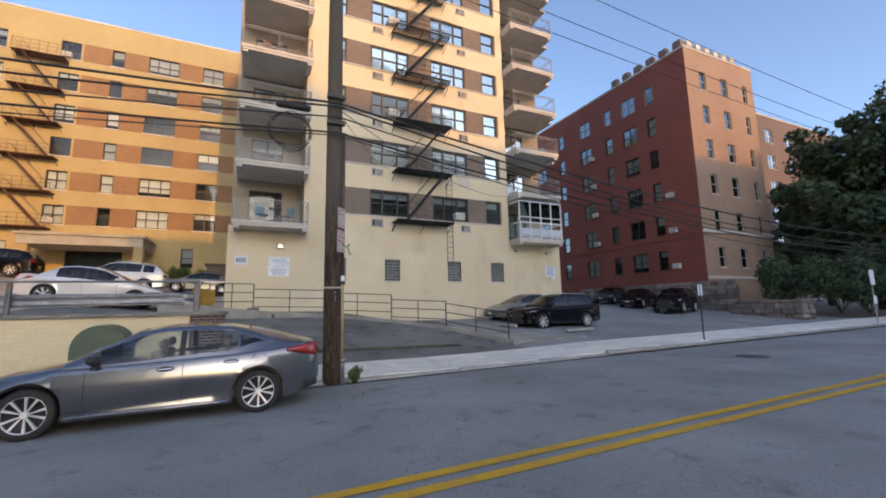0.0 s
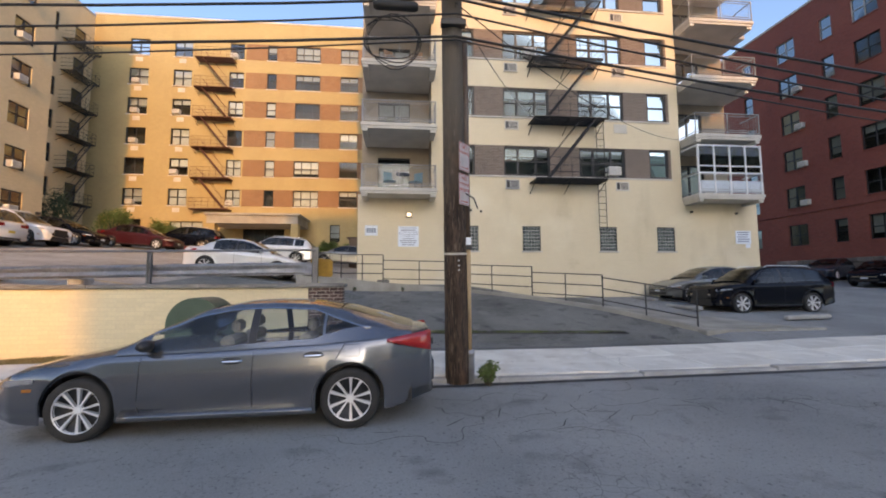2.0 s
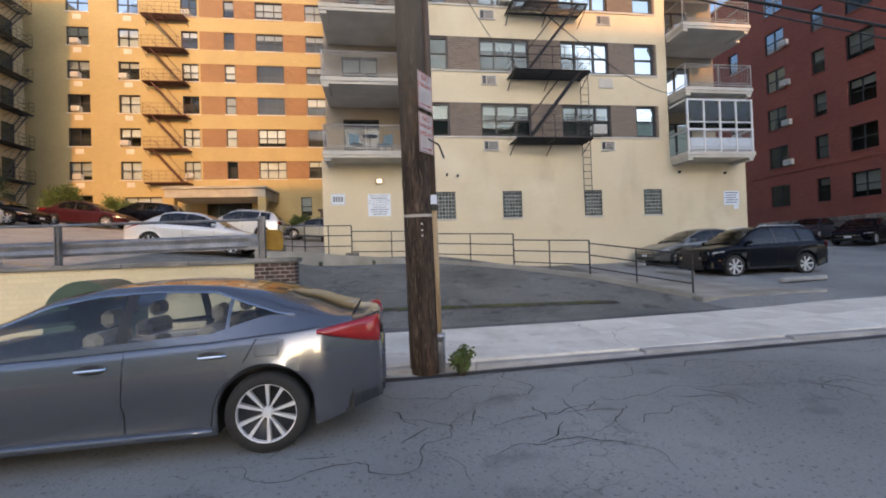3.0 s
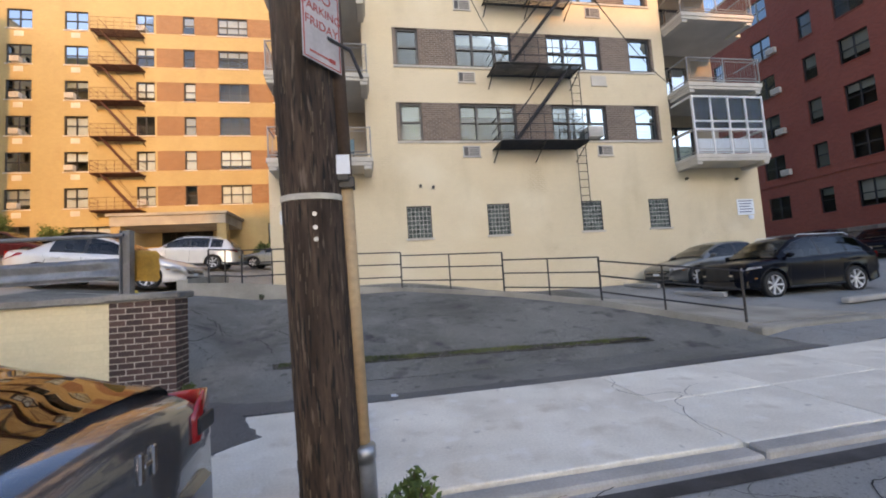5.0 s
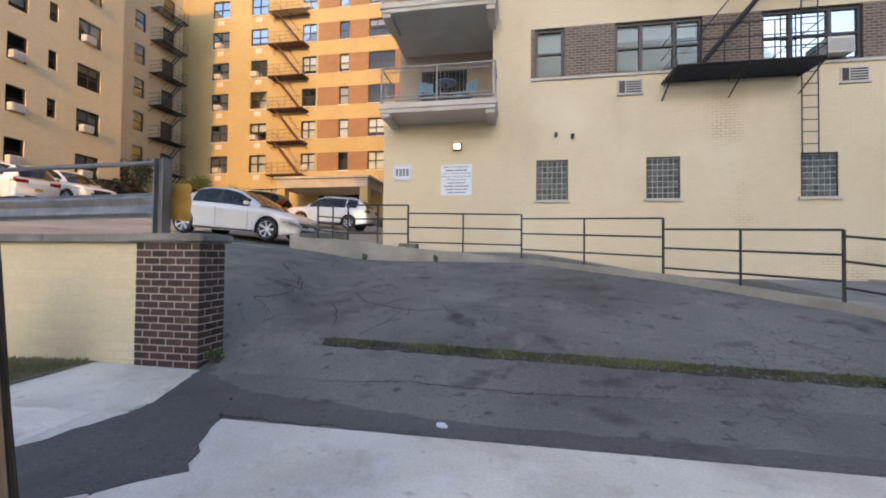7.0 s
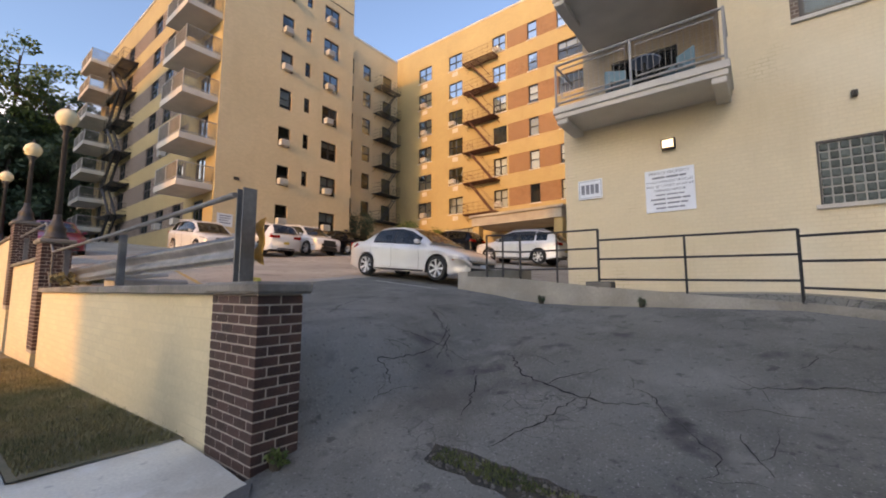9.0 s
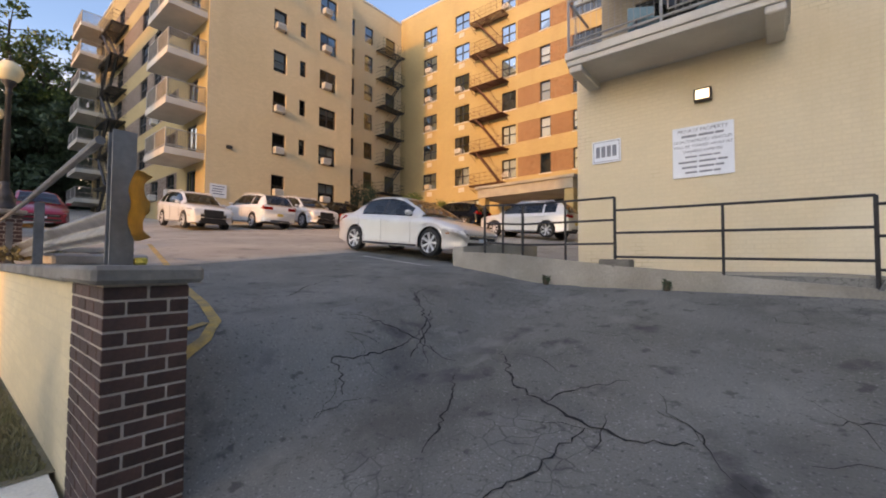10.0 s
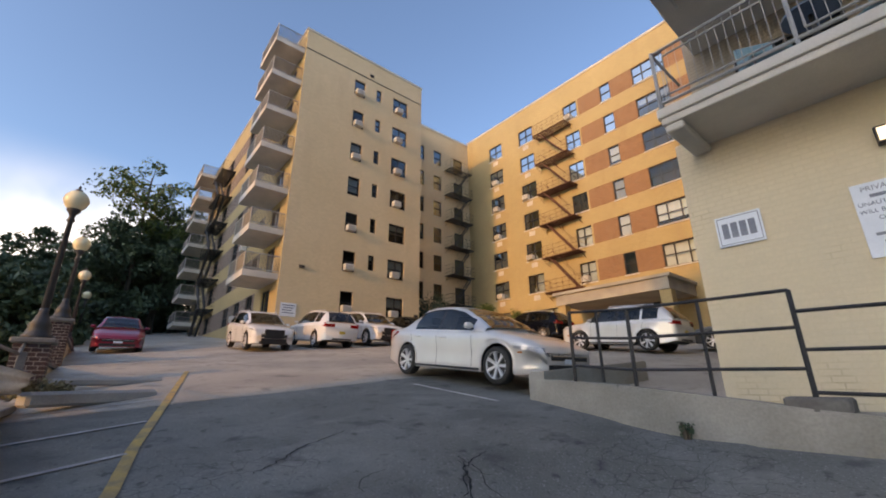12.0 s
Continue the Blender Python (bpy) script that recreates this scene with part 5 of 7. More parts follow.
wpart("ramp_floor", polygon([(-3.0, 19.6), (0.2, 19.4), (3.0, 19.3), (5.7, 17.75), (7.6, 16.0), (9.0, 13.6), (12.0, 13.6), (10.0, 16.5), (8.0, 18.8), (5.0, 20.7), (-1.0, 20.75), (-3.0, 20.6)],
                           apron_z, 0.03), RAMPC, ramp)

rl = thing("railing", "black iron pipe railing stepping down beside the driveway", "railing", (3, 19, 1.2))
TOPS = [(-2.35, 19.35, 2.93), (-1.45, 19.25, 2.85), (0.18, 19.26, 2.83), (3.04, 19.12, 2.55), (5.68, 17.53, 2.29), (7.53, 15.86, 1.95), (9.07, 13.54, 1.45)]
FOOT = [2.06, 1.97, 1.78, 1.5, 1.22, 0.9, 0.44]
for i, ((xa, ya, za), (xb, yb, zb)) in enumerate(zip(TOPS, TOPS[1:])):
    fa, fb = FOOT[i], FOOT[i + 1]
    # every length starts a little lower than the last one ended
    top_a = za if i < 1 else (zb + (0.26 if i < 5 else 0.34) if i != 1 else 2.83)
    top_a = min(top_a, za) if i > 2 else za
    if i == 2:
        top_a = 2.62
    if i == 3:
        top_a = 2.45
        zb = 2.29
    if i == 4:
        top_a = 2.08
    if i == 5:
        top_a = 1.86
    for q in (0.0, 0.36, 0.74):
        wpart("rail", bars([(xa, ya, top_a - q), (xb, yb, zb - q)], r=0.02, sides=6), IRON, rl)
    for f in (0.5,):
        p = Vector((xa, ya, 0)).lerp(Vector((xb, yb, 0)), f)
        wpart("post", bars([(p.x, p.y, fa + (fb - fa) * f - 0.05), (p.x, p.y, top_a + (zb - top_a) * f)], r=0.02, sides=6), IRON, rl)
for (x, y, z), f in zip(TOPS, FOOT):
    wpart("post", bars([(x, y, f - 0.08), (x, y, z)], r=0.024, sides=6), IRON, rl)

# ---- pole, conduit, signs, wires ----
up = thing("utility_pole", "weathered dark wooden utility pole beside the kerb", "utility pole", (1.87, 9.70, 0.2))
bm = bmesh.new()
rings = []
nr = np.random.RandomState(5)
for i in range(45):
    z = -0.3 + 11.8 * i / 44
    rr = 0.194 - 0.0045 * z
    rings.append([bm.verts.new((rr * (1 + nr.uniform(-0.012, 0.012)) * math.cos(a), rr * (1 + nr.uniform(-0.012, 0.012)) * math.sin(a), z)) for a in [k * math.tau / 28 for k in range(28)]])
for s, t in zip(rings, rings[1:]):
    for k in range(28):
        bm.faces.new((s[k], s[(k + 1) % 28], t[(k + 1) % 28], t[k]))
bm.faces.new(rings[-1])
part("pole", bm, WOOD, up, smooth=True)
up.matrix_basis = pose(1.812, 9.67, 0.15) @ Matrix.Rotation(radians(4.2), 4, "X") @ Matrix.Rotation(radians(-1.0), 4, "Y")
cr = random.Random(12)
SPLIT = surf("wood_splinter", (0.07, 0.05, 0.036), (0.15, 0.11, 0.08), 6.0, 0.95, 0.3, 30)
for k in range(150):
    a, z, ln = cr.uniform(math.pi * 0.95, math.tau + 0.3), cr.uniform(0.0, 3.9), cr.uniform(0.03, 0.13)
    rr = 0.194 - 0.0045 * z + 0.001
    part("splinter", bars([(rr * math.cos(a), rr * math.sin(a), z), (rr * math.cos(a + 0.02), rr * math.sin(a + 0.02), z + ln)], r=cr.uniform(0.0015, 0.004), sides=4), SPLIT, up)
part("band", lathe(bmesh.new(), [(0.187, 2.04), (0.190, 2.04), (0.190, 2.075), (0.187, 2.075)], 28), surf("tag_strip", (0.45, 0.42, 0.36), (0.55, 0.52, 0.45), 8.0, 0.6, 0.0), up, "pale nailed tag strip")
for z in (1.95, 1.87, 1.80):
    part("tag", lathe(bmesh.new(), [(0.0, -0.004), (0.014, -0.004), (0.014, 0.004), (0.0, 0.004)], 10, "y"), STEEL, up, m=pose(0.03, -0.1845, z))
part("conduit", lathe(bmesh.new(), [(0.0, 0.45), (0.045, 0.45), (0.045, 2.2), (0.0, 2.2)], 12), WOODTAN, up, "tan conduit", m=pose(0.212, 0.02, 0), smooth=True)
part("conduit", lathe(bmesh.new(), [(0.0, 2.2), (0.05, 2.2), (0.05, 5.6), (0.0, 5.6)], 12), surf("brown_conduit", (0.09, 0.055, 0.04), (0.12, 0.08, 0.06), 2.0, 0.6, 0.1), up, "dark brown conduit", m=pose(0.207, 0.02, 0), smooth=True)
part("sleeve", lathe(bmesh.new(), [(0.0, 0.0), (0.062, 0.0), (0.062, 0.42), (0.055, 0.45), (0.068, 0.45), (0.068, 0.53), (0.0, 0.53)], 16), STEEL, up, "galvanised pipe sleeve", m=pose(0.222, -0.03, -0.05), smooth=True)
part("clamp", boxes((0.13, 0.27, -0.05, 0.09, 2.12, 2.19), (0.16, 0.24, -0.075, -0.05, 2.16, 2.30), bev=0.006), LAMPIRON, up)
part("notice", boxes((0.15, 0.25, -0.08, -0.076, 2.2, 2.32)), SIGNWHITE, up)
part("bracket", bars([(0.05, -0.1, 3.1), (0.30, -0.12, 2.95), (0.36, -0.12, 2.78)], r=0.012), IRON, up)


def text(body, size, mat, parent, m, align="CENTER"):
    cu = bpy.data.curves.new("lettering", "FONT")
    cu.body, cu.size, cu.align_x, cu.align_y, cu.extrude = body, size, align, "CENTER", 0.001
    cu.materials.append(mat)
    ob = new("lettering", cu)
    ob.parent, ob.matrix_basis = parent, m
    return ob


def parking_sign(z, h, lines):
    s = thing("parking_sign", "white metal parking sign with red print on the pole", "road sign", (1.99, 9.50, z), "pole signs", rz=0)
    s.matrix_basis = pose(1.812 + 0.085, 9.67 - 0.074 * z - 0.128, z, 0, 0, 48)
    part("plate", boxes((-0.15, 0.15, -0.004, 0.0, -h / 2, h / 2), bev=0.001), OLDSIGN, s)
    part("border", boxes((-0.142, 0.142, -0.0056, -0.0046, h / 2 - 0.016, h / 2 - 0.008), (-0.142, 0.142, -0.0056, -0.0046, -h / 2 + 0.008, -h / 2 + 0.016), (-0.142, -0.134, -0.0056, -0.0046, -h / 2 + 0.016, h / 2 - 0.016), (0.134, 0.142, -0.0056, -0.0046, -h / 2 + 0.016, h / 2 - 0.016)), SIGNRED, s)
    for k, (t, sz) in enumerate(lines):
        text(t, sz, SIGNRED, s, pose(0, -0.006, h / 2 - 0.07 - 0.095 * k, 90, 0, 0))
    part("arrow", boxes((-0.1, 0.07, -0.0056, -0.0046, -h / 2 + 0.05, -h / 2 + 0.062), (0.05, 0.1, -0.0056, -0.0046, -h / 2 + 0.042, -h / 2 + 0.07)), SIGNRED, s)
    return s


parking_sign(3.22, 0.5, [("NO", 0.1), ("PARKING", 0.072), ("FRIDAY", 0.078)])
parking_sign(3.74, 0.46, [("NO", 0.1), ("PARKING", 0.072)])


def wire(pts, r=0.014, label="black overhead cable between the poles", name="overhead_cable", sag=0.5):
    bm = bmesh.new()
    full = []
    for a, b in zip(pts, pts[1:]):
        a, b = Vector(a), Vector(b)
        for k in range(16):
            f = k / 16
            p = a.lerp(b, f)
            p.z -= sag * (a - b).length / 30 * 4 * f * (1 - f)
            full.append(p)
    full.append(Vector(pts[-1]))
    tube(bm, full, r, 6)
    return solo(name, bm, CABLE, label, "cable", "overhead cables", smooth=True)


wire([(-40, 9.0, 8.2), (1.74, 8.98, 6.30), (40, 9.6, 5.6)], 0.024, "thick black telephone cable between the poles", sag=0.9)
wire([(-40, 9.0, 7.9), (1.74, 8.98, 6.22), (40, 9.6, 5.3)], 0.02, "thick black telephone cable between the poles", sag=1.1)
wire([(-40, 9.3, 6.9), (1.74, 8.98, 5.97), (40, 9.6, 4.9)], 0.016, sag=1.0)
wire([(-40, 9.3, 6.4), (1.74, 9.02, 5.62), (40, 9.6, 4.5)], 0.022, "thick black telephone cable between the poles", sag=0.8)
wire([(-40, 9.3, 6.1), (1.74, 9.02, 5.56), (40, 9.6, 4.2)], 0.012, sag=0.9)
wire([(1.74, 9.05, 6.2), (14.0, 19.9, 8.2)], 0.010, "thin black drop wire to the tower", sag=1.2)
wire([(1.74, 9.05, 6.15), (7.5, 20.0, 9.0)], 0.008, "thin black drop wire to the tower", sag=1.6)
for y, z in ((9.2, 12.2), (9.8, 11.6), (10.4, 11.5)):
    wire([(1.87, y, z), (60, y, z - 0.8)], 0.012, "thin power line over the street", sag=0.3)
up2 = part("crossarm", boxes((-0.06, 0.06, -0.75, 0.75, 11.1, 11.22), bev=0.01), WOOD, up, "wooden crossarm")
for z in (5.7, 6.3):
    part("hardware", boxes((-0.2, 0.2, -0.24, -0.1, z, z + 0.1), bev=0.01), IRON, up)
for k in range(4):
    a = [(0.72 + 0.42 * math.cos(t) + 0.02 * k, 9.0 + 0.02 * k, 5.5 + (0.34 + 0.03 * k) * math.sin(t) + 0.03 * math.sin(3 * t + k)) for t in [q * math.tau / 22 for q in range(23)]]
    solo("cable_coil", tube(bmesh.new(), a, 0.008, 6), CABLE, "coil of spare black cable hung from the wires", "cable coil", "cable coils")
solo("splice_case", lathe(bmesh.new(), [(0.0, -0.35), (0.05, -0.35), (0.075, -0.3), (0.075, 0.3), (0.05, 0.35), (0.0, 0.35)], 12), CABLE, "black splice case hanging on the cables", "splice case", m=pose(0.8, 9.0, 6.05, 0, 90, 0), smooth=True)

# ---- mailbox ----
GREEN = surf("mailbox_green", (0.035, 0.075, 0.055), (0.05, 0.095, 0.07), 3.0, 0.45, 0.05, 20, grain=0.12)
mb = thing("relay_mailbox", "dark green metal relay mailbox with a rounded top", "mailbox", (-2.32, 10.0, walk_z(-2.3, 10)))
bm = bmesh.new()
ring = [(-0.42, 0.12), (0.42, 0.12)] + [(0.42 * math.cos(a), 0.92 + 0.42 * math.sin(a)) for a in [k * math.pi / 14 for k in range(15)]]
fr = [bm.verts.new((x, -0.3, z)) for x, z in ring]
bk = [bm.verts.new((x, 0.3, z)) for x, z in ring]
bm.faces.new(fr)
bm.faces.new(bk[::-1])
for k in range(len(ring)):
    j = (k + 1) % len(ring)
    bm.faces.new((fr[k], bk[k], bk[j], fr[j]))
bmesh.ops.recalc_face_normals(bm, faces=bm.faces)
part("body", bm, GREEN, mb)
part("door", boxes((-0.33, 0.33, -0.315, -0.302, 0.2, 0.95), bev=0.005), GREEN, mb)
for sx in (-1, 1):
    for sy in (-1, 1):
        part("leg", boxes((sx * 0.36 - 0.03, sx * 0.36 + 0.03, sy * 0.24 - 0.03, sy * 0.24 + 0.03, -0.02, 0.13)), GREEN, mb)

# ---- signs and lamp on the tower ----
sg = thing("number_plate_sign", "small white sign with grey print on the tower wall", "sign", (-0.41, TY - 0.02, 4.0))
part("plate", boxes((-0.275, 0.275, -0.012, 0.0, -0.225, 0.225), bev=0.004), SIGNWHITE, sg)
part("border", boxes((-0.25, 0.25, -0.0145, -0.0125, 0.19, 0.2), (-0.25, 0.25, -0.0145, -0.0125, -0.2, -0.19), (-0.25, -0.24, -0.0145, -0.0125, -0.19, 0.19), (0.24, 0.25, -0.0145, -0.0125, -0.19, 0.19)), SIGNGREY, sg)
for k in range(4):
    part("print_bar", boxes((-0.2 + 0.105 * k, -0.12 + 0.105 * k, -0.0145, -0.0125, -0.11, 0.11)), SIGNGREY, sg)
sg = thing("warning_sign", "large white private property sign with blue print", "sign", (1.205, TY - 0.02, 3.745))
part("plate", boxes((-0.455, 0.455, -0.012, 0.0, -0.45, 0.45), bev=0.004), SIGNWHITE, sg)
for k, (t, s) in enumerate((("PRIVATE PROPERTY", 0.085), (None, 0.06), ("UNAUTHORIZED VEHICLES", 0.07), ("WILL BE TOWED AWAY AT", 0.07), ("OWNERS EXPENSE", 0.07), (None, 0.04), (None, 0.05), (None, 0.05), (None, 0.05))):
    z = 0.37 - 0.092 * k
    if t:
        text(t, s, SIGNBLUE if k else SIGNGREY, sg, pose(0, -0.014, z, 90, 0, 0))
    else:
        w = 0.36 - 0.05 * (k % 3)
        part("print_bar", boxes((-w, -0.08, -0.0145, -0.0125, z - s / 3, z + s / 3), (-0.05, w * 0.55, -0.0145, -0.0125, z - s / 3, z + s / 3), (w * 0.62, w, -0.0145, -0.0125, z - s / 3, z + s / 3)), SIGNGREY, sg)
sg = thing("warning_sign", "white parking notice with blue print near the tower's corner", "sign", (17.2, TY - 0.02, 3.8))
part("plate", boxes((-0.4, 0.4, -0.012, 0.0, -0.32, 0.32), (0.1, 0.35, -0.012, 0.0, -0.5, -0.34), bev=0.004), SIGNWHITE, sg)
for k in range(5):
    part("print_bar", boxes((-0.32 + 0.03 * (k % 2), 0.32 - 0.05 * (k % 3), -0.0145, -0.0125, 0.22 - 0.11 * k, 0.26 - 0.11 * k)), SIGNBLUE, sg)
GLOW = bpy.data.materials.new("lit_lens")
GLOW.use_nodes = True
GLOW.node_tree.nodes["Principled BSDF"].inputs["Emission Color"].default_value = (1.0, 0.88, 0.66, 1)
GLOW.node_tree.nodes["Principled BSDF"].inputs["Emission Strength"].default_value = 0.55
wl1 = thing("wall_light", "small black wall floodlight, switched on", "wall light", (1.23, TY, 4.7))
part("case", boxes((-0.13, 0.13, -0.12, 0.0, -0.11, 0.11), bev=0.012), IRON, wl1)
part("lens", boxes((-0.1, 0.1, -0.128, -0.122, -0.08, 0.08)), GLOW, wl1)
for x, z in ((4.0, 4.95), (4.45, 4.9), (14.6, 5.0), (16.9, 4.95)):
    solo("wall_bracket", boxes((x - 0.04, x + 0.04, TY - 0.1, TY, z - 0.05, z + 0.05), (x - 0.015, x + 0.015, TY - 0.16, TY - 0.1, z - 0.02, z + 0.02), bev=0.008), IRON, "small dark bracket on the tower wall", "bracket", "wall brackets")

# ---- air conditioners in windows ----
for o, u, n, a, z in (((0, TY, 0), X, NY, 10.45, F0 + 0.06), ((0, TY, 0), X, NY, 6.5, F0 + 2 * FH + 0.06), ((0, TY, 0), X, NY, 6.5, F0 + 4 * FH + 0.06)):
    ac_unit(o, u, n, a, z)
arng = random.Random(21)
for z in rows_l:
    for a in (25.25, 28.7):
        if arng.random() < 0.75:
            ac_unit((LX, 0, 0), Y, X, a, z + 0.05 if a < 26 else z + 0.05)
for z in rows_b:
    for a in (-19.5, -14.7, -23.0):
        if arng.random() < 0.35:
            ac_unit((0, BY, 0), X, NY, a, z + 0.05)
for z in rows_r:
    for a in (20.8, 28.9):
        if arng.random() < 0.55:
            ac_unit((RX, 0, 0), Y, NX, a + 0.78, z + 0.05)
for a, z in ((-31.2, 5.98), (-27.8, 5.98), (-31.2, 5.98 + 2 * LH), (-27.9, 5.98 + 3 * LH)):
    ac_unit((0, 21.38, 0), X, NY, a, z)

sg = thing("warning_sign", "small white parking sign on the wing's wall", "sign", (LX + 0.02, 22.07, 5.8))
part("plate", boxes((0.0, 0.012, -0.45, 0.45, -0.38, 0.38), bev=0.004), SIGNWHITE, sg)
for k in range(4):
    part("print_bar", boxes((0.0125, 0.0145, -0.34 + 0.04 * (k % 2), 0.34 - 0.06 * (k % 3), 0.22 - 0.14 * k, 0.27 - 0.14 * k)), SIGNBLUE, sg)
for y, z in ((22.6, 8.4), (26.5, 24.1), (30.9, 6.2)):
    solo("wall_vent", boxes((LX, LX + 0.1, y - 0.16, y + 0.16, z - 0.09, z + 0.09), bev=0.01), BROWNFRAME, "small dark vent on the wing's wall", "vent", "wall vents")

# ---- entrance canopy ----
cn = thing("entrance_canopy", "grey concrete entrance canopy on square posts", "canopy", (-11, 38.5, 4.6))
wpart("roof_slab", boxes((-14.6, -7.5, 36.9, BY, 6.55, 7.2), (-14.75, -7.35, 36.75, BY, 7.2, 7.38)), surf("canopy_grey", (0.30, 0.28, 0.25), (0.40, 0.37, 0.32), 1.0), cn)
for x in (-14.3, -7.8):
    wpart("post", boxes((x - 0.3, x + 0.3, 37.0, 37.6, 3.4, 6.55), bev=0.02), CREAM_B, cn)
solo("door_hut", boxes((-2.9, -1.6, 33.0, 34.2, 2.2, 4.9), (-3.05, -1.45, 32.9, 34.3, 4.9, 5.05), (-2.6, -1.9, 32.96, 33.0, 2.3, 4.5), bev=0.015), surf("brown_paint", (0.09, 0.055, 0.04), (0.12, 0.075, 0.05), 2.0, 0.6), "small brown painted door hut beside the tower", "hut")


# ---- cars ----
def paint(name, c, metal=0.55, rough=0.32, coat=0.8):
    return surf(name, tuple(v * 0.92 for v in c), c, 1.5, rough, 0.0, 300, metal=metal, grain=0.06, coat=coat, spec=0.5 if coat > 0.5 else 0.12)


CARGLASS = glass("car_glass", (0.86, 0.90, 0.90), 1.5)
TINTED = glass("tinted_car_glass", (0.16, 0.18, 0.18), 1.5)
CHROME = surf("chrome", (0.62, 0.62, 0.62), (0.72, 0.72, 0.72), 3.0, 0.15, 0.0, metal=1.0, grain=0.04)
ALLOY = surf("alloy", (0.62, 0.62, 0.63), (0.74, 0.74, 0.74), 3.0, 0.28, 0.0, metal=0.35, grain=0.06)
TRIM = surf("black_trim", (0.012, 0.012, 0.014), (0.022, 0.022, 0.024), 4.0, 0.45, 0.0)
REDLENS = surf("red_lens", (0.50, 0.012, 0.012), (0.36, 0.01, 0.01), 3.0, 0.12, 0.0, coat=1.0, grain=0.1)
CLEARLENS = surf("clear_lens", (0.55, 0.57, 0.6), (0.35, 0.37, 0.4), 8.0, 0.1, 0.0, coat=1.0)
AMBER = surf("amber_lens", (0.55, 0.17, 0.02), (0.45, 0.13, 0.02), 4.0, 0.2, 0.0, coat=1.0)
CABIN = surf("cabin_fabric", (0.22, 0.20, 0.17), (0.30, 0.27, 0.23), 3.0, 0.9, 0.0)


def lerp_rows(rows, x):
    """rows of (x, value...) in falling x."""
    if x >= rows[0][0]:
        return rows[0][1:]
    for a, b in zip(rows, rows[1:]):
        if x >= b[0]:
            f = (a[0] - x) / (a[0] - b[0])
            f = f * f * (3 - 2 * f) * 0.35 + f * 0.65
            return tuple(p + (q - p) * f for p, q in zip(a[1:], b[1:]))
    return rows[-1][1:]


SHAPES = {
    # top: nose to tail (x, centre height, shoulder height, half width); roof: (x, height, half width); glass limits; sill and tail lift
    "fastback": dict(wb=2.70, r=0.335, w=0.90, nose=2.26, tail=-2.25, arch=0.385,
                     top=[(2.26, 0.56, 0.54, 0.62), (2.20, 0.68, 0.64, 0.72), (2.0, 0.78, 0.73, 0.83), (1.6, 0.87, 0.82, 0.885), (1.0, 0.97, 0.90, 0.90), (0.2, 0.94, 0.915, 0.90), (-0.9, 0.97, 0.955, 0.90), (-1.5, 1.03, 0.995, 0.895), (-1.8, 1.085, 1.02, 0.86), (-2.0, 1.105, 1.02, 0.79), (-2.14, 1.10, 1.0, 0.73), (-2.22, 1.075, 0.97, 0.67), (-2.25, 1.04, 0.94, 0.62)],
                     roof=[(1.02, 0.965, 0.74), (0.62, 1.17, 0.66), (0.22, 1.345, 0.605), (-0.1, 1.405, 0.59), (-0.5, 1.415, 0.585), (-0.9, 1.388, 0.58), (-1.25, 1.325, 0.575), (-1.6, 1.225, 0.585), (-1.9, 1.125, 0.61), (-2.02, 1.095, 0.63)],
                     wind=0.2, rear=-1.2, side=[(0.72, -0.28), (-0.36, -1.05), (-1.08, -1.50)], doors=(0.78, -0.33, -1.2), low=0.19),
    "sedan": dict(wb=2.70, r=0.32, w=0.88, nose=2.25, tail=-2.25, arch=0.37,
                  top=[(2.25, 0.55, 0.53, 0.62), (2.18, 0.67, 0.64, 0.73), (1.9, 0.79, 0.74, 0.83), (1.5, 0.88, 0.83, 0.87), (0.95, 0.98, 0.91, 0.88), (0.0, 0.95, 0.92, 0.88), (-1.0, 0.97, 0.95, 0.88), (-1.5, 1.02, 0.97, 0.87), (-1.9, 1.05, 0.985, 0.83), (-2.15, 1.04, 0.97, 0.76), (-2.25, 0.92, 0.86, 0.70)],
                  roof=[(1.05, 0.975, 0.73), (0.65, 1.18, 0.65), (0.25, 1.36, 0.60), (-0.1, 1.43, 0.58), (-0.6, 1.435, 0.58), (-0.95, 1.39, 0.58), (-1.3, 1.22, 0.61), (-1.62, 1.04, 0.66)],
                  wind=0.22, rear=-0.92, side=[(0.72, -0.22), (-0.30, -1.1)], doors=(0.75, -0.28, -1.15), low=0.19),
    "suv": dict(wb=2.72, r=0.36, w=0.92, nose=2.26, tail=-2.36, arch=0.42,
                top=[(2.26, 0.66, 0.62, 0.68), (2.22, 0.86, 0.80, 0.78), (2.05, 0.98, 0.92, 0.86), (1.6, 1.05, 0.99, 0.91), (1.0, 1.11, 1.04, 0.92), (0.0, 1.09, 1.05, 0.92), (-1.0, 1.11, 1.08, 0.92), (-1.8, 1.14, 1.11, 0.91), (-2.2, 1.14, 1.10, 0.86), (-2.33, 1.05, 1.0, 0.80), (-2.36, 0.85, 0.8, 0.78)],
                roof=[(1.12, 1.10, 0.76), (0.78, 1.32, 0.70), (0.42, 1.54, 0.65), (0.1, 1.63, 0.63), (-0.6, 1.66, 0.62), (-1.3, 1.63, 0.61), (-1.85, 1.56, 0.60), (-2.08, 1.36, 0.66), (-2.25, 1.13, 0.72)],
                wind=0.4, rear=-1.84, side=[(0.85, -0.2), (-0.28, -1.12), (-1.2, -1.75)], doors=(0.85, -0.25, -1.2), low=0.24),
}


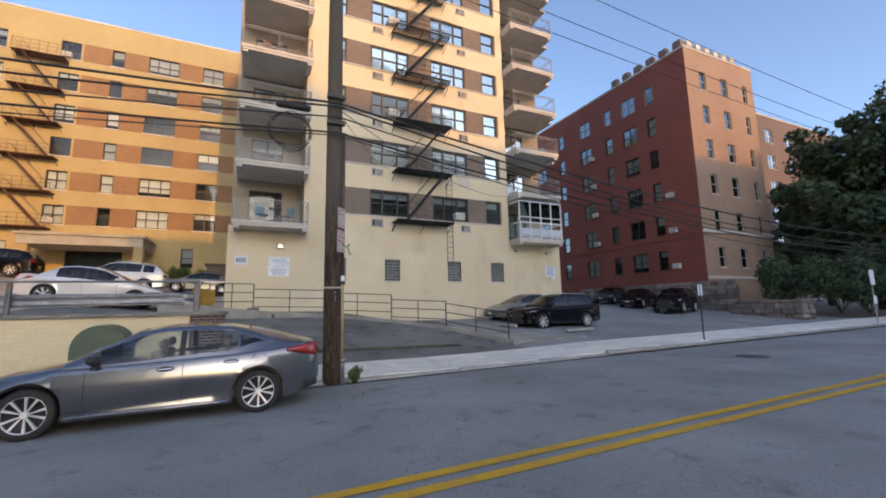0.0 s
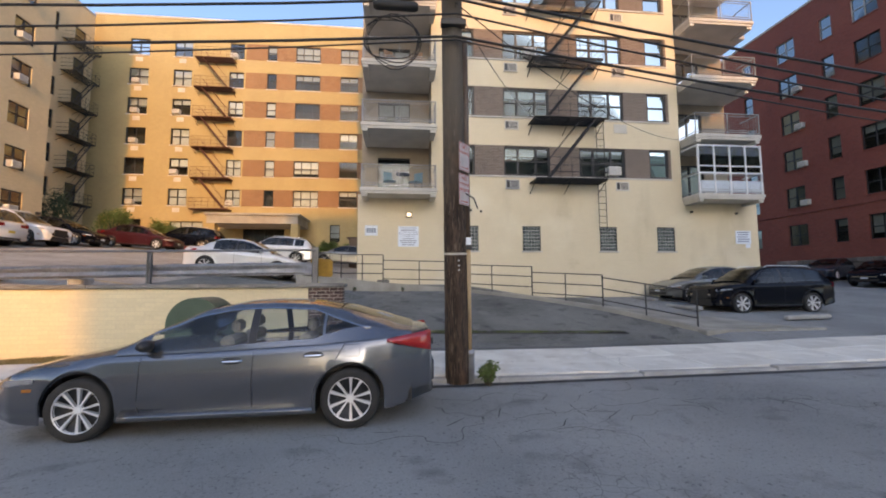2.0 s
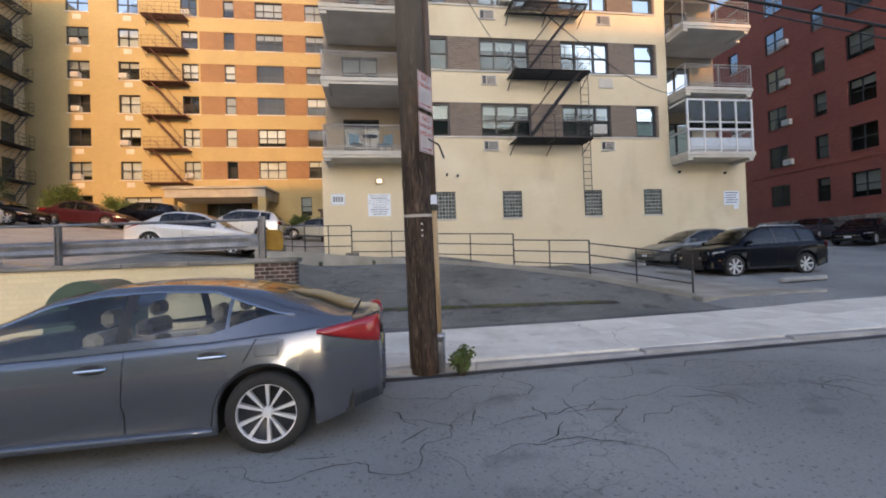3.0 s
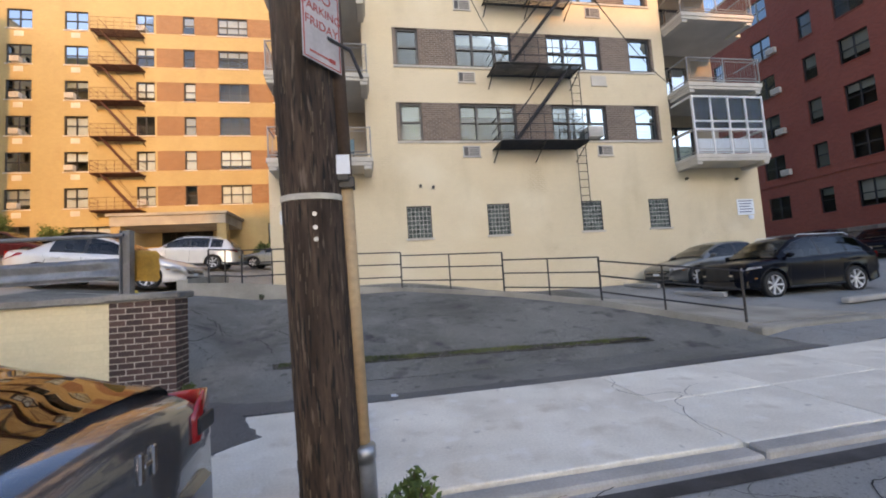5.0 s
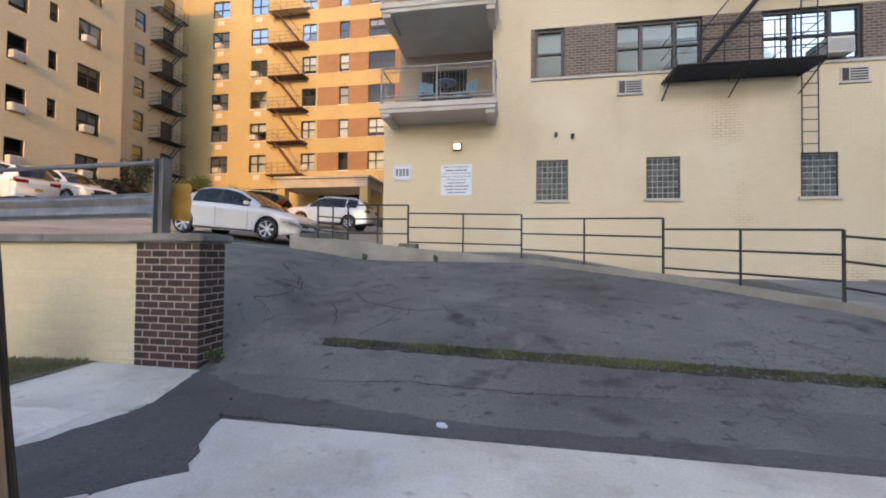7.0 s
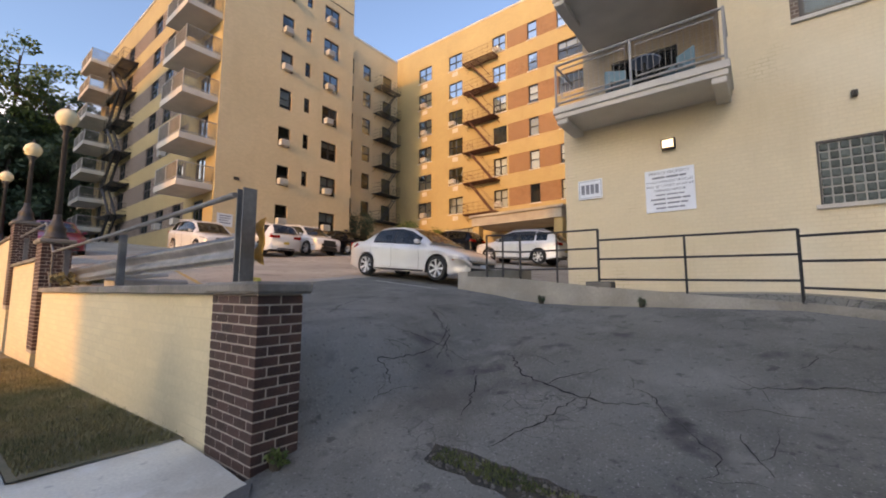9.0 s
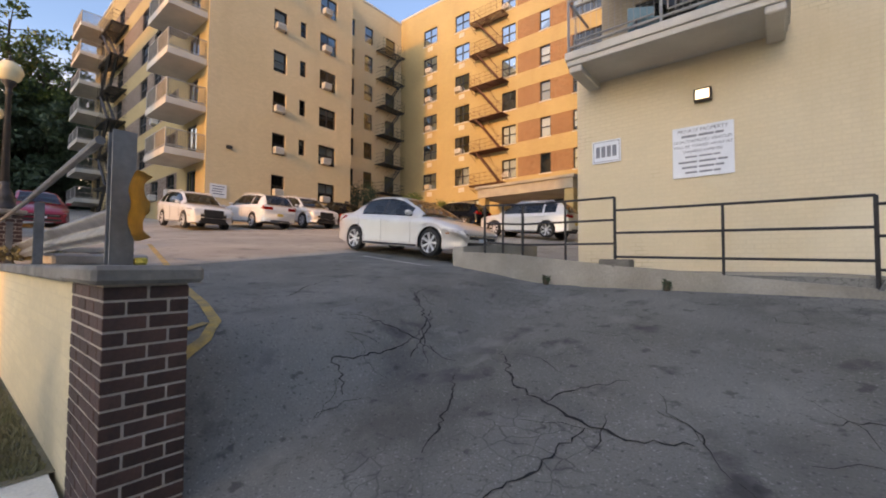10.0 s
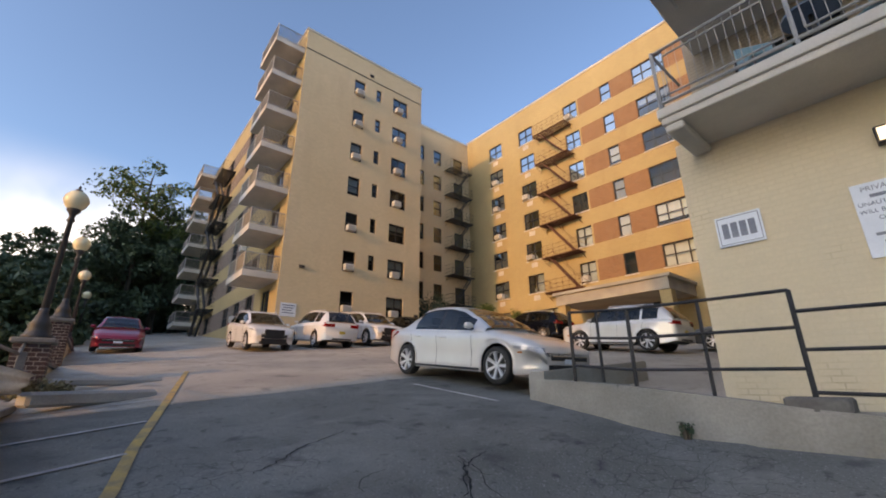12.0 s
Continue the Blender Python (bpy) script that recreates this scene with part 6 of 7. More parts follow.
def wheel_meshes(r, n_spokes, key):
    tyre = lathe(bmesh.new(), [(r * 0.70, -0.10), (r * 0.74, -0.105), (r * 0.93, -0.105), (r * 0.985, -0.085), (r, -0.04), (r, 0.04), (r * 0.985, 0.085), (r * 0.93, 0.105), (r * 0.74, 0.105), (r * 0.70, 0.10)], 36, "y")
    disc = lathe(bmesh.new(), [(0.0, -0.035), (r * 0.70, -0.035), (r * 0.705, -0.1), (r * 0.73, -0.102), (r * 0.73, 0.09), (0.0, 0.09)], 36, "y")
    rim = bmesh.new()
    for k in range(n_spokes):
        for s in ((-0.19, 0.19) if n_spokes < 7 else (0.0,)):
            a = k * math.tau / n_spokes
            a1 = a + s * 1.45
            p0 = Vector((r * 0.12 * math.cos(a + s), 0, r * 0.12 * math.sin(a + s)))
            p1 = Vector((r * 0.69 * math.cos(a1), 0, r * 0.69 * math.sin(a1)))
            d = (p1 - p0).normalized()
            side = Vector((-d.z, 0, d.x))
            w0, w1 = (r * 0.022, r * 0.046) if n_spokes < 7 else (r * 0.05, r * 0.085)
            q = [p0 - side * w0, p0 + side * w0, p1 + side * w1, p1 - side * w1]
            front = [rim.verts.new(v + Vector((0, -0.075 if i < 2 else -0.09, 0))) for i, v in enumerate(q)]
            back = [rim.verts.new(v + Vector((0, -0.045, 0))) for v in q]
            rim.faces.new(front)
            for i in range(4):
                j = (i + 1) % 4
                rim.faces.new((front[i], back[i], back[j], front[j]))
    lathe(rim, [(0.0, -0.085), (r * 0.1, -0.085), (r * 0.14, -0.07), (r * 0.14, -0.04)], 16, "y")
    ring = lathe(bmesh.new(), [(r * 0.69, -0.092), (r * 0.705, -0.104), (r * 0.735, -0.1), (r * 0.735, -0.08), (r * 0.69, -0.07)], 36, "y")
    for b in (rim,):
        bmesh.ops.recalc_face_normals(b, faces=b.faces)
    return [mesh_of("tyre", tyre, RUBBER, True), mesh_of("disc", disc, TRIM, True), mesh_of("spokes", rim, ALLOY), mesh_of("rim", ring, ALLOY, True)]


WHEELS = {}


def car(kind, mat, label, category, at, rz, tilt=0.0, spokes=5, hero=False):
    """Local axes: x to the front, y to its left side, z up from the ground. tilt: nose up, in degrees."""
    S = SHAPES[kind]
    if hero:
        # a little longer than the plain pattern
        k = 1.055
        S = dict(S, wb=S["wb"] * k, nose=S["nose"] * k, tail=S["tail"] * k, wind=S["wind"] * k, rear=S["rear"] * k, doors=tuple(v * k for v in S["doors"]),
                 top=[(v[0] * k, *v[1:]) for v in S["top"]], roof=[(v[0] * k, *v[1:]) for v in S["roof"]], side=[(p * k, q * k) for p, q in S["side"]])
    r, low, half = S["r"], S["low"], S["wb"] / 2
    c = new("car")
    c.matrix_basis = pose(*at, 0, 0, rz) @ pose(0, 0, 0, 0, -tilt, 0)
    tagged(c, label, category, "parked cars")
    n = 120 if hero else 72

    def z_low(x):
        z = low + 0.05 * ease(S["nose"] - 0.5, S["nose"], x) + (0.13 if hero else 0.10) * ease(S["tail"] + 0.62, S["tail"], x)
        for ax in (half, -half):
            d = abs(x - ax)
            if d < S["arch"]:
                z = max(z, r + math.sqrt(S["arch"] ** 2 - d * d))
        return z

    def section(x):
        top, sh, hw = lerp_rows(S["top"], x)
        zl = min(z_low(x), sh - 0.06)
        mid = max(zl + 0.02, 0.40 if hero else 0.42)
        zs = [zl, zl + 0.03, max(zl + 0.04, mid * 0.78), max(zl + 0.06, 0.56), max(zl + 0.08, sh - 0.16), sh - 0.05, sh, (sh + top) / 2 + 0.012, top]
        ys = [hw * 0.955, hw * 0.985, hw * 0.978, hw * 0.966, hw * 1.0, hw * 0.985, hw * 0.93, hw * 0.72, 0.0]
        if hero:
            # a crease rising to the rear over a hollowed lower door, a shoulder leaning in above it
            k = ease(1.15, 0.85, x) * ease(-1.0, -0.75, x)
            cr = 0.38 + 0.17 * ease(1.0, -0.95, x)
            zs = [zl, zl + 0.035, 0.285, cr - 0.09, cr, 0.66, 0.80, sh - 0.035, sh, (sh + top) / 2 + 0.012, top]
            ys = [0.955, 0.975 - 0.005 * k, 0.975 - 0.035 * k, 0.985 - 0.035 * k, 1.0, 0.997, 0.985, 0.955, 0.925, 0.70, 0.0]
            zs = [min(max(z, zl + 0.007 * i), sh - 0.006 * (8 - i)) if i < 8 else z for i, z in enumerate(zs)]
            ys = [y * hw for y in ys]
        return [(y, max(z, zl)) for y, z in zip(ys, zs)]
    # finer steps near the arches
    xs = sorted({S["nose"] + (S["tail"] - S["nose"]) * i / n for i in range(n + 1)} | {ax + S["arch"] * math.cos(a) for ax in (half, -half) for a in [k * math.pi / 20 for k in range(21)]}, reverse=True)
    bm = bmesh.new()
    rows = []
    for x in xs:
        s = section(x)
        rows.append([bm.verts.new((x, y, z)) for y, z in s] + [bm.verts.new((x, -y, z)) for y, z in s[-2::-1]])
    for a, b in zip(rows, rows[1:]):
        for k in range(len(a) - 1):
            bm.faces.new((a[k], a[k + 1], b[k + 1], b[k]))
    bm.faces.new(rows[0])
    bm.faces.new(rows[-1][::-1])
    bmesh.ops.remove_doubles(bm, verts=bm.verts, dist=1e-4)
    bmesh.ops.recalc_face_normals(bm, faces=bm.faces)
    body = part("body", bm, mat, c, smooth=True)
    # inner lip of the body: wheel wells and floor
    w = S["w"]
    fl = [(S["tail"] + 0.25, -half - S["arch"], -w * 0.86, w * 0.86, low + 0.06, 0.7), (-half + S["arch"], half - S["arch"], -w * 0.93, w * 0.93, low + 0.005, 0.7), (half + S["arch"], S["nose"] - 0.2, -w * 0.80, w * 0.80, low + 0.05, 0.55), (-half - S["arch"], -half + S["arch"], -w * 0.62, w * 0.62, low + 0.05, 0.75), (half - S["arch"], half + S["arch"], -w * 0.62, w * 0.62, low + 0.05, 0.72)]
    part("underbody", boxes(*fl), TRIM, c)

    def side_y(x, z):
        s = section(x)
        for (ya, za), (yb, zb) in zip(s, s[1:]):
            if za <= z <= zb and zb > za:
                return ya + (yb - ya) * (z - za) / (zb - za)
        return s[4][0]
    # greenhouse
    R = S["roof"]
    gx = sorted({R[0][0] + (R[-1][0] - R[0][0]) * i / 40 for i in range(41)} | {v for p in S["side"] for v in p} | {S["wind"], S["rear"]}, reverse=True)
    cab, wnd, rearg, pil = bmesh.new(), bmesh.new(), bmesh.new(), {1: bmesh.new(), -1: bmesh.new()}
    sides = {}
    pts = []
    for x in gx:
        zr, hw = lerp_rows(R, x)
        top, sh, bw = lerp_rows(S["top"], x)
        zb = min(sh - 0.01, zr)
        pts.append((x, zr, hw, zb, bw * 0.945))

    def side_pt(p, v, sgn):
        x, zr, hw, zb, bw = p
        bulge = 0.03 * math.sin(v * math.pi)
        return (x, sgn * (bw + (hw - bw) * v + bulge), zb + (zr - zb) * v)
    def cut_at(x):
        if hero and x < -1.0:
            return min(0.50, 0.14 + 0.36 * (-1.0 - x) / 0.5)
        return 0.06 + (0.08 * ease(0.7, -1.0, x) if hero else 0)
    def top_at(x):
        return max(0.52, 0.88 - 0.34 * (-1.0 - x) / 0.5) if hero and x < -1.0 else 0.88
    for a, b in zip(pts, pts[1:]):
        xm = (a[0] + b[0]) / 2
        tgt = wnd if xm > S["wind"] else rearg if xm < S["rear"] else cab
        inset = 0.90 if tgt is not cab else 1.0
        cols = [-1.0, -0.9, -0.45, 0.0, 0.45, 0.9, 1.0]
        for u, v in zip(cols, cols[1:]):
            t2 = cab if abs(u + v) > 1.8 else tgt

            def rp(p, q):
                return (p[0] + (0.05 * (1 - q * q) if tgt is wnd else -0.03 * (1 - q * q) if tgt is rearg else 0), p[2] * q, p[1] + 0.035 * (1 - q * q))
            t2.faces.new([t2.verts.new(q) for q in (rp(a, u), rp(a, v), rp(b, v), rp(b, u))])
        win = next((k for k, (p, q) in enumerate(S["side"]) if q <= xm <= p), None)
        for sgn in (1, -1):
            va_, vb_ = [[0.0, cut_at(p[0]), top_at(p[0]), 1.0] for p in (a, b)]
            between = any(q2 <= xm <= p1 for (_, p1), (q2, _) in zip(S["side"][:1], S["side"][1:]))
            for i in range(3):
                tg = pil[sgn] if between and i == 1 else cab
                if win is not None and i == 1:
                    tg = sides.setdefault((win, sgn), bmesh.new())
                k = 3 if i == 1 else 1
                for q in range(k):
                    a0, a1, b0, b1 = [w_[i] + (w_[i + 1] - w_[i]) * (q + e) / k for w_ in (va_, vb_) for e in (0, 1)]
                    tg.faces.new([tg.verts.new(side_pt(p, v, sgn)) for p, v in ((a, a0), (b, b0), (b, b1), (a, a1))])
    for g in (cab, wnd, rearg, *pil.values(), *sides.values()):
        bmesh.ops.remove_doubles(g, verts=g.verts, dist=1e-4)
        bmesh.ops.recalc_face_normals(g, faces=g.faces)
    part("roof", cab, mat, c, smooth=True)
    for g in pil.values():
        part("door_pillar", g, TRIM, c, smooth=True)
    for nm, g in (("windshield", wnd), ("rear_window", rearg)):
        part(nm, g, CARGLASS if hero and nm == "windshield" else TINTED, c, smooth=True).visible_shadow = False
    for g in sides.values():
        part("side_window", g, CARGLASS if hero else TINTED, c, smooth=True).visible_shadow = False
    # cabin: seats and dash
    for sx, sy in ((0.05, 0.37), (0.05, -0.37), (-0.85, 0.37), (-0.85, -0.37)):
        zt = S["roof"][4][1] - 0.22
        part("seat", boxes((sx - 0.10, sx + 0.06, sy - 0.24, sy + 0.24, 0.5, zt - 0.16), (sx - 0.12, sx - 0.02, sy - 0.13, sy + 0.13, zt - 0.13, zt + 0.02), bev=0.04), CABIN, c)
    part("dashboard", boxes((0.6, 1.0, -0.68, 0.68, 0.75, S["top"][4][1] - 0.05), bev=0.05), TRIM, c)
    # wheels
    wk = (kind, spokes)
    if wk not in WHEELS:
        WHEELS[wk] = wheel_meshes(r, spokes, wk)
    ty, di, sp, ri = WHEELS[wk]
    for ax in (half, -half):
        for sgn in (1, -1):
            tw = S["w"] - 0.125
            wh = part("wheel", ty, None, c, m=pose(ax, sgn * tw, r, 0, 0, 180 if sgn > 0 else 0))
            part("disc", di, None, wh)
            part("spokes", sp, None, wh)
            part("rim", ri, None, wh)
    # door seams, handles, mirrors, sills, window trim
    for sgn in (1, -1):
        for k, dx in enumerate(S["doors"]):
            line = []
            for q in range(9):
                z = low + 0.08 + (lerp_rows(S["top"], dx)[1] - 0.02 - low - 0.08) * q / 8
                xx = dx - (0.10 * math.sin(q / 8 * 1.4) if k == 2 else 0.02 * q / 8)
                if k == 2:
                    xx = dx - 0.28 * (q / 8) ** 1.5 + 0.28 - 0.1
                    if abs(xx + half) < S["arch"] + 0.03 and z < r + S["arch"] + 0.02:
                        xx = -half + math.sqrt(max(0, (S["arch"] + 0.03) ** 2 - min(z - r, S["arch"]) ** 2)) if z > r else -half + S["arch"] + 0.04
                line.append((xx, sgn * (side_y(xx, z) + 0.0015), z))
            part("door_seam", tube(bmesh.new(), line, 0.0045, 4), TRIM, c)
        for hx in (S["doors"][1] + 0.12, S["doors"][2] + 0.16):
            zh = lerp_rows(S["top"], hx)[1] - 0.13
            y = side_y(hx, zh)
            if hero:
                # a thin black oval for the shade in the hollow behind the handle
                rec = lathe(bmesh.new(), [(0.0, -0.006), (0.06, -0.005), (0.085, 0.0), (0.06, 0.005), (0.0, 0.006)], 16, "y")
                part("handle_recess", rec, TRIM, c, m=pose(hx + 0.085, sgn * y, zh) @ Matrix.Diagonal((1.35, 1, 0.5, 1)))
            part("door_handle", tube(bmesh.new(), [(hx - 0.02, sgn * (y + 0.0), zh), (hx, sgn * (y + 0.03), zh + 0.004), (hx + 0.17, sgn * (y + 0.03), zh), (hx + 0.19, sgn * y, zh - 0.004)], 0.017 if not hero else 0.014, 8), CHROME if hero else mat, c)
        mx = S["roof"][1][0] + 0.08
        zm = lerp_rows(S["top"], mx)[1] + 0.09
        mir = lathe(bmesh.new(), [(0.0, -0.07), (0.05, -0.06), (0.085, 0.0), (0.075, 0.06), (0.0, 0.08)], 12)
        part("mirror", mir, TRIM if hero else mat, c, m=pose(mx, sgn * (w * 0.98 + 0.06), zm, 90, 0, 0) @ Matrix.Diagonal((0.9, 0.75, 1.3, 1)), smooth=True)
        part("mirror_arm", bars([(mx, sgn * (w * 0.90), zm - 0.06), (mx, sgn * (w + 0.02), zm - 0.02)], r=0.02), TRIM, c)
        sill = [(half - S["arch"] - 0.03 - (2 * half - 2 * S["arch"] - 0.06) * q / 12, 0, 0) for q in range(13)]
        part("sill_strip", tube(bmesh.new(), [(x, sgn * (side_y(x, low + 0.04) + 0.004), low + 0.045) for x, _, _ in sill], 0.03 if hero else 0.02, 8), mat if hero else TRIM, c, smooth=hero)
        tr = []
        for p in pts:
            if S["side"][-1][1] - 0.12 <= p[0] <= S["side"][0][0] + 0.05:
                tr.append(side_pt(p, top_at(p[0]) + 0.005, sgn))
        part("window_trim", tube(bmesh.new(), [(x, y + sgn * 0.004, z) for x, y, z in tr], 0.008, 4), CHROME if hero else TRIM, c)
        # lights
        nz = S["top"]
        zf = lerp_rows(nz, S["nose"] - 0.25)[1] - 0.07
        hl = bmesh.new()
        hp = []
        for q in range(7):
            x = S["nose"] - 0.02 - 0.50 * q / 6
            x = min(x, S["nose"] - 0.015)
            hp.append((x, zf - 0.04 + 0.02 * q / 6 * 2, 0.075 - 0.035 * q / 6))
        lo = [hl.verts.new((x, sgn * (side_y(x, z - h / 2) + 0.006), z - h / 2)) for x, z, h in hp]
        hi = [hl.verts.new((x, sgn * (side_y(x, z + h / 2) + 0.006), z + h / 2)) for x, z, h in hp]
        for q in range(6):
            hl.faces.new((lo[q], lo[q + 1], hi[q + 1], hi[q]))
        bmesh.ops.solidify(hl, geom=hl.faces[:], thickness=0.008)
        part("headlight", hl, CLEARLENS, c)
        tl = bmesh.new()
        xt = S["tail"]
        zt = lerp_rows(nz, xt + 0.15)[1] - 0.10
        tp = [(xt + 0.05 + 0.50 * q / 6, zt - 0.01 + 0.008 * q, 0.25 - 0.036 * q) for q in range(7)]
        if kind == "suv":
            tp = [(xt + 0.03 + 0.2 * q / 6, zt + 0.02, 0.22 - 0.012 * q) for q in range(7)]
        lo = [tl.verts.new((x, sgn * (side_y(x, z - h / 2) + 0.008), z - h / 2)) for x, z, h in tp]
        hi = [tl.verts.new((x, sgn * (side_y(x, z + h / 2) + 0.008), min(z + h / 2, lerp_rows(nz, x)[0] - 0.01))) for x, z, h in tp]
        for q in range(6):
            tl.faces.new((lo[q], lo[q + 1], hi[q + 1], hi[q]))
        back_lo, back_hi = tl.verts.new((xt - 0.008, sgn * 0.38, zt - 0.08)), tl.verts.new((xt - 0.008 + 0.02, sgn * 0.38, zt + 0.06))
        tl.faces.new((lo[0], hi[0], back_hi, back_lo))
        if hero:
            tl.free()
            tl = bmesh.new()
            rows_l = []
            for q in range(9):
                f = q / 8
                x = S["tail"] + 0.01 + 0.52 * f
                yy = lerp_rows(nz, x)[2] + 0.012
                za, zc = 0.82 + 0.145 * f, 1.065 - 0.075 * f
                rows_l.append([tl.verts.new((x, sgn * (yy - 0.028 * g * g), za + (zc - za) * g)) for g in (0, 0.35, 0.7, 1)])
            rear = [tl.verts.new((S["tail"] - 0.012, sgn * 0.40, 0.86 + 0.13 * g)) for g in (0, 0.35, 0.7, 1)]
            rows_l.insert(0, rear)
            for ra, rb in zip(rows_l, rows_l[1:]):
                for g in range(3):
                    tl.faces.new((ra[g], ra[g + 1], rb[g + 1], rb[g]))
            bmesh.ops.recalc_face_normals(tl, faces=tl.faces)
        bmesh.ops.solidify(tl, geom=tl.faces[:], thickness=0.02 if hero else 0.012)
        part("tail_light", tl, REDLENS, c, smooth=hero)
        part("side_marker", boxes((half + S["arch"] + 0.05, half + S["arch"] + 0.17, *sorted((sgn * (side_y(half + S["arch"] + 0.1, 0.56) - 0.01), sgn * (side_y(half + S["arch"] + 0.1, 0.56) + 0.004))), 0.54, 0.575), bev=0.003), AMBER, c)
    # grille, plates, bumper trim
    N, T = S["nose"], S["tail"]
    part("grille", boxes((N - 0.02, N + 0.008, -0.52, 0.52, 0.44 + (0.1 if kind == "suv" else 0), 0.52 + (0.16 if kind == "suv" else 0)), (N - 0.02, N + 0.006, -0.58, 0.58, 0.27, 0.37), bev=0.004), TRIM, c)
    part("grille_bar", boxes((N - 0.01, N + 0.014, -0.5, 0.5, 0.505 + (0.13 if kind == "suv" else 0), 0.525 + (0.15 if kind == "suv" else 0))), CHROME, c)
    part("licence_plate", boxes((N, N + 0.012, -0.15, 0.15, 0.39, 0.47)), SIGNWHITE, c)
    part("licence_plate", boxes((T - 0.014, T, -0.15, 0.15, 0.62, 0.74)), surf_plate, c)
    part("bumper_trim", boxes((T - 0.006, T + 0.08, -0.48, 0.48, z_low(T) + 0.01, z_low(T) + 0.09), bev=0.01), TRIM, c)
    if hero:
        bp = bmesh.new()
        box(bp, T - 0.035, T + 0.16, -0.55, 0.55, 0.42, 0.70, bev=0.03)
        part("bumper", bp, mat, c)
        part("diffuser", boxes((T - 0.02, T + 0.1, -0.52, 0.52, 0.32, 0.41), bev=0.02), TRIM, c, "black lower bumper")
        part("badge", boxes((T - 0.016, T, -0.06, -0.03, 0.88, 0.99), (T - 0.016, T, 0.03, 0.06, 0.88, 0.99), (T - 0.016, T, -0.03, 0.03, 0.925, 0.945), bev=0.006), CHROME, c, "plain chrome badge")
        for sgn in (1, -1):
            part("lens_insert", boxes((T - 0.02, T - 0.004, *sorted((sgn * 0.44, sgn * 0.62)), 0.88, 0.96), bev=0.006), TRIM, c, "dark inner lens")
            fx, fz = -half - 0.02, 0.88
            part("fuel_flap_seam", bars([(fx - 0.09, sgn * (side_y(fx - 0.09, fz - 0.07) + 0.001), fz - 0.07), (fx + 0.09, sgn * (side_y(fx + 0.09, fz - 0.07) + 0.001), fz - 0.07), (fx + 0.09, sgn * (side_y(fx + 0.09, fz + 0.06) + 0.001), fz + 0.06), (fx - 0.09, sgn * (side_y(fx - 0.09, fz + 0.06) + 0.001), fz + 0.06), (fx - 0.09, sgn * (side_y(fx - 0.09, fz - 0.07) + 0.001), fz - 0.07)], r=0.003, sides=4), TRIM, c)
    if kind == "suv":
        part("mesh_grille", boxes((N - 0.03, N + 0.016, -0.40, 0.40, 0.50, 0.86), (N - 0.03, N + 0.016, -0.52, 0.52, 0.30, 0.50), bev=0.02), TRIM, c, "large black grille")
        for sgn in (1, -1):
            part("roof_rail", tube(bmesh.new(), [(0.2, sgn * 0.6, 1.63), (0.1, sgn * 0.6, 1.69), (-1.5, sgn * 0.59, 1.68), (-1.65, sgn * 0.59, 1.61)], 0.015, 6), ALLOY, c)
    return c


surf_plate = surf("plate_yellow", (0.5, 0.36, 0.06), (0.55, 0.4, 0.1), 4.0, 0.5, 0.0)
P_GREY = paint("grey_metallic_paint", (0.135, 0.150, 0.172), 0.7, 0.22, 1.0)
P_SILV = paint("silver_paint", (0.66, 0.65, 0.63), 0.3, 0.32)
P_WHITE = paint("white_paint", (0.72, 0.72, 0.71), 0.0, 0.3)
P_BLACK = paint("black_blue_paint", (0.003, 0.004, 0.008), 0.0, 0.2, 0.1)
P_DARKG = paint("dark_grey_paint", (0.17, 0.18, 0.175), 0.5, 0.3)
P_RED = paint("red_paint", (0.30, 0.016, 0.04), 0.3, 0.3)
P_MAROON = paint("maroon_paint", (0.055, 0.010, 0.013), 0.2, 0.35, 0.3)
P_BLUE = paint("dark_blue_paint", (0.03, 0.045, 0.07), 0.4, 0.3)

car("fastback", P_GREY, "dark grey metallic fastback sedan parked at the kerb", "car", (-1.10, 8.60, road_z(-1.1, 8.6)), 180, -0.6, 5, True)
car("sedan", P_SILV, "silver white compact sedan parked by the ramp kerb", "car", (-5.35, 20.35, yard_z(-5.35, 20.2) + 0.02), 0, -4.5, 7)
car("suv", P_SILV, "silver white SUV parked before the entrance canopy", "car", (-7.1, 30.2, ramp_z(-7.1, 30.2)), 180, 4.0, 7)
car("suv", P_BLACK, "black SUV parked beside the tower ramp", "car", (14.1, 16.95, 0.585), 180, 0.0, 7)
car("sedan", P_DARKG, "dark grey sedan parked behind the black SUV", "car", (14.15, 19.55, 0.9), 180, 0.0, 7)
car("suv", P_WHITE, "white SUV with a dark grille parked against the wing", "car", (-18.8, 19.75, ramp_z(-18.8, 19.8)), 0, -5.5, 7)
car("suv", P_WHITE, "white SUV parked tail out against the wing", "car", (-18.6, 22.6, ramp_z(-18.6, 22.6)), 180, 5.5, 7)
car("suv", P_WHITE, "white SUV with a dark grille parked against the wing", "car", (-18.5, 25.2, ramp_z(-18.5, 25.2)), 0, -5.5, 7)
car("sedan", P_BLACK, "black sedan parked against the wing", "car", (-18.4, 28.0, ramp_z(-18.4, 28.0)), 0, -5.5, 7)
car("sedan", P_RED, "red sedan facing down the sloping yard", "car", (-22.2, 14.9, ramp_z(-22.2, 14.9)), -2, -5.8, 7)
car("sedan", P_MAROON, "dark red sedan parked along the rear of the yard", "car", (-15.6, 30.6, ramp_z(-15.6, 30.6)), 0, -4.0, 7)
car("sedan", P_DARKG, "dark sedan parked beside the white SUV", "car", (-3.2, 33.0, ramp_z(-4, 33.0)), 180, 4.0, 7)
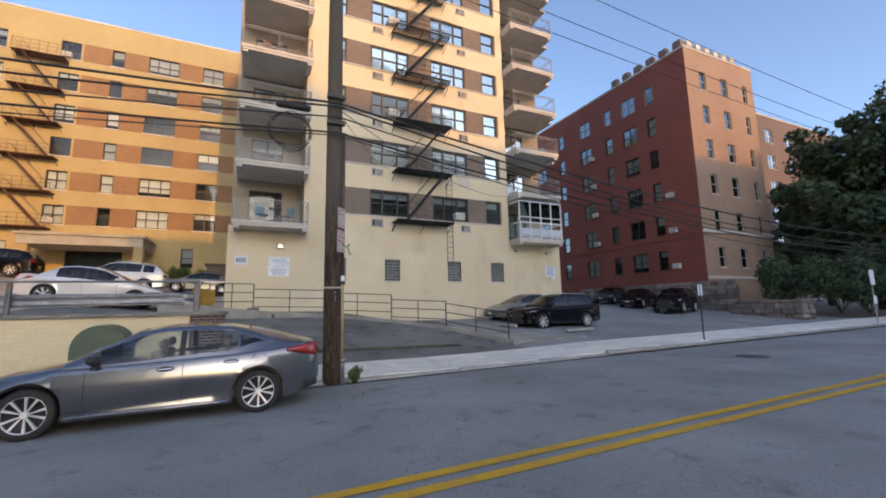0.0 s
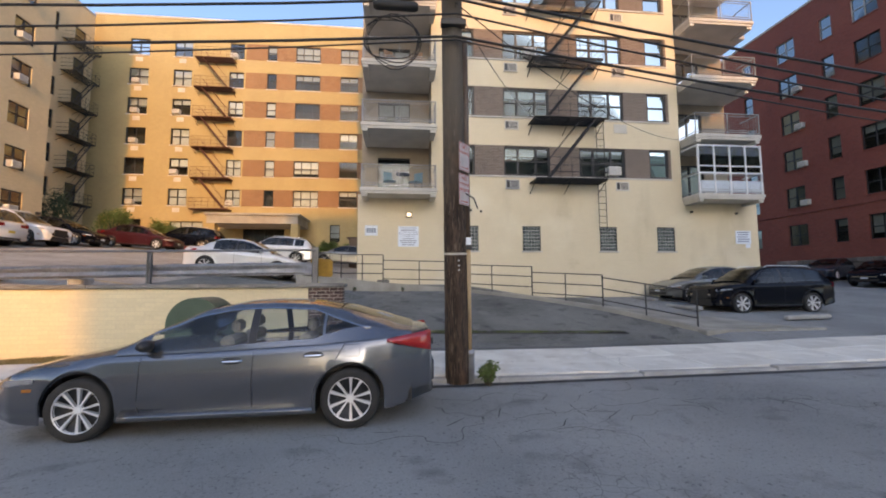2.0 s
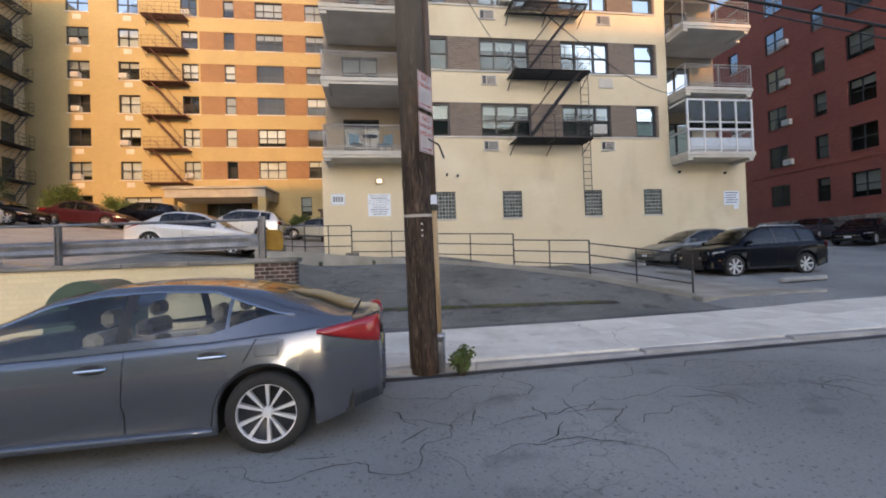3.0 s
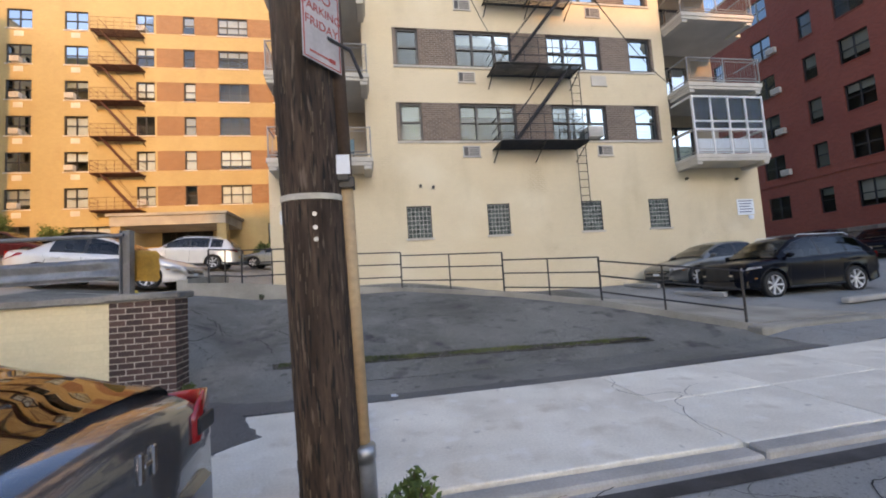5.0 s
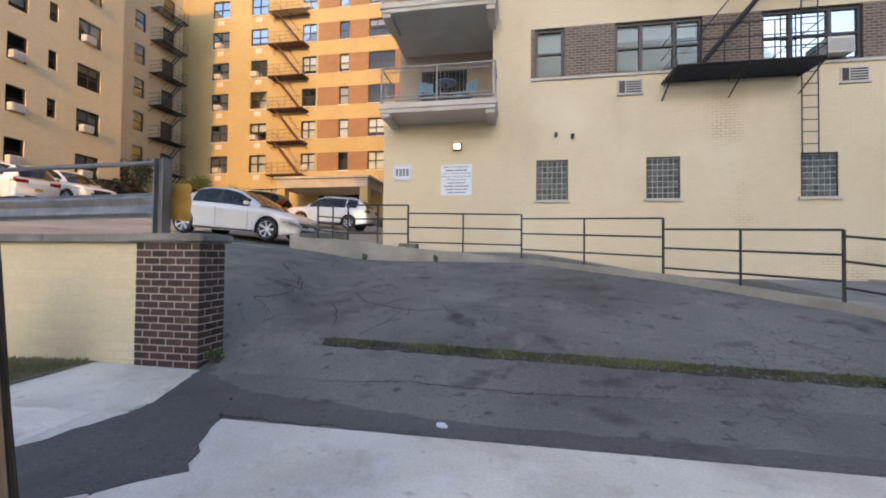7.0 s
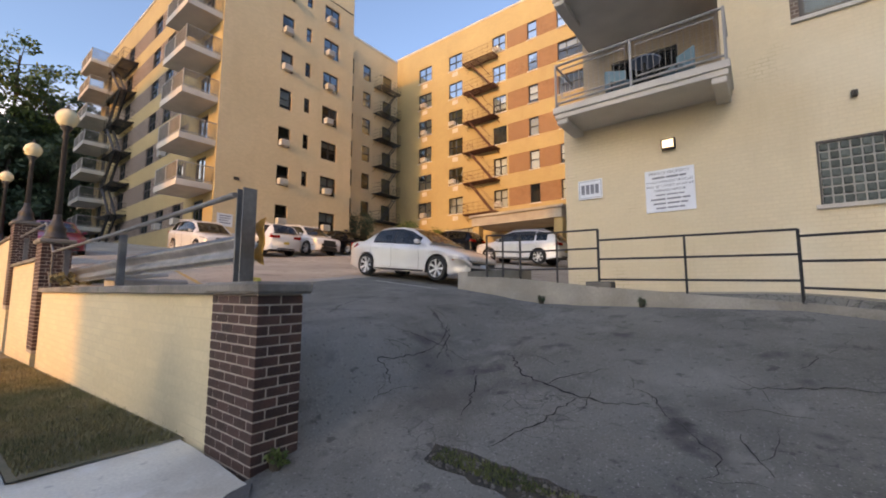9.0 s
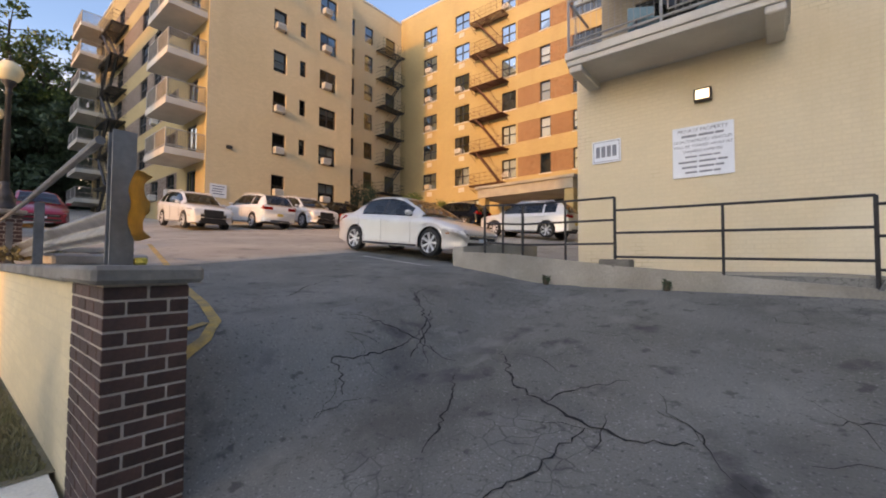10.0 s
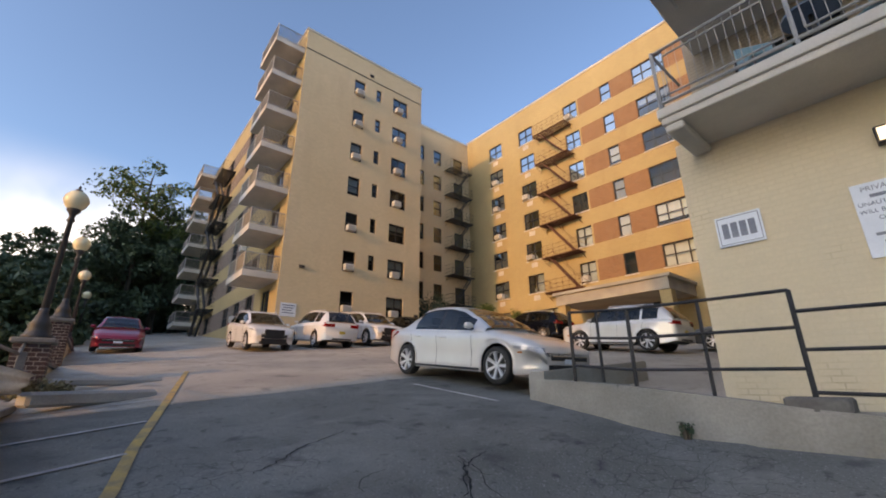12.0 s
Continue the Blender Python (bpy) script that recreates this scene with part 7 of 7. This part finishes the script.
car("suv", P_BLACK, "black SUV parked nose out before the canopy", "car", (-14.6, 34.2, ramp_z(-14.6, 34.2)), 180, 4.0, 7)
car("sedan", P_BLUE, "dark blue sedan parked below the red house", "car", (29.2, 27.2, east_z(29.2, 27.2)), 200, 0, 7)
car("sedan", P_BLACK, "black sedan parked below the red house", "car", (28.0, 23.4, east_z(28, 23.4)), 200, 0, 7)
car("suv", P_BLACK, "black SUV parked below the red house", "car", (26.8, 19.4, east_z(26.8, 19.4)), 200, 0, 7)

# ---- yard: wheel stop, lines ----
def strip(pts, w, fn, lift, mat, name, label):
    bm = bmesh.new()
    full = []
    for a, b in zip(pts, pts[1:]):
        k = max(2, int((Vector(a) - Vector(b)).length / 0.25))
        full += [Vector(a).lerp(Vector(b), i / k) for i in range(k)]
    full.append(Vector(pts[-1]))
    L, R = [], []
    for i, p in enumerate(full):
        d = (full[min(i + 1, len(full) - 1)] - full[max(0, i - 1)]).normalized()
        s = Vector((-d.y, d.x)) * w / 2
        for lst, q in ((L, p + s), (R, p - s)):
            lst.append(bm.verts.new((q.x, q.y, fn(q.x, q.y) + lift)))
    for i in range(len(full) - 1):
        bm.faces.new((L[i], R[i], R[i + 1], L[i + 1]))
    return solo(name, bm, mat, label, "road marking", "yard markings", "structure")


strip([(-1.5, 13.66), (-1.71, 13.98), (-2.1, 14.22), (-2.95, 14.42), (-4.1, 14.6), (-5.2, 14.83), (-7.5, 15.3), (-11.0, 16.0)], 0.10, ramp_z, 0.012, FADED, "yellow_line", "worn yellow edge line on the yard asphalt")
strip([(-1.86, 13.6), (-2.12, 14.14)], 0.09, ramp_z, 0.014, FADED, "yellow_line", "short yellow stripe on the yard asphalt")
for xa, xb, yb in ((-3.68, -3.95, 14.55), (-5.05, -5.35, 14.8), (-6.7, -7.0, 15.1)):
    strip([(xa, 13.55), (xb, yb)], 0.07, ramp_z, 0.012, WHITELINE, "white_line", "faded white parking stripe on the yard asphalt")
for x in (-14.0, -11.0):
    strip([(x, 22.0 + 0.3 * k) for k in (0, 8)], 0.08, ramp_z, 0.012, WHITELINE, "white_line", "faded white parking stripe on the yard asphalt")
strip([(-3.4, 18.9), (-5.6, 18.95)], 0.07, ramp_z, 0.012, WHITELINE, "white_line", "faded white parking stripe on the yard asphalt")
WSTOP = mesh_of("wheel_stop", boxes((-0.9, 0.9, -0.08, 0.08, 0.0, 0.13), bev=0.03), KERB)
solo("wheel_stop", boxes((-0.85, 0.85, -0.15, 0.15, 0.0, 0.2), bev=0.04), KERB, "heavy chipped concrete block lying by the wall", "wheel stop", "wheel stops", m=pose(-7.25, 14.28, ramp_z(-7.25, 14.28) - 0.01, 0, 0, 118))
for x, y, a in ((-9.3, 14.5, 110),):
    solo("wheel_stop", WSTOP, None, "worn concrete wheel stop lying on the asphalt", "wheel stop", "wheel stops", m=pose(x, y, ramp_z(x, y) + 0.01, 0, 0, a))
for x, y, a in ((-2.2, 21.3, 4), (0.2, 27.0, 4), (11.2, 17.0, 90), (11.3, 19.6, 90), (13.6, 14.6, 8)):
    solo("wheel_stop", WSTOP, None, "worn concrete wheel stop lying on the asphalt", "wheel stop", "wheel stops", m=pose(x, y, yard_z(x, y) + 0.03, 0, 0, a))

# ---- cracks ----
CRACK = surf("crack", (0.012, 0.012, 0.013), (0.022, 0.021, 0.02), 6.0, 0.95, 0.0)
krng = random.Random(17)


def crack(x, y, heading, length, fn, w=0.009, branches=2, label="jagged crack in the asphalt"):
    pts = [Vector((x, y))]
    h = heading
    while length > 0:
        step = krng.uniform(0.035, 0.10)
        h += krng.gauss(0, 0.5)
        h = heading + (h - heading) * 0.8
        pts.append(pts[-1] + step * Vector((math.cos(h), math.sin(h))))
        length -= step
    bm = bmesh.new()
    L, R = [], []
    for i, p in enumerate(pts):
        d = (pts[min(i + 1, len(pts) - 1)] - pts[max(0, i - 1)]).normalized()
        ww = w * krng.uniform(0.4, 1.0) * (0.3 + 0.7 * math.sin(math.pi * (i + 0.5) / len(pts)))
        s = Vector((-d.y, d.x)) * ww
        for lst, q in ((L, p + s), (R, p - s)):
            lst.append(bm.verts.new((q.x, q.y, fn(q.x, q.y) + 0.006)))
    for i in range(len(pts) - 1):
        bm.faces.new((L[i], R[i], R[i + 1], L[i + 1]))
    solo("crack", bm, CRACK, label, "crack", "asphalt cracks", "structure")
    for _ in range(branches):
        p = krng.choice(pts)
        crack(p.x, p.y, heading + krng.choice((-1, 1)) * krng.uniform(0.6, 1.4), krng.uniform(0.3, 0.9), fn, w * 0.55, 0, label)


def crack_path(pts, w=0.011):
    """A crack along a few turning points, jagged between them."""
    full = []
    for p, q in zip(pts, pts[1:]):
        p, q = Vector(p), Vector(q)
        k = max(2, round((q - p).length / 0.05))
        sd = Vector((p.y - q.y, q.x - p.x)).normalized()
        full += [p.lerp(q, i / k) + sd * (krng.gauss(0, 0.016) if i else 0) for i in range(k)]
    full.append(Vector(pts[-1]))
    bm = bmesh.new()
    L, R = [], []
    for i, p in enumerate(full):
        d = (full[min(i + 1, len(full) - 1)] - full[max(0, i - 1)]).normalized()
        sd = Vector((-d.y, d.x)) * w * krng.uniform(0.35, 1.1) * (0.35 + 0.65 * math.sin(math.pi * (i + 0.7) / (len(full) + 0.4)))
        for lst, q in ((L, p + sd), (R, p - sd)):
            lst.append(bm.verts.new((q.x, q.y, yard_z(q.x, q.y) + 0.006)))
    for i in range(len(full) - 1):
        bm.faces.new((L[i], R[i], R[i + 1], L[i + 1]))
    solo("crack", bm, CRACK, "wide jagged crack in the asphalt", "crack", "asphalt cracks", "structure")


crack_path([(-1.96, 16.83), (-1.27, 16.36), (-1.08, 16.15), (-0.97, 15.87)])
crack_path([(-1.65, 15.35), (-1.53, 15.58), (-1.24, 15.77), (-0.97, 15.87), (-0.66, 15.83), (-0.32, 15.77)], 0.010)
crack_path([(-0.14, 15.52), (0.05, 15.25), (0.20, 14.99), (0.32, 14.68), (0.39, 14.49)], 0.011)
crack_path([(-0.71, 14.70), (-0.97, 14.84), (-1.12, 14.88), (-1.00, 15.20), (-0.95, 15.54), (-0.97, 15.87)], 0.012)
crack_path([(-0.03, 16.17), (0.42, 15.59), (0.78, 15.42), (1.16, 15.26), (1.43, 15.20), (1.78, 15.32)], 0.015)
crack_path([(0.78, 15.42), (0.95, 15.75), (1.25, 16.0)], 0.012)
crack_path([(0.88, 14.17), (0.95, 14.39), (1.07, 14.65), (1.17, 15.22)])
crack_path([(-0.75, 15.57), (-1.02, 16.16), (-1.3, 16.5)], 0.012)
crack_path([(-2.68, 15.29), (-3.14, 15.88), (-3.42, 16.50)], 0.012)
crack_path([(-1.46, 16.40), (-1.78, 16.76), (-1.88, 17.07)], 0.012)
crack_path([(2.4, 15.9), (3.1, 16.2), (4.0, 16.0)], 0.012)
crack_path([(0.9, 12.9), (1.8, 13.05), (3.0, 12.95), (4.2, 13.02)], 0.010)
for k in range(14):
    crack(krng.uniform(-2.6, 3.2), krng.uniform(14.3, 17.8), krng.uniform(0, 3.1), krng.uniform(0.3, 0.8), yard_z, 0.006, 1)
for x, y, a, ln in ((4.2, 9.3, 0.05, 3.0), (1.2, 8.9, 0.0, 2.2), (3.2, 8.3, 0.5, 2.0), (2.0, 7.2, -0.2, 1.8), (5.5, 8.0, 0.3, 2.2), (7.5, 8.9, 0.1, 3.0), (1.8, 9.2, 0.0, 3.0)):
    crack(x, y, a, ln, road_z, 0.006, 1)
for k in range(22):
    crack(krng.uniform(0.2, 6.5), 7.7 + krng.gauss(0, 0.16), krng.choice((0.15, 1.4, 2.6)) + krng.gauss(0, 0.3), krng.uniform(0.25, 0.7), road_z, 0.007, 0)
for x, y, ln in ((-0.3, 7.5, 3.5), (2.2, 7.8, 3.6), (2.2, 8.35, 2.4)):
    crack(x, y, 0.03, ln, road_z, 0.006, 1)
for x, y, a, ln in ((4.9, 9.9, 1.9, 1.3), (5.1, 11.9, -0.9, 1.4)):
    crack(x, y, a, ln, lambda p, q: walk_z(p, q) + 0.004, 0.005, 1, "thin crack in the pavement slab")
solo("tar_seam", sheet(-20, 40, 9.36, 9.52, 0.4, road_z, 0.006), surf("tar", (0.03, 0.03, 0.03), (0.06, 0.06, 0.06), 3.0, 0.8, 0.4, 40), "dark tar seam along the kerb", "tar seam", kind="structure")


solo("bank", sheet(-90, -20, 11.9, 13.2, 1.0, lambda x, y: 0.3 + 0.07 * max(0, -20 - x)), SOIL, "bare bank below the retaining wall", "bank", kind="structure")

# ---- plants ----
def tree(x, y, z, h, spread, seed, mat, label, n=5200, trunk=0.22, size=0.16, bare=0.28):
    r = np.random.RandomState(seed)
    t = thing("tree", label, "tree", (x, y, z), "trees")
    bm = bmesh.new()
    top = Vector((r.uniform(-0.5, 0.5), r.uniform(-0.5, 0.5), h * 0.72))
    tube(bm, [Vector((0, 0, -0.3)), Vector((0.05, 0.02, h * 0.25)), top * 0.7, top], trunk, 8, trunk * 0.25)
    part("trunk", bm, BARK, t, smooth=True)
    pts = []
    for k in range(16):
        a, f = k * 2.4 + r.uniform(-0.3, 0.3), bare + (0.98 - bare) * (k / 16)
        s = top * f
        ln = spread * (0.55 + 0.5 * r.rand()) * math.sin(math.pi * min(0.95, 0.25 + 0.6 * f))
        rise = h * r.uniform(0.08, 0.24)
        if bare > 0.5:
            ln, rise = spread * r.uniform(0.45, 1.1), h * r.uniform(0.01, 0.08)
        e = s + Vector((math.cos(a) * ln, math.sin(a) * ln, rise))
        mid = s.lerp(e, 0.5) + Vector((0, 0, 0.15 * ln))
        lb = tube(bmesh.new(), [s, mid, e], trunk * 0.35 * (1 - 0.5 * f), 6, 0.02)
        part("limb", lb, BARK, t, smooth=True)
        for c in range(5):
            cc = np.array(s.lerp(e, 0.45 + 0.16 * c)) + r.normal(0, 0.10 * spread, 3)
            m = n // 80
            v = r.normal(size=(m, 3))
            v /= np.linalg.norm(v, axis=1)[:, None]
            rad = spread * r.uniform(0.16, 0.30)
            pts.append(cc + v * (rad * r.uniform(0.35, 1.0, (m, 1)) ** 0.6) * np.array([1, 1, 0.65]))
    part("crown", leaves(np.concatenate(pts), size, seed, mat), None, t)
    return t


def bush(x, y, z, rx, rz, seed, mat, label, n=2600, size=0.07):
    r = np.random.RandomState(seed)
    b = thing("bush", label, "bush", (x, y, z), "bushes")
    st = bmesh.new()
    pts = []
    for k in range(12):
        a = k * 2.4
        e = Vector((math.cos(a) * rx * r.uniform(0.3, 0.9), math.sin(a) * rx * r.uniform(0.3, 0.9), rz * r.uniform(0.5, 1.0)))
        tube(st, [(0, 0, -0.1), e * 0.5, e], 0.03, 5, 0.008)
        m = n // 12
        v = r.normal(size=(m, 3))
        v /= np.linalg.norm(v, axis=1)[:, None]
        pts.append(np.array(e * 0.85) + v * r.uniform(0.3, 1.0, (m, 1)) * np.array([rx * 0.42, rx * 0.42, rz * 0.32]))
    part("stem", st, BARK, b)
    part("foliage", leaves(np.concatenate(pts), size, seed, mat, "foliage"), None, b)
    return b


for x, y, z, h, s, sd in ((43.5, 14.6, 0.9, 16.0, 4.6, 1), (46.0, 11.0, 0.9, 21.5, 6.0, 2), (46.0, 16.5, 1.0, 18.0, 5.0, 3), (44.5, 18.0, 1.0, 10.5, 3.6, 4), (46.0, 8.0, 0.9, 21.0, 6.0, 5), (41.0, 11.5, 0.9, 10.0, 4.0, 6)):
    tree(x, y, z, h, s, sd, LEAFD, "dense dark green street tree above the stone wall", 11000, 0.25, 0.24)
for x, y, z, h, s, sd in ((-51, 11.0, 4.5, 12.0, 4.6, 11), (-59, 17.0, 5.2, 16.5, 5.6, 12), (-62, 22.0, 6.0, 20.0, 6.0, 13), (-51, 9.0, 4.0, 10.0, 5.0, 14), (-62, 14.0, 5.0, 17.0, 6.0, 15), (-56, 15.0, 5.0, 17.5, 4.8, 20), (-55, 18.5, 5.0, 16.5, 4.2, 25), (-66, 5.0, 3.0, 10.0, 6.0, 17), (-58, 27, 6.0, 15.0, 5.5, 18), (-57, 20.5, 5.5, 18.5, 4.6, 19), (-53, 13, 5.0, 7.5, 4.2, 23), (-60, 9, 5.0, 8, 5.2, 24)):
    tree(x, y, z, h, s, sd, LEAFD, "dark green tree on the slope behind the yard", 8000, 0.25, 0.24)
for x, y, z, h, s, sd in ((-34, 10.2, 2.0, 8.0, 3.6, 71), (-41, 9.0, 2.5, 9.5, 4.2, 72), (-29, 11.0, 1.6, 6.0, 2.6, 73), (-47, 6.0, 2.5, 9, 4.5, 74)):
    tree(x, y, z, h, s, sd, LEAFD, "dark green tree on the slope beside the wall", 6000, 0.2, 0.22)
tree(-54.0, 15.6, 5.2, 27.5, 4.4, 16, LEAF, "tall thin crowned tree standing above the others", 2400, 0.3, 0.22, 0.74)
tree(-55.0, 18.2, 5.2, 22.0, 3.6, 26, LEAF, "thin crowned tree standing above the others", 2000, 0.3, 0.22, 0.66)
for x, y, z, rx, rz, sd in ((-26.5, 10.4, 0.6, 1.9, 3.6, 91), (-31.0, 9.4, 0.9, 2.4, 4.2, 92), (-36.0, 8.6, 1.2, 2.8, 5.0, 93), (-42.0, 7.2, 1.5, 3.2, 6.0, 94), (-48.0, 6.0, 1.5, 3.6, 6.5, 95), (-38.0, 11.0, 1.2, 2.4, 5.0, 96)):
    bush(x, y, z, rx, rz, sd, LEAFD, "dark green undergrowth on the slope beside the wall", 4200, 0.2)
for k in range(9):
    bush(-66 - 2 * (k % 2), 4.0 + 3.3 * k, 4.5, 4.2, 6.5, 80 + k, LEAFD, "dense dark undergrowth at the top of the slope", 4200, 0.34)
for x, h, sd in ((-30, 22.5, 31), (-24, 23.5, 32), (-17, 22.8, 33)):
    tree(x, 62, 5, h + 4.5, 4.5, sd, LEAFD, "green tree rising behind the rear building", 4000, 0.3, 0.24)
for x, y, rx, rz, sd, mt in ((-23.6, 33.6, 1.7, 3.0, 41, LEAFD), (-21.2, 36.6, 1.5, 2.3, 42, LEAF), (-18.6, 38.4, 1.3, 2.0, 43, LEAF), (-5.6, 39.6, 1.0, 1.6, 44, LEAF), (-3.6, 39.4, 0.9, 1.5, 45, LEAF)):
    bush(x, y, ramp_z(x, y), rx, rz, sd, mt, "green shrub growing before the buff block")
for x, y, rx, rz, sd in ((32.5, 15.6, 1.9, 3.5, 51), (34.6, 13.6, 2.3, 3.3, 52), (34.0, 12.0, 1.6, 2.0, 55), (36.6, 11.6, 2.2, 3.0, 56), (38.6, 12.6, 2.4, 4.4, 53), (40.5, 10.6, 2.8, 5.4, 54)):
    bush(x, y, 0.9, rx, rz, sd, LEAFD, "large dark green shrub behind the stone wall", 6000, 0.12)
bush(2.28, 9.42, 0.09, 0.17, 0.36, 61, LEAF, "leafy weed growing from the kerb beside the pole", 420, 0.03)
bush(-0.45, 13.2, 0.25, 0.10, 0.2, 62, LEAF, "small green weed at the foot of the brick pier", 160, 0.022)
bush(-8.9, 13.55, 1.62, 0.5, 0.45, 63, LEAFY, "dry yellow green weeds on the wall top", 900, 0.04)
for x, y, sd in ((0.95, 19.0, 64), (-0.9, 19.05, 65)):
    bush(x, y, yard_z(x, y - 0.2), 0.09, 0.2, sd, LEAFD, "small weed against the ramp kerb", 160, 0.022)

# ---- stone wall, posts and signs by the east car park ----
sw = thing("stone_wall", "low rubble stone wall beside the car park", "wall", (29.6, 15.2, 0.6), kind="structure")
wpart("core", boxes((29.4, 29.85, 13.35, 17.3, 0.2, 1.66), (29.85, 30.75, 13.35, 13.8, 0.2, 1.6)), surf("stone_joint", (0.10, 0.09, 0.08), (0.15, 0.13, 0.12), 3.0), sw)
srng = random.Random(8)
z = 0.4
while z < 1.6:
    hh = srng.uniform(0.2, 0.34)
    y = 13.25
    while y < 17.3:
        ww = srng.uniform(0.25, 0.62)
        wpart("stone", boxes((29.3 + srng.uniform(-0.04, 0.04), 29.95, y + 0.01, min(y + ww, 17.35) - 0.01, z + 0.01, z + hh - 0.01 + srng.uniform(-0.02, 0.02)), bev=0.04), STONE, sw)
        y += ww
    x = 29.97
    while x < 30.7:
        ww = srng.uniform(0.25, 0.5)
        wpart("stone", boxes((x + 0.01, min(x + ww, 30.8) - 0.01, 13.25 + srng.uniform(-0.04, 0.04), 13.9, z + 0.01, z + hh - 0.01 - srng.uniform(0.0, 0.05)), bev=0.04), STONE, sw)
        x += ww
    z += hh
sw2 = thing("stone_wall", "rubble stone base wall under the red house", "wall", (30.6, 26, 0.6), kind="structure")
wpart("core", boxes((30.6, 30.95, 17.5, 35, 0.2, 2.9)), surf("stone_joint_dark", (0.10, 0.09, 0.08), (0.15, 0.13, 0.12), 3.0), sw2)
z = 0.7
while z < 2.9:
    hh = srng.uniform(0.3, 0.45)
    y = 17.5
    while y < 32.0:
        ww = srng.uniform(0.4, 0.85)
        wpart("stone", boxes((30.5 + srng.uniform(-0.03, 0.03), 30.75, y + 0.01, y + ww - 0.01, z + 0.01, z + hh - 0.01), bev=0.035), STONE, sw2)
        y += ww
    z += hh
sp = thing("sign_post", "slim dark metal post with two small pale signs", "sign post", (15.05, 9.95, walk_z(15, 9.95)))
part("post", bars([(0, 0, -0.1), (0, 0, 1.9)], r=0.028), IRON, sp)
part("plate", boxes((-0.12, -0.03, -0.04, -0.03, 1.6, 2.0), (0.03, 0.12, -0.04, -0.03, 1.6, 2.0)), SIGNWHITE, sp)
sp = thing("sign_post", "pale road sign on a thin post at the pavement", "sign post", (28.7, 9.95, walk_z(28.7, 9.95)))
part("post", bars([(0, 0, -0.1), (0, 0, 2.6)], r=0.03), STEEL, sp)
part("plate", boxes((-0.25, 0.25, -0.045, -0.035, 1.9, 2.65), bev=0.003), SIGNWHITE, sp)
part("plate", boxes((-0.16, 0.16, -0.045, -0.035, 0.95, 1.35), bev=0.003), SIGNWHITE, sp)
solo("manhole_cover", lathe(bmesh.new(), [(0.0, 0.012), (0.36, 0.012), (0.38, 0.006), (0.38, -0.01)], 24), surf("cast_iron", (0.035, 0.033, 0.03), (0.06, 0.055, 0.05), 5.0, 0.6, 0.3, 40), "round cast iron manhole cover set in the road", "manhole cover", m=pose(12.5, 7.0, road_z(12.5, 7.0)))

# ---- balcony things ----
TABLE = surf("teal_plastic", (0.10, 0.22, 0.26), (0.16, 0.28, 0.32), 3.0, 0.6, 0.0)


def chair(x, y, z, rz, mat, label):
    ch = thing("chair", label, "chair", (x, y, z), "balcony chairs", rz=rz)
    part("seat", boxes((-0.23, 0.23, -0.23, 0.23, 0.4, 0.44), bev=0.01), mat, ch)
    part("backrest", boxes((-0.23, 0.23, 0.2, 0.24, 0.44, 0.88), bev=0.015), mat, ch)
    for sx in (-0.2, 0.2):
        for sy in (-0.2, 0.2):
            part("leg", bars([(sx, sy, 0), (sx, sy, 0.4)], r=0.016), IRON, ch)


for k, col in ((0, TABLE), (2, BROWN_B), (3, BROWN_B), (4, BROWN_B)):
    z = 5.68 + FH * k
    chair(0.4, 20.4, z, 30, col, "small balcony chair behind the railing")
    chair(1.5, 20.5, z, -40, col, "small balcony chair behind the railing")
bt = thing("balcony_table", "small round balcony table with a blue top", "table", (0.95, 20.3, 5.68))
part("tabletop", lathe(bmesh.new(), [(0.0, 0.7), (0.3, 0.7), (0.3, 0.73), (0.0, 0.73)], 18), SIGNBLUE, bt)
part("stem", lathe(bmesh.new(), [(0.2, 0.0), (0.03, 0.03), (0.025, 0.7), (0.0, 0.7)], 12), IRON, bt)
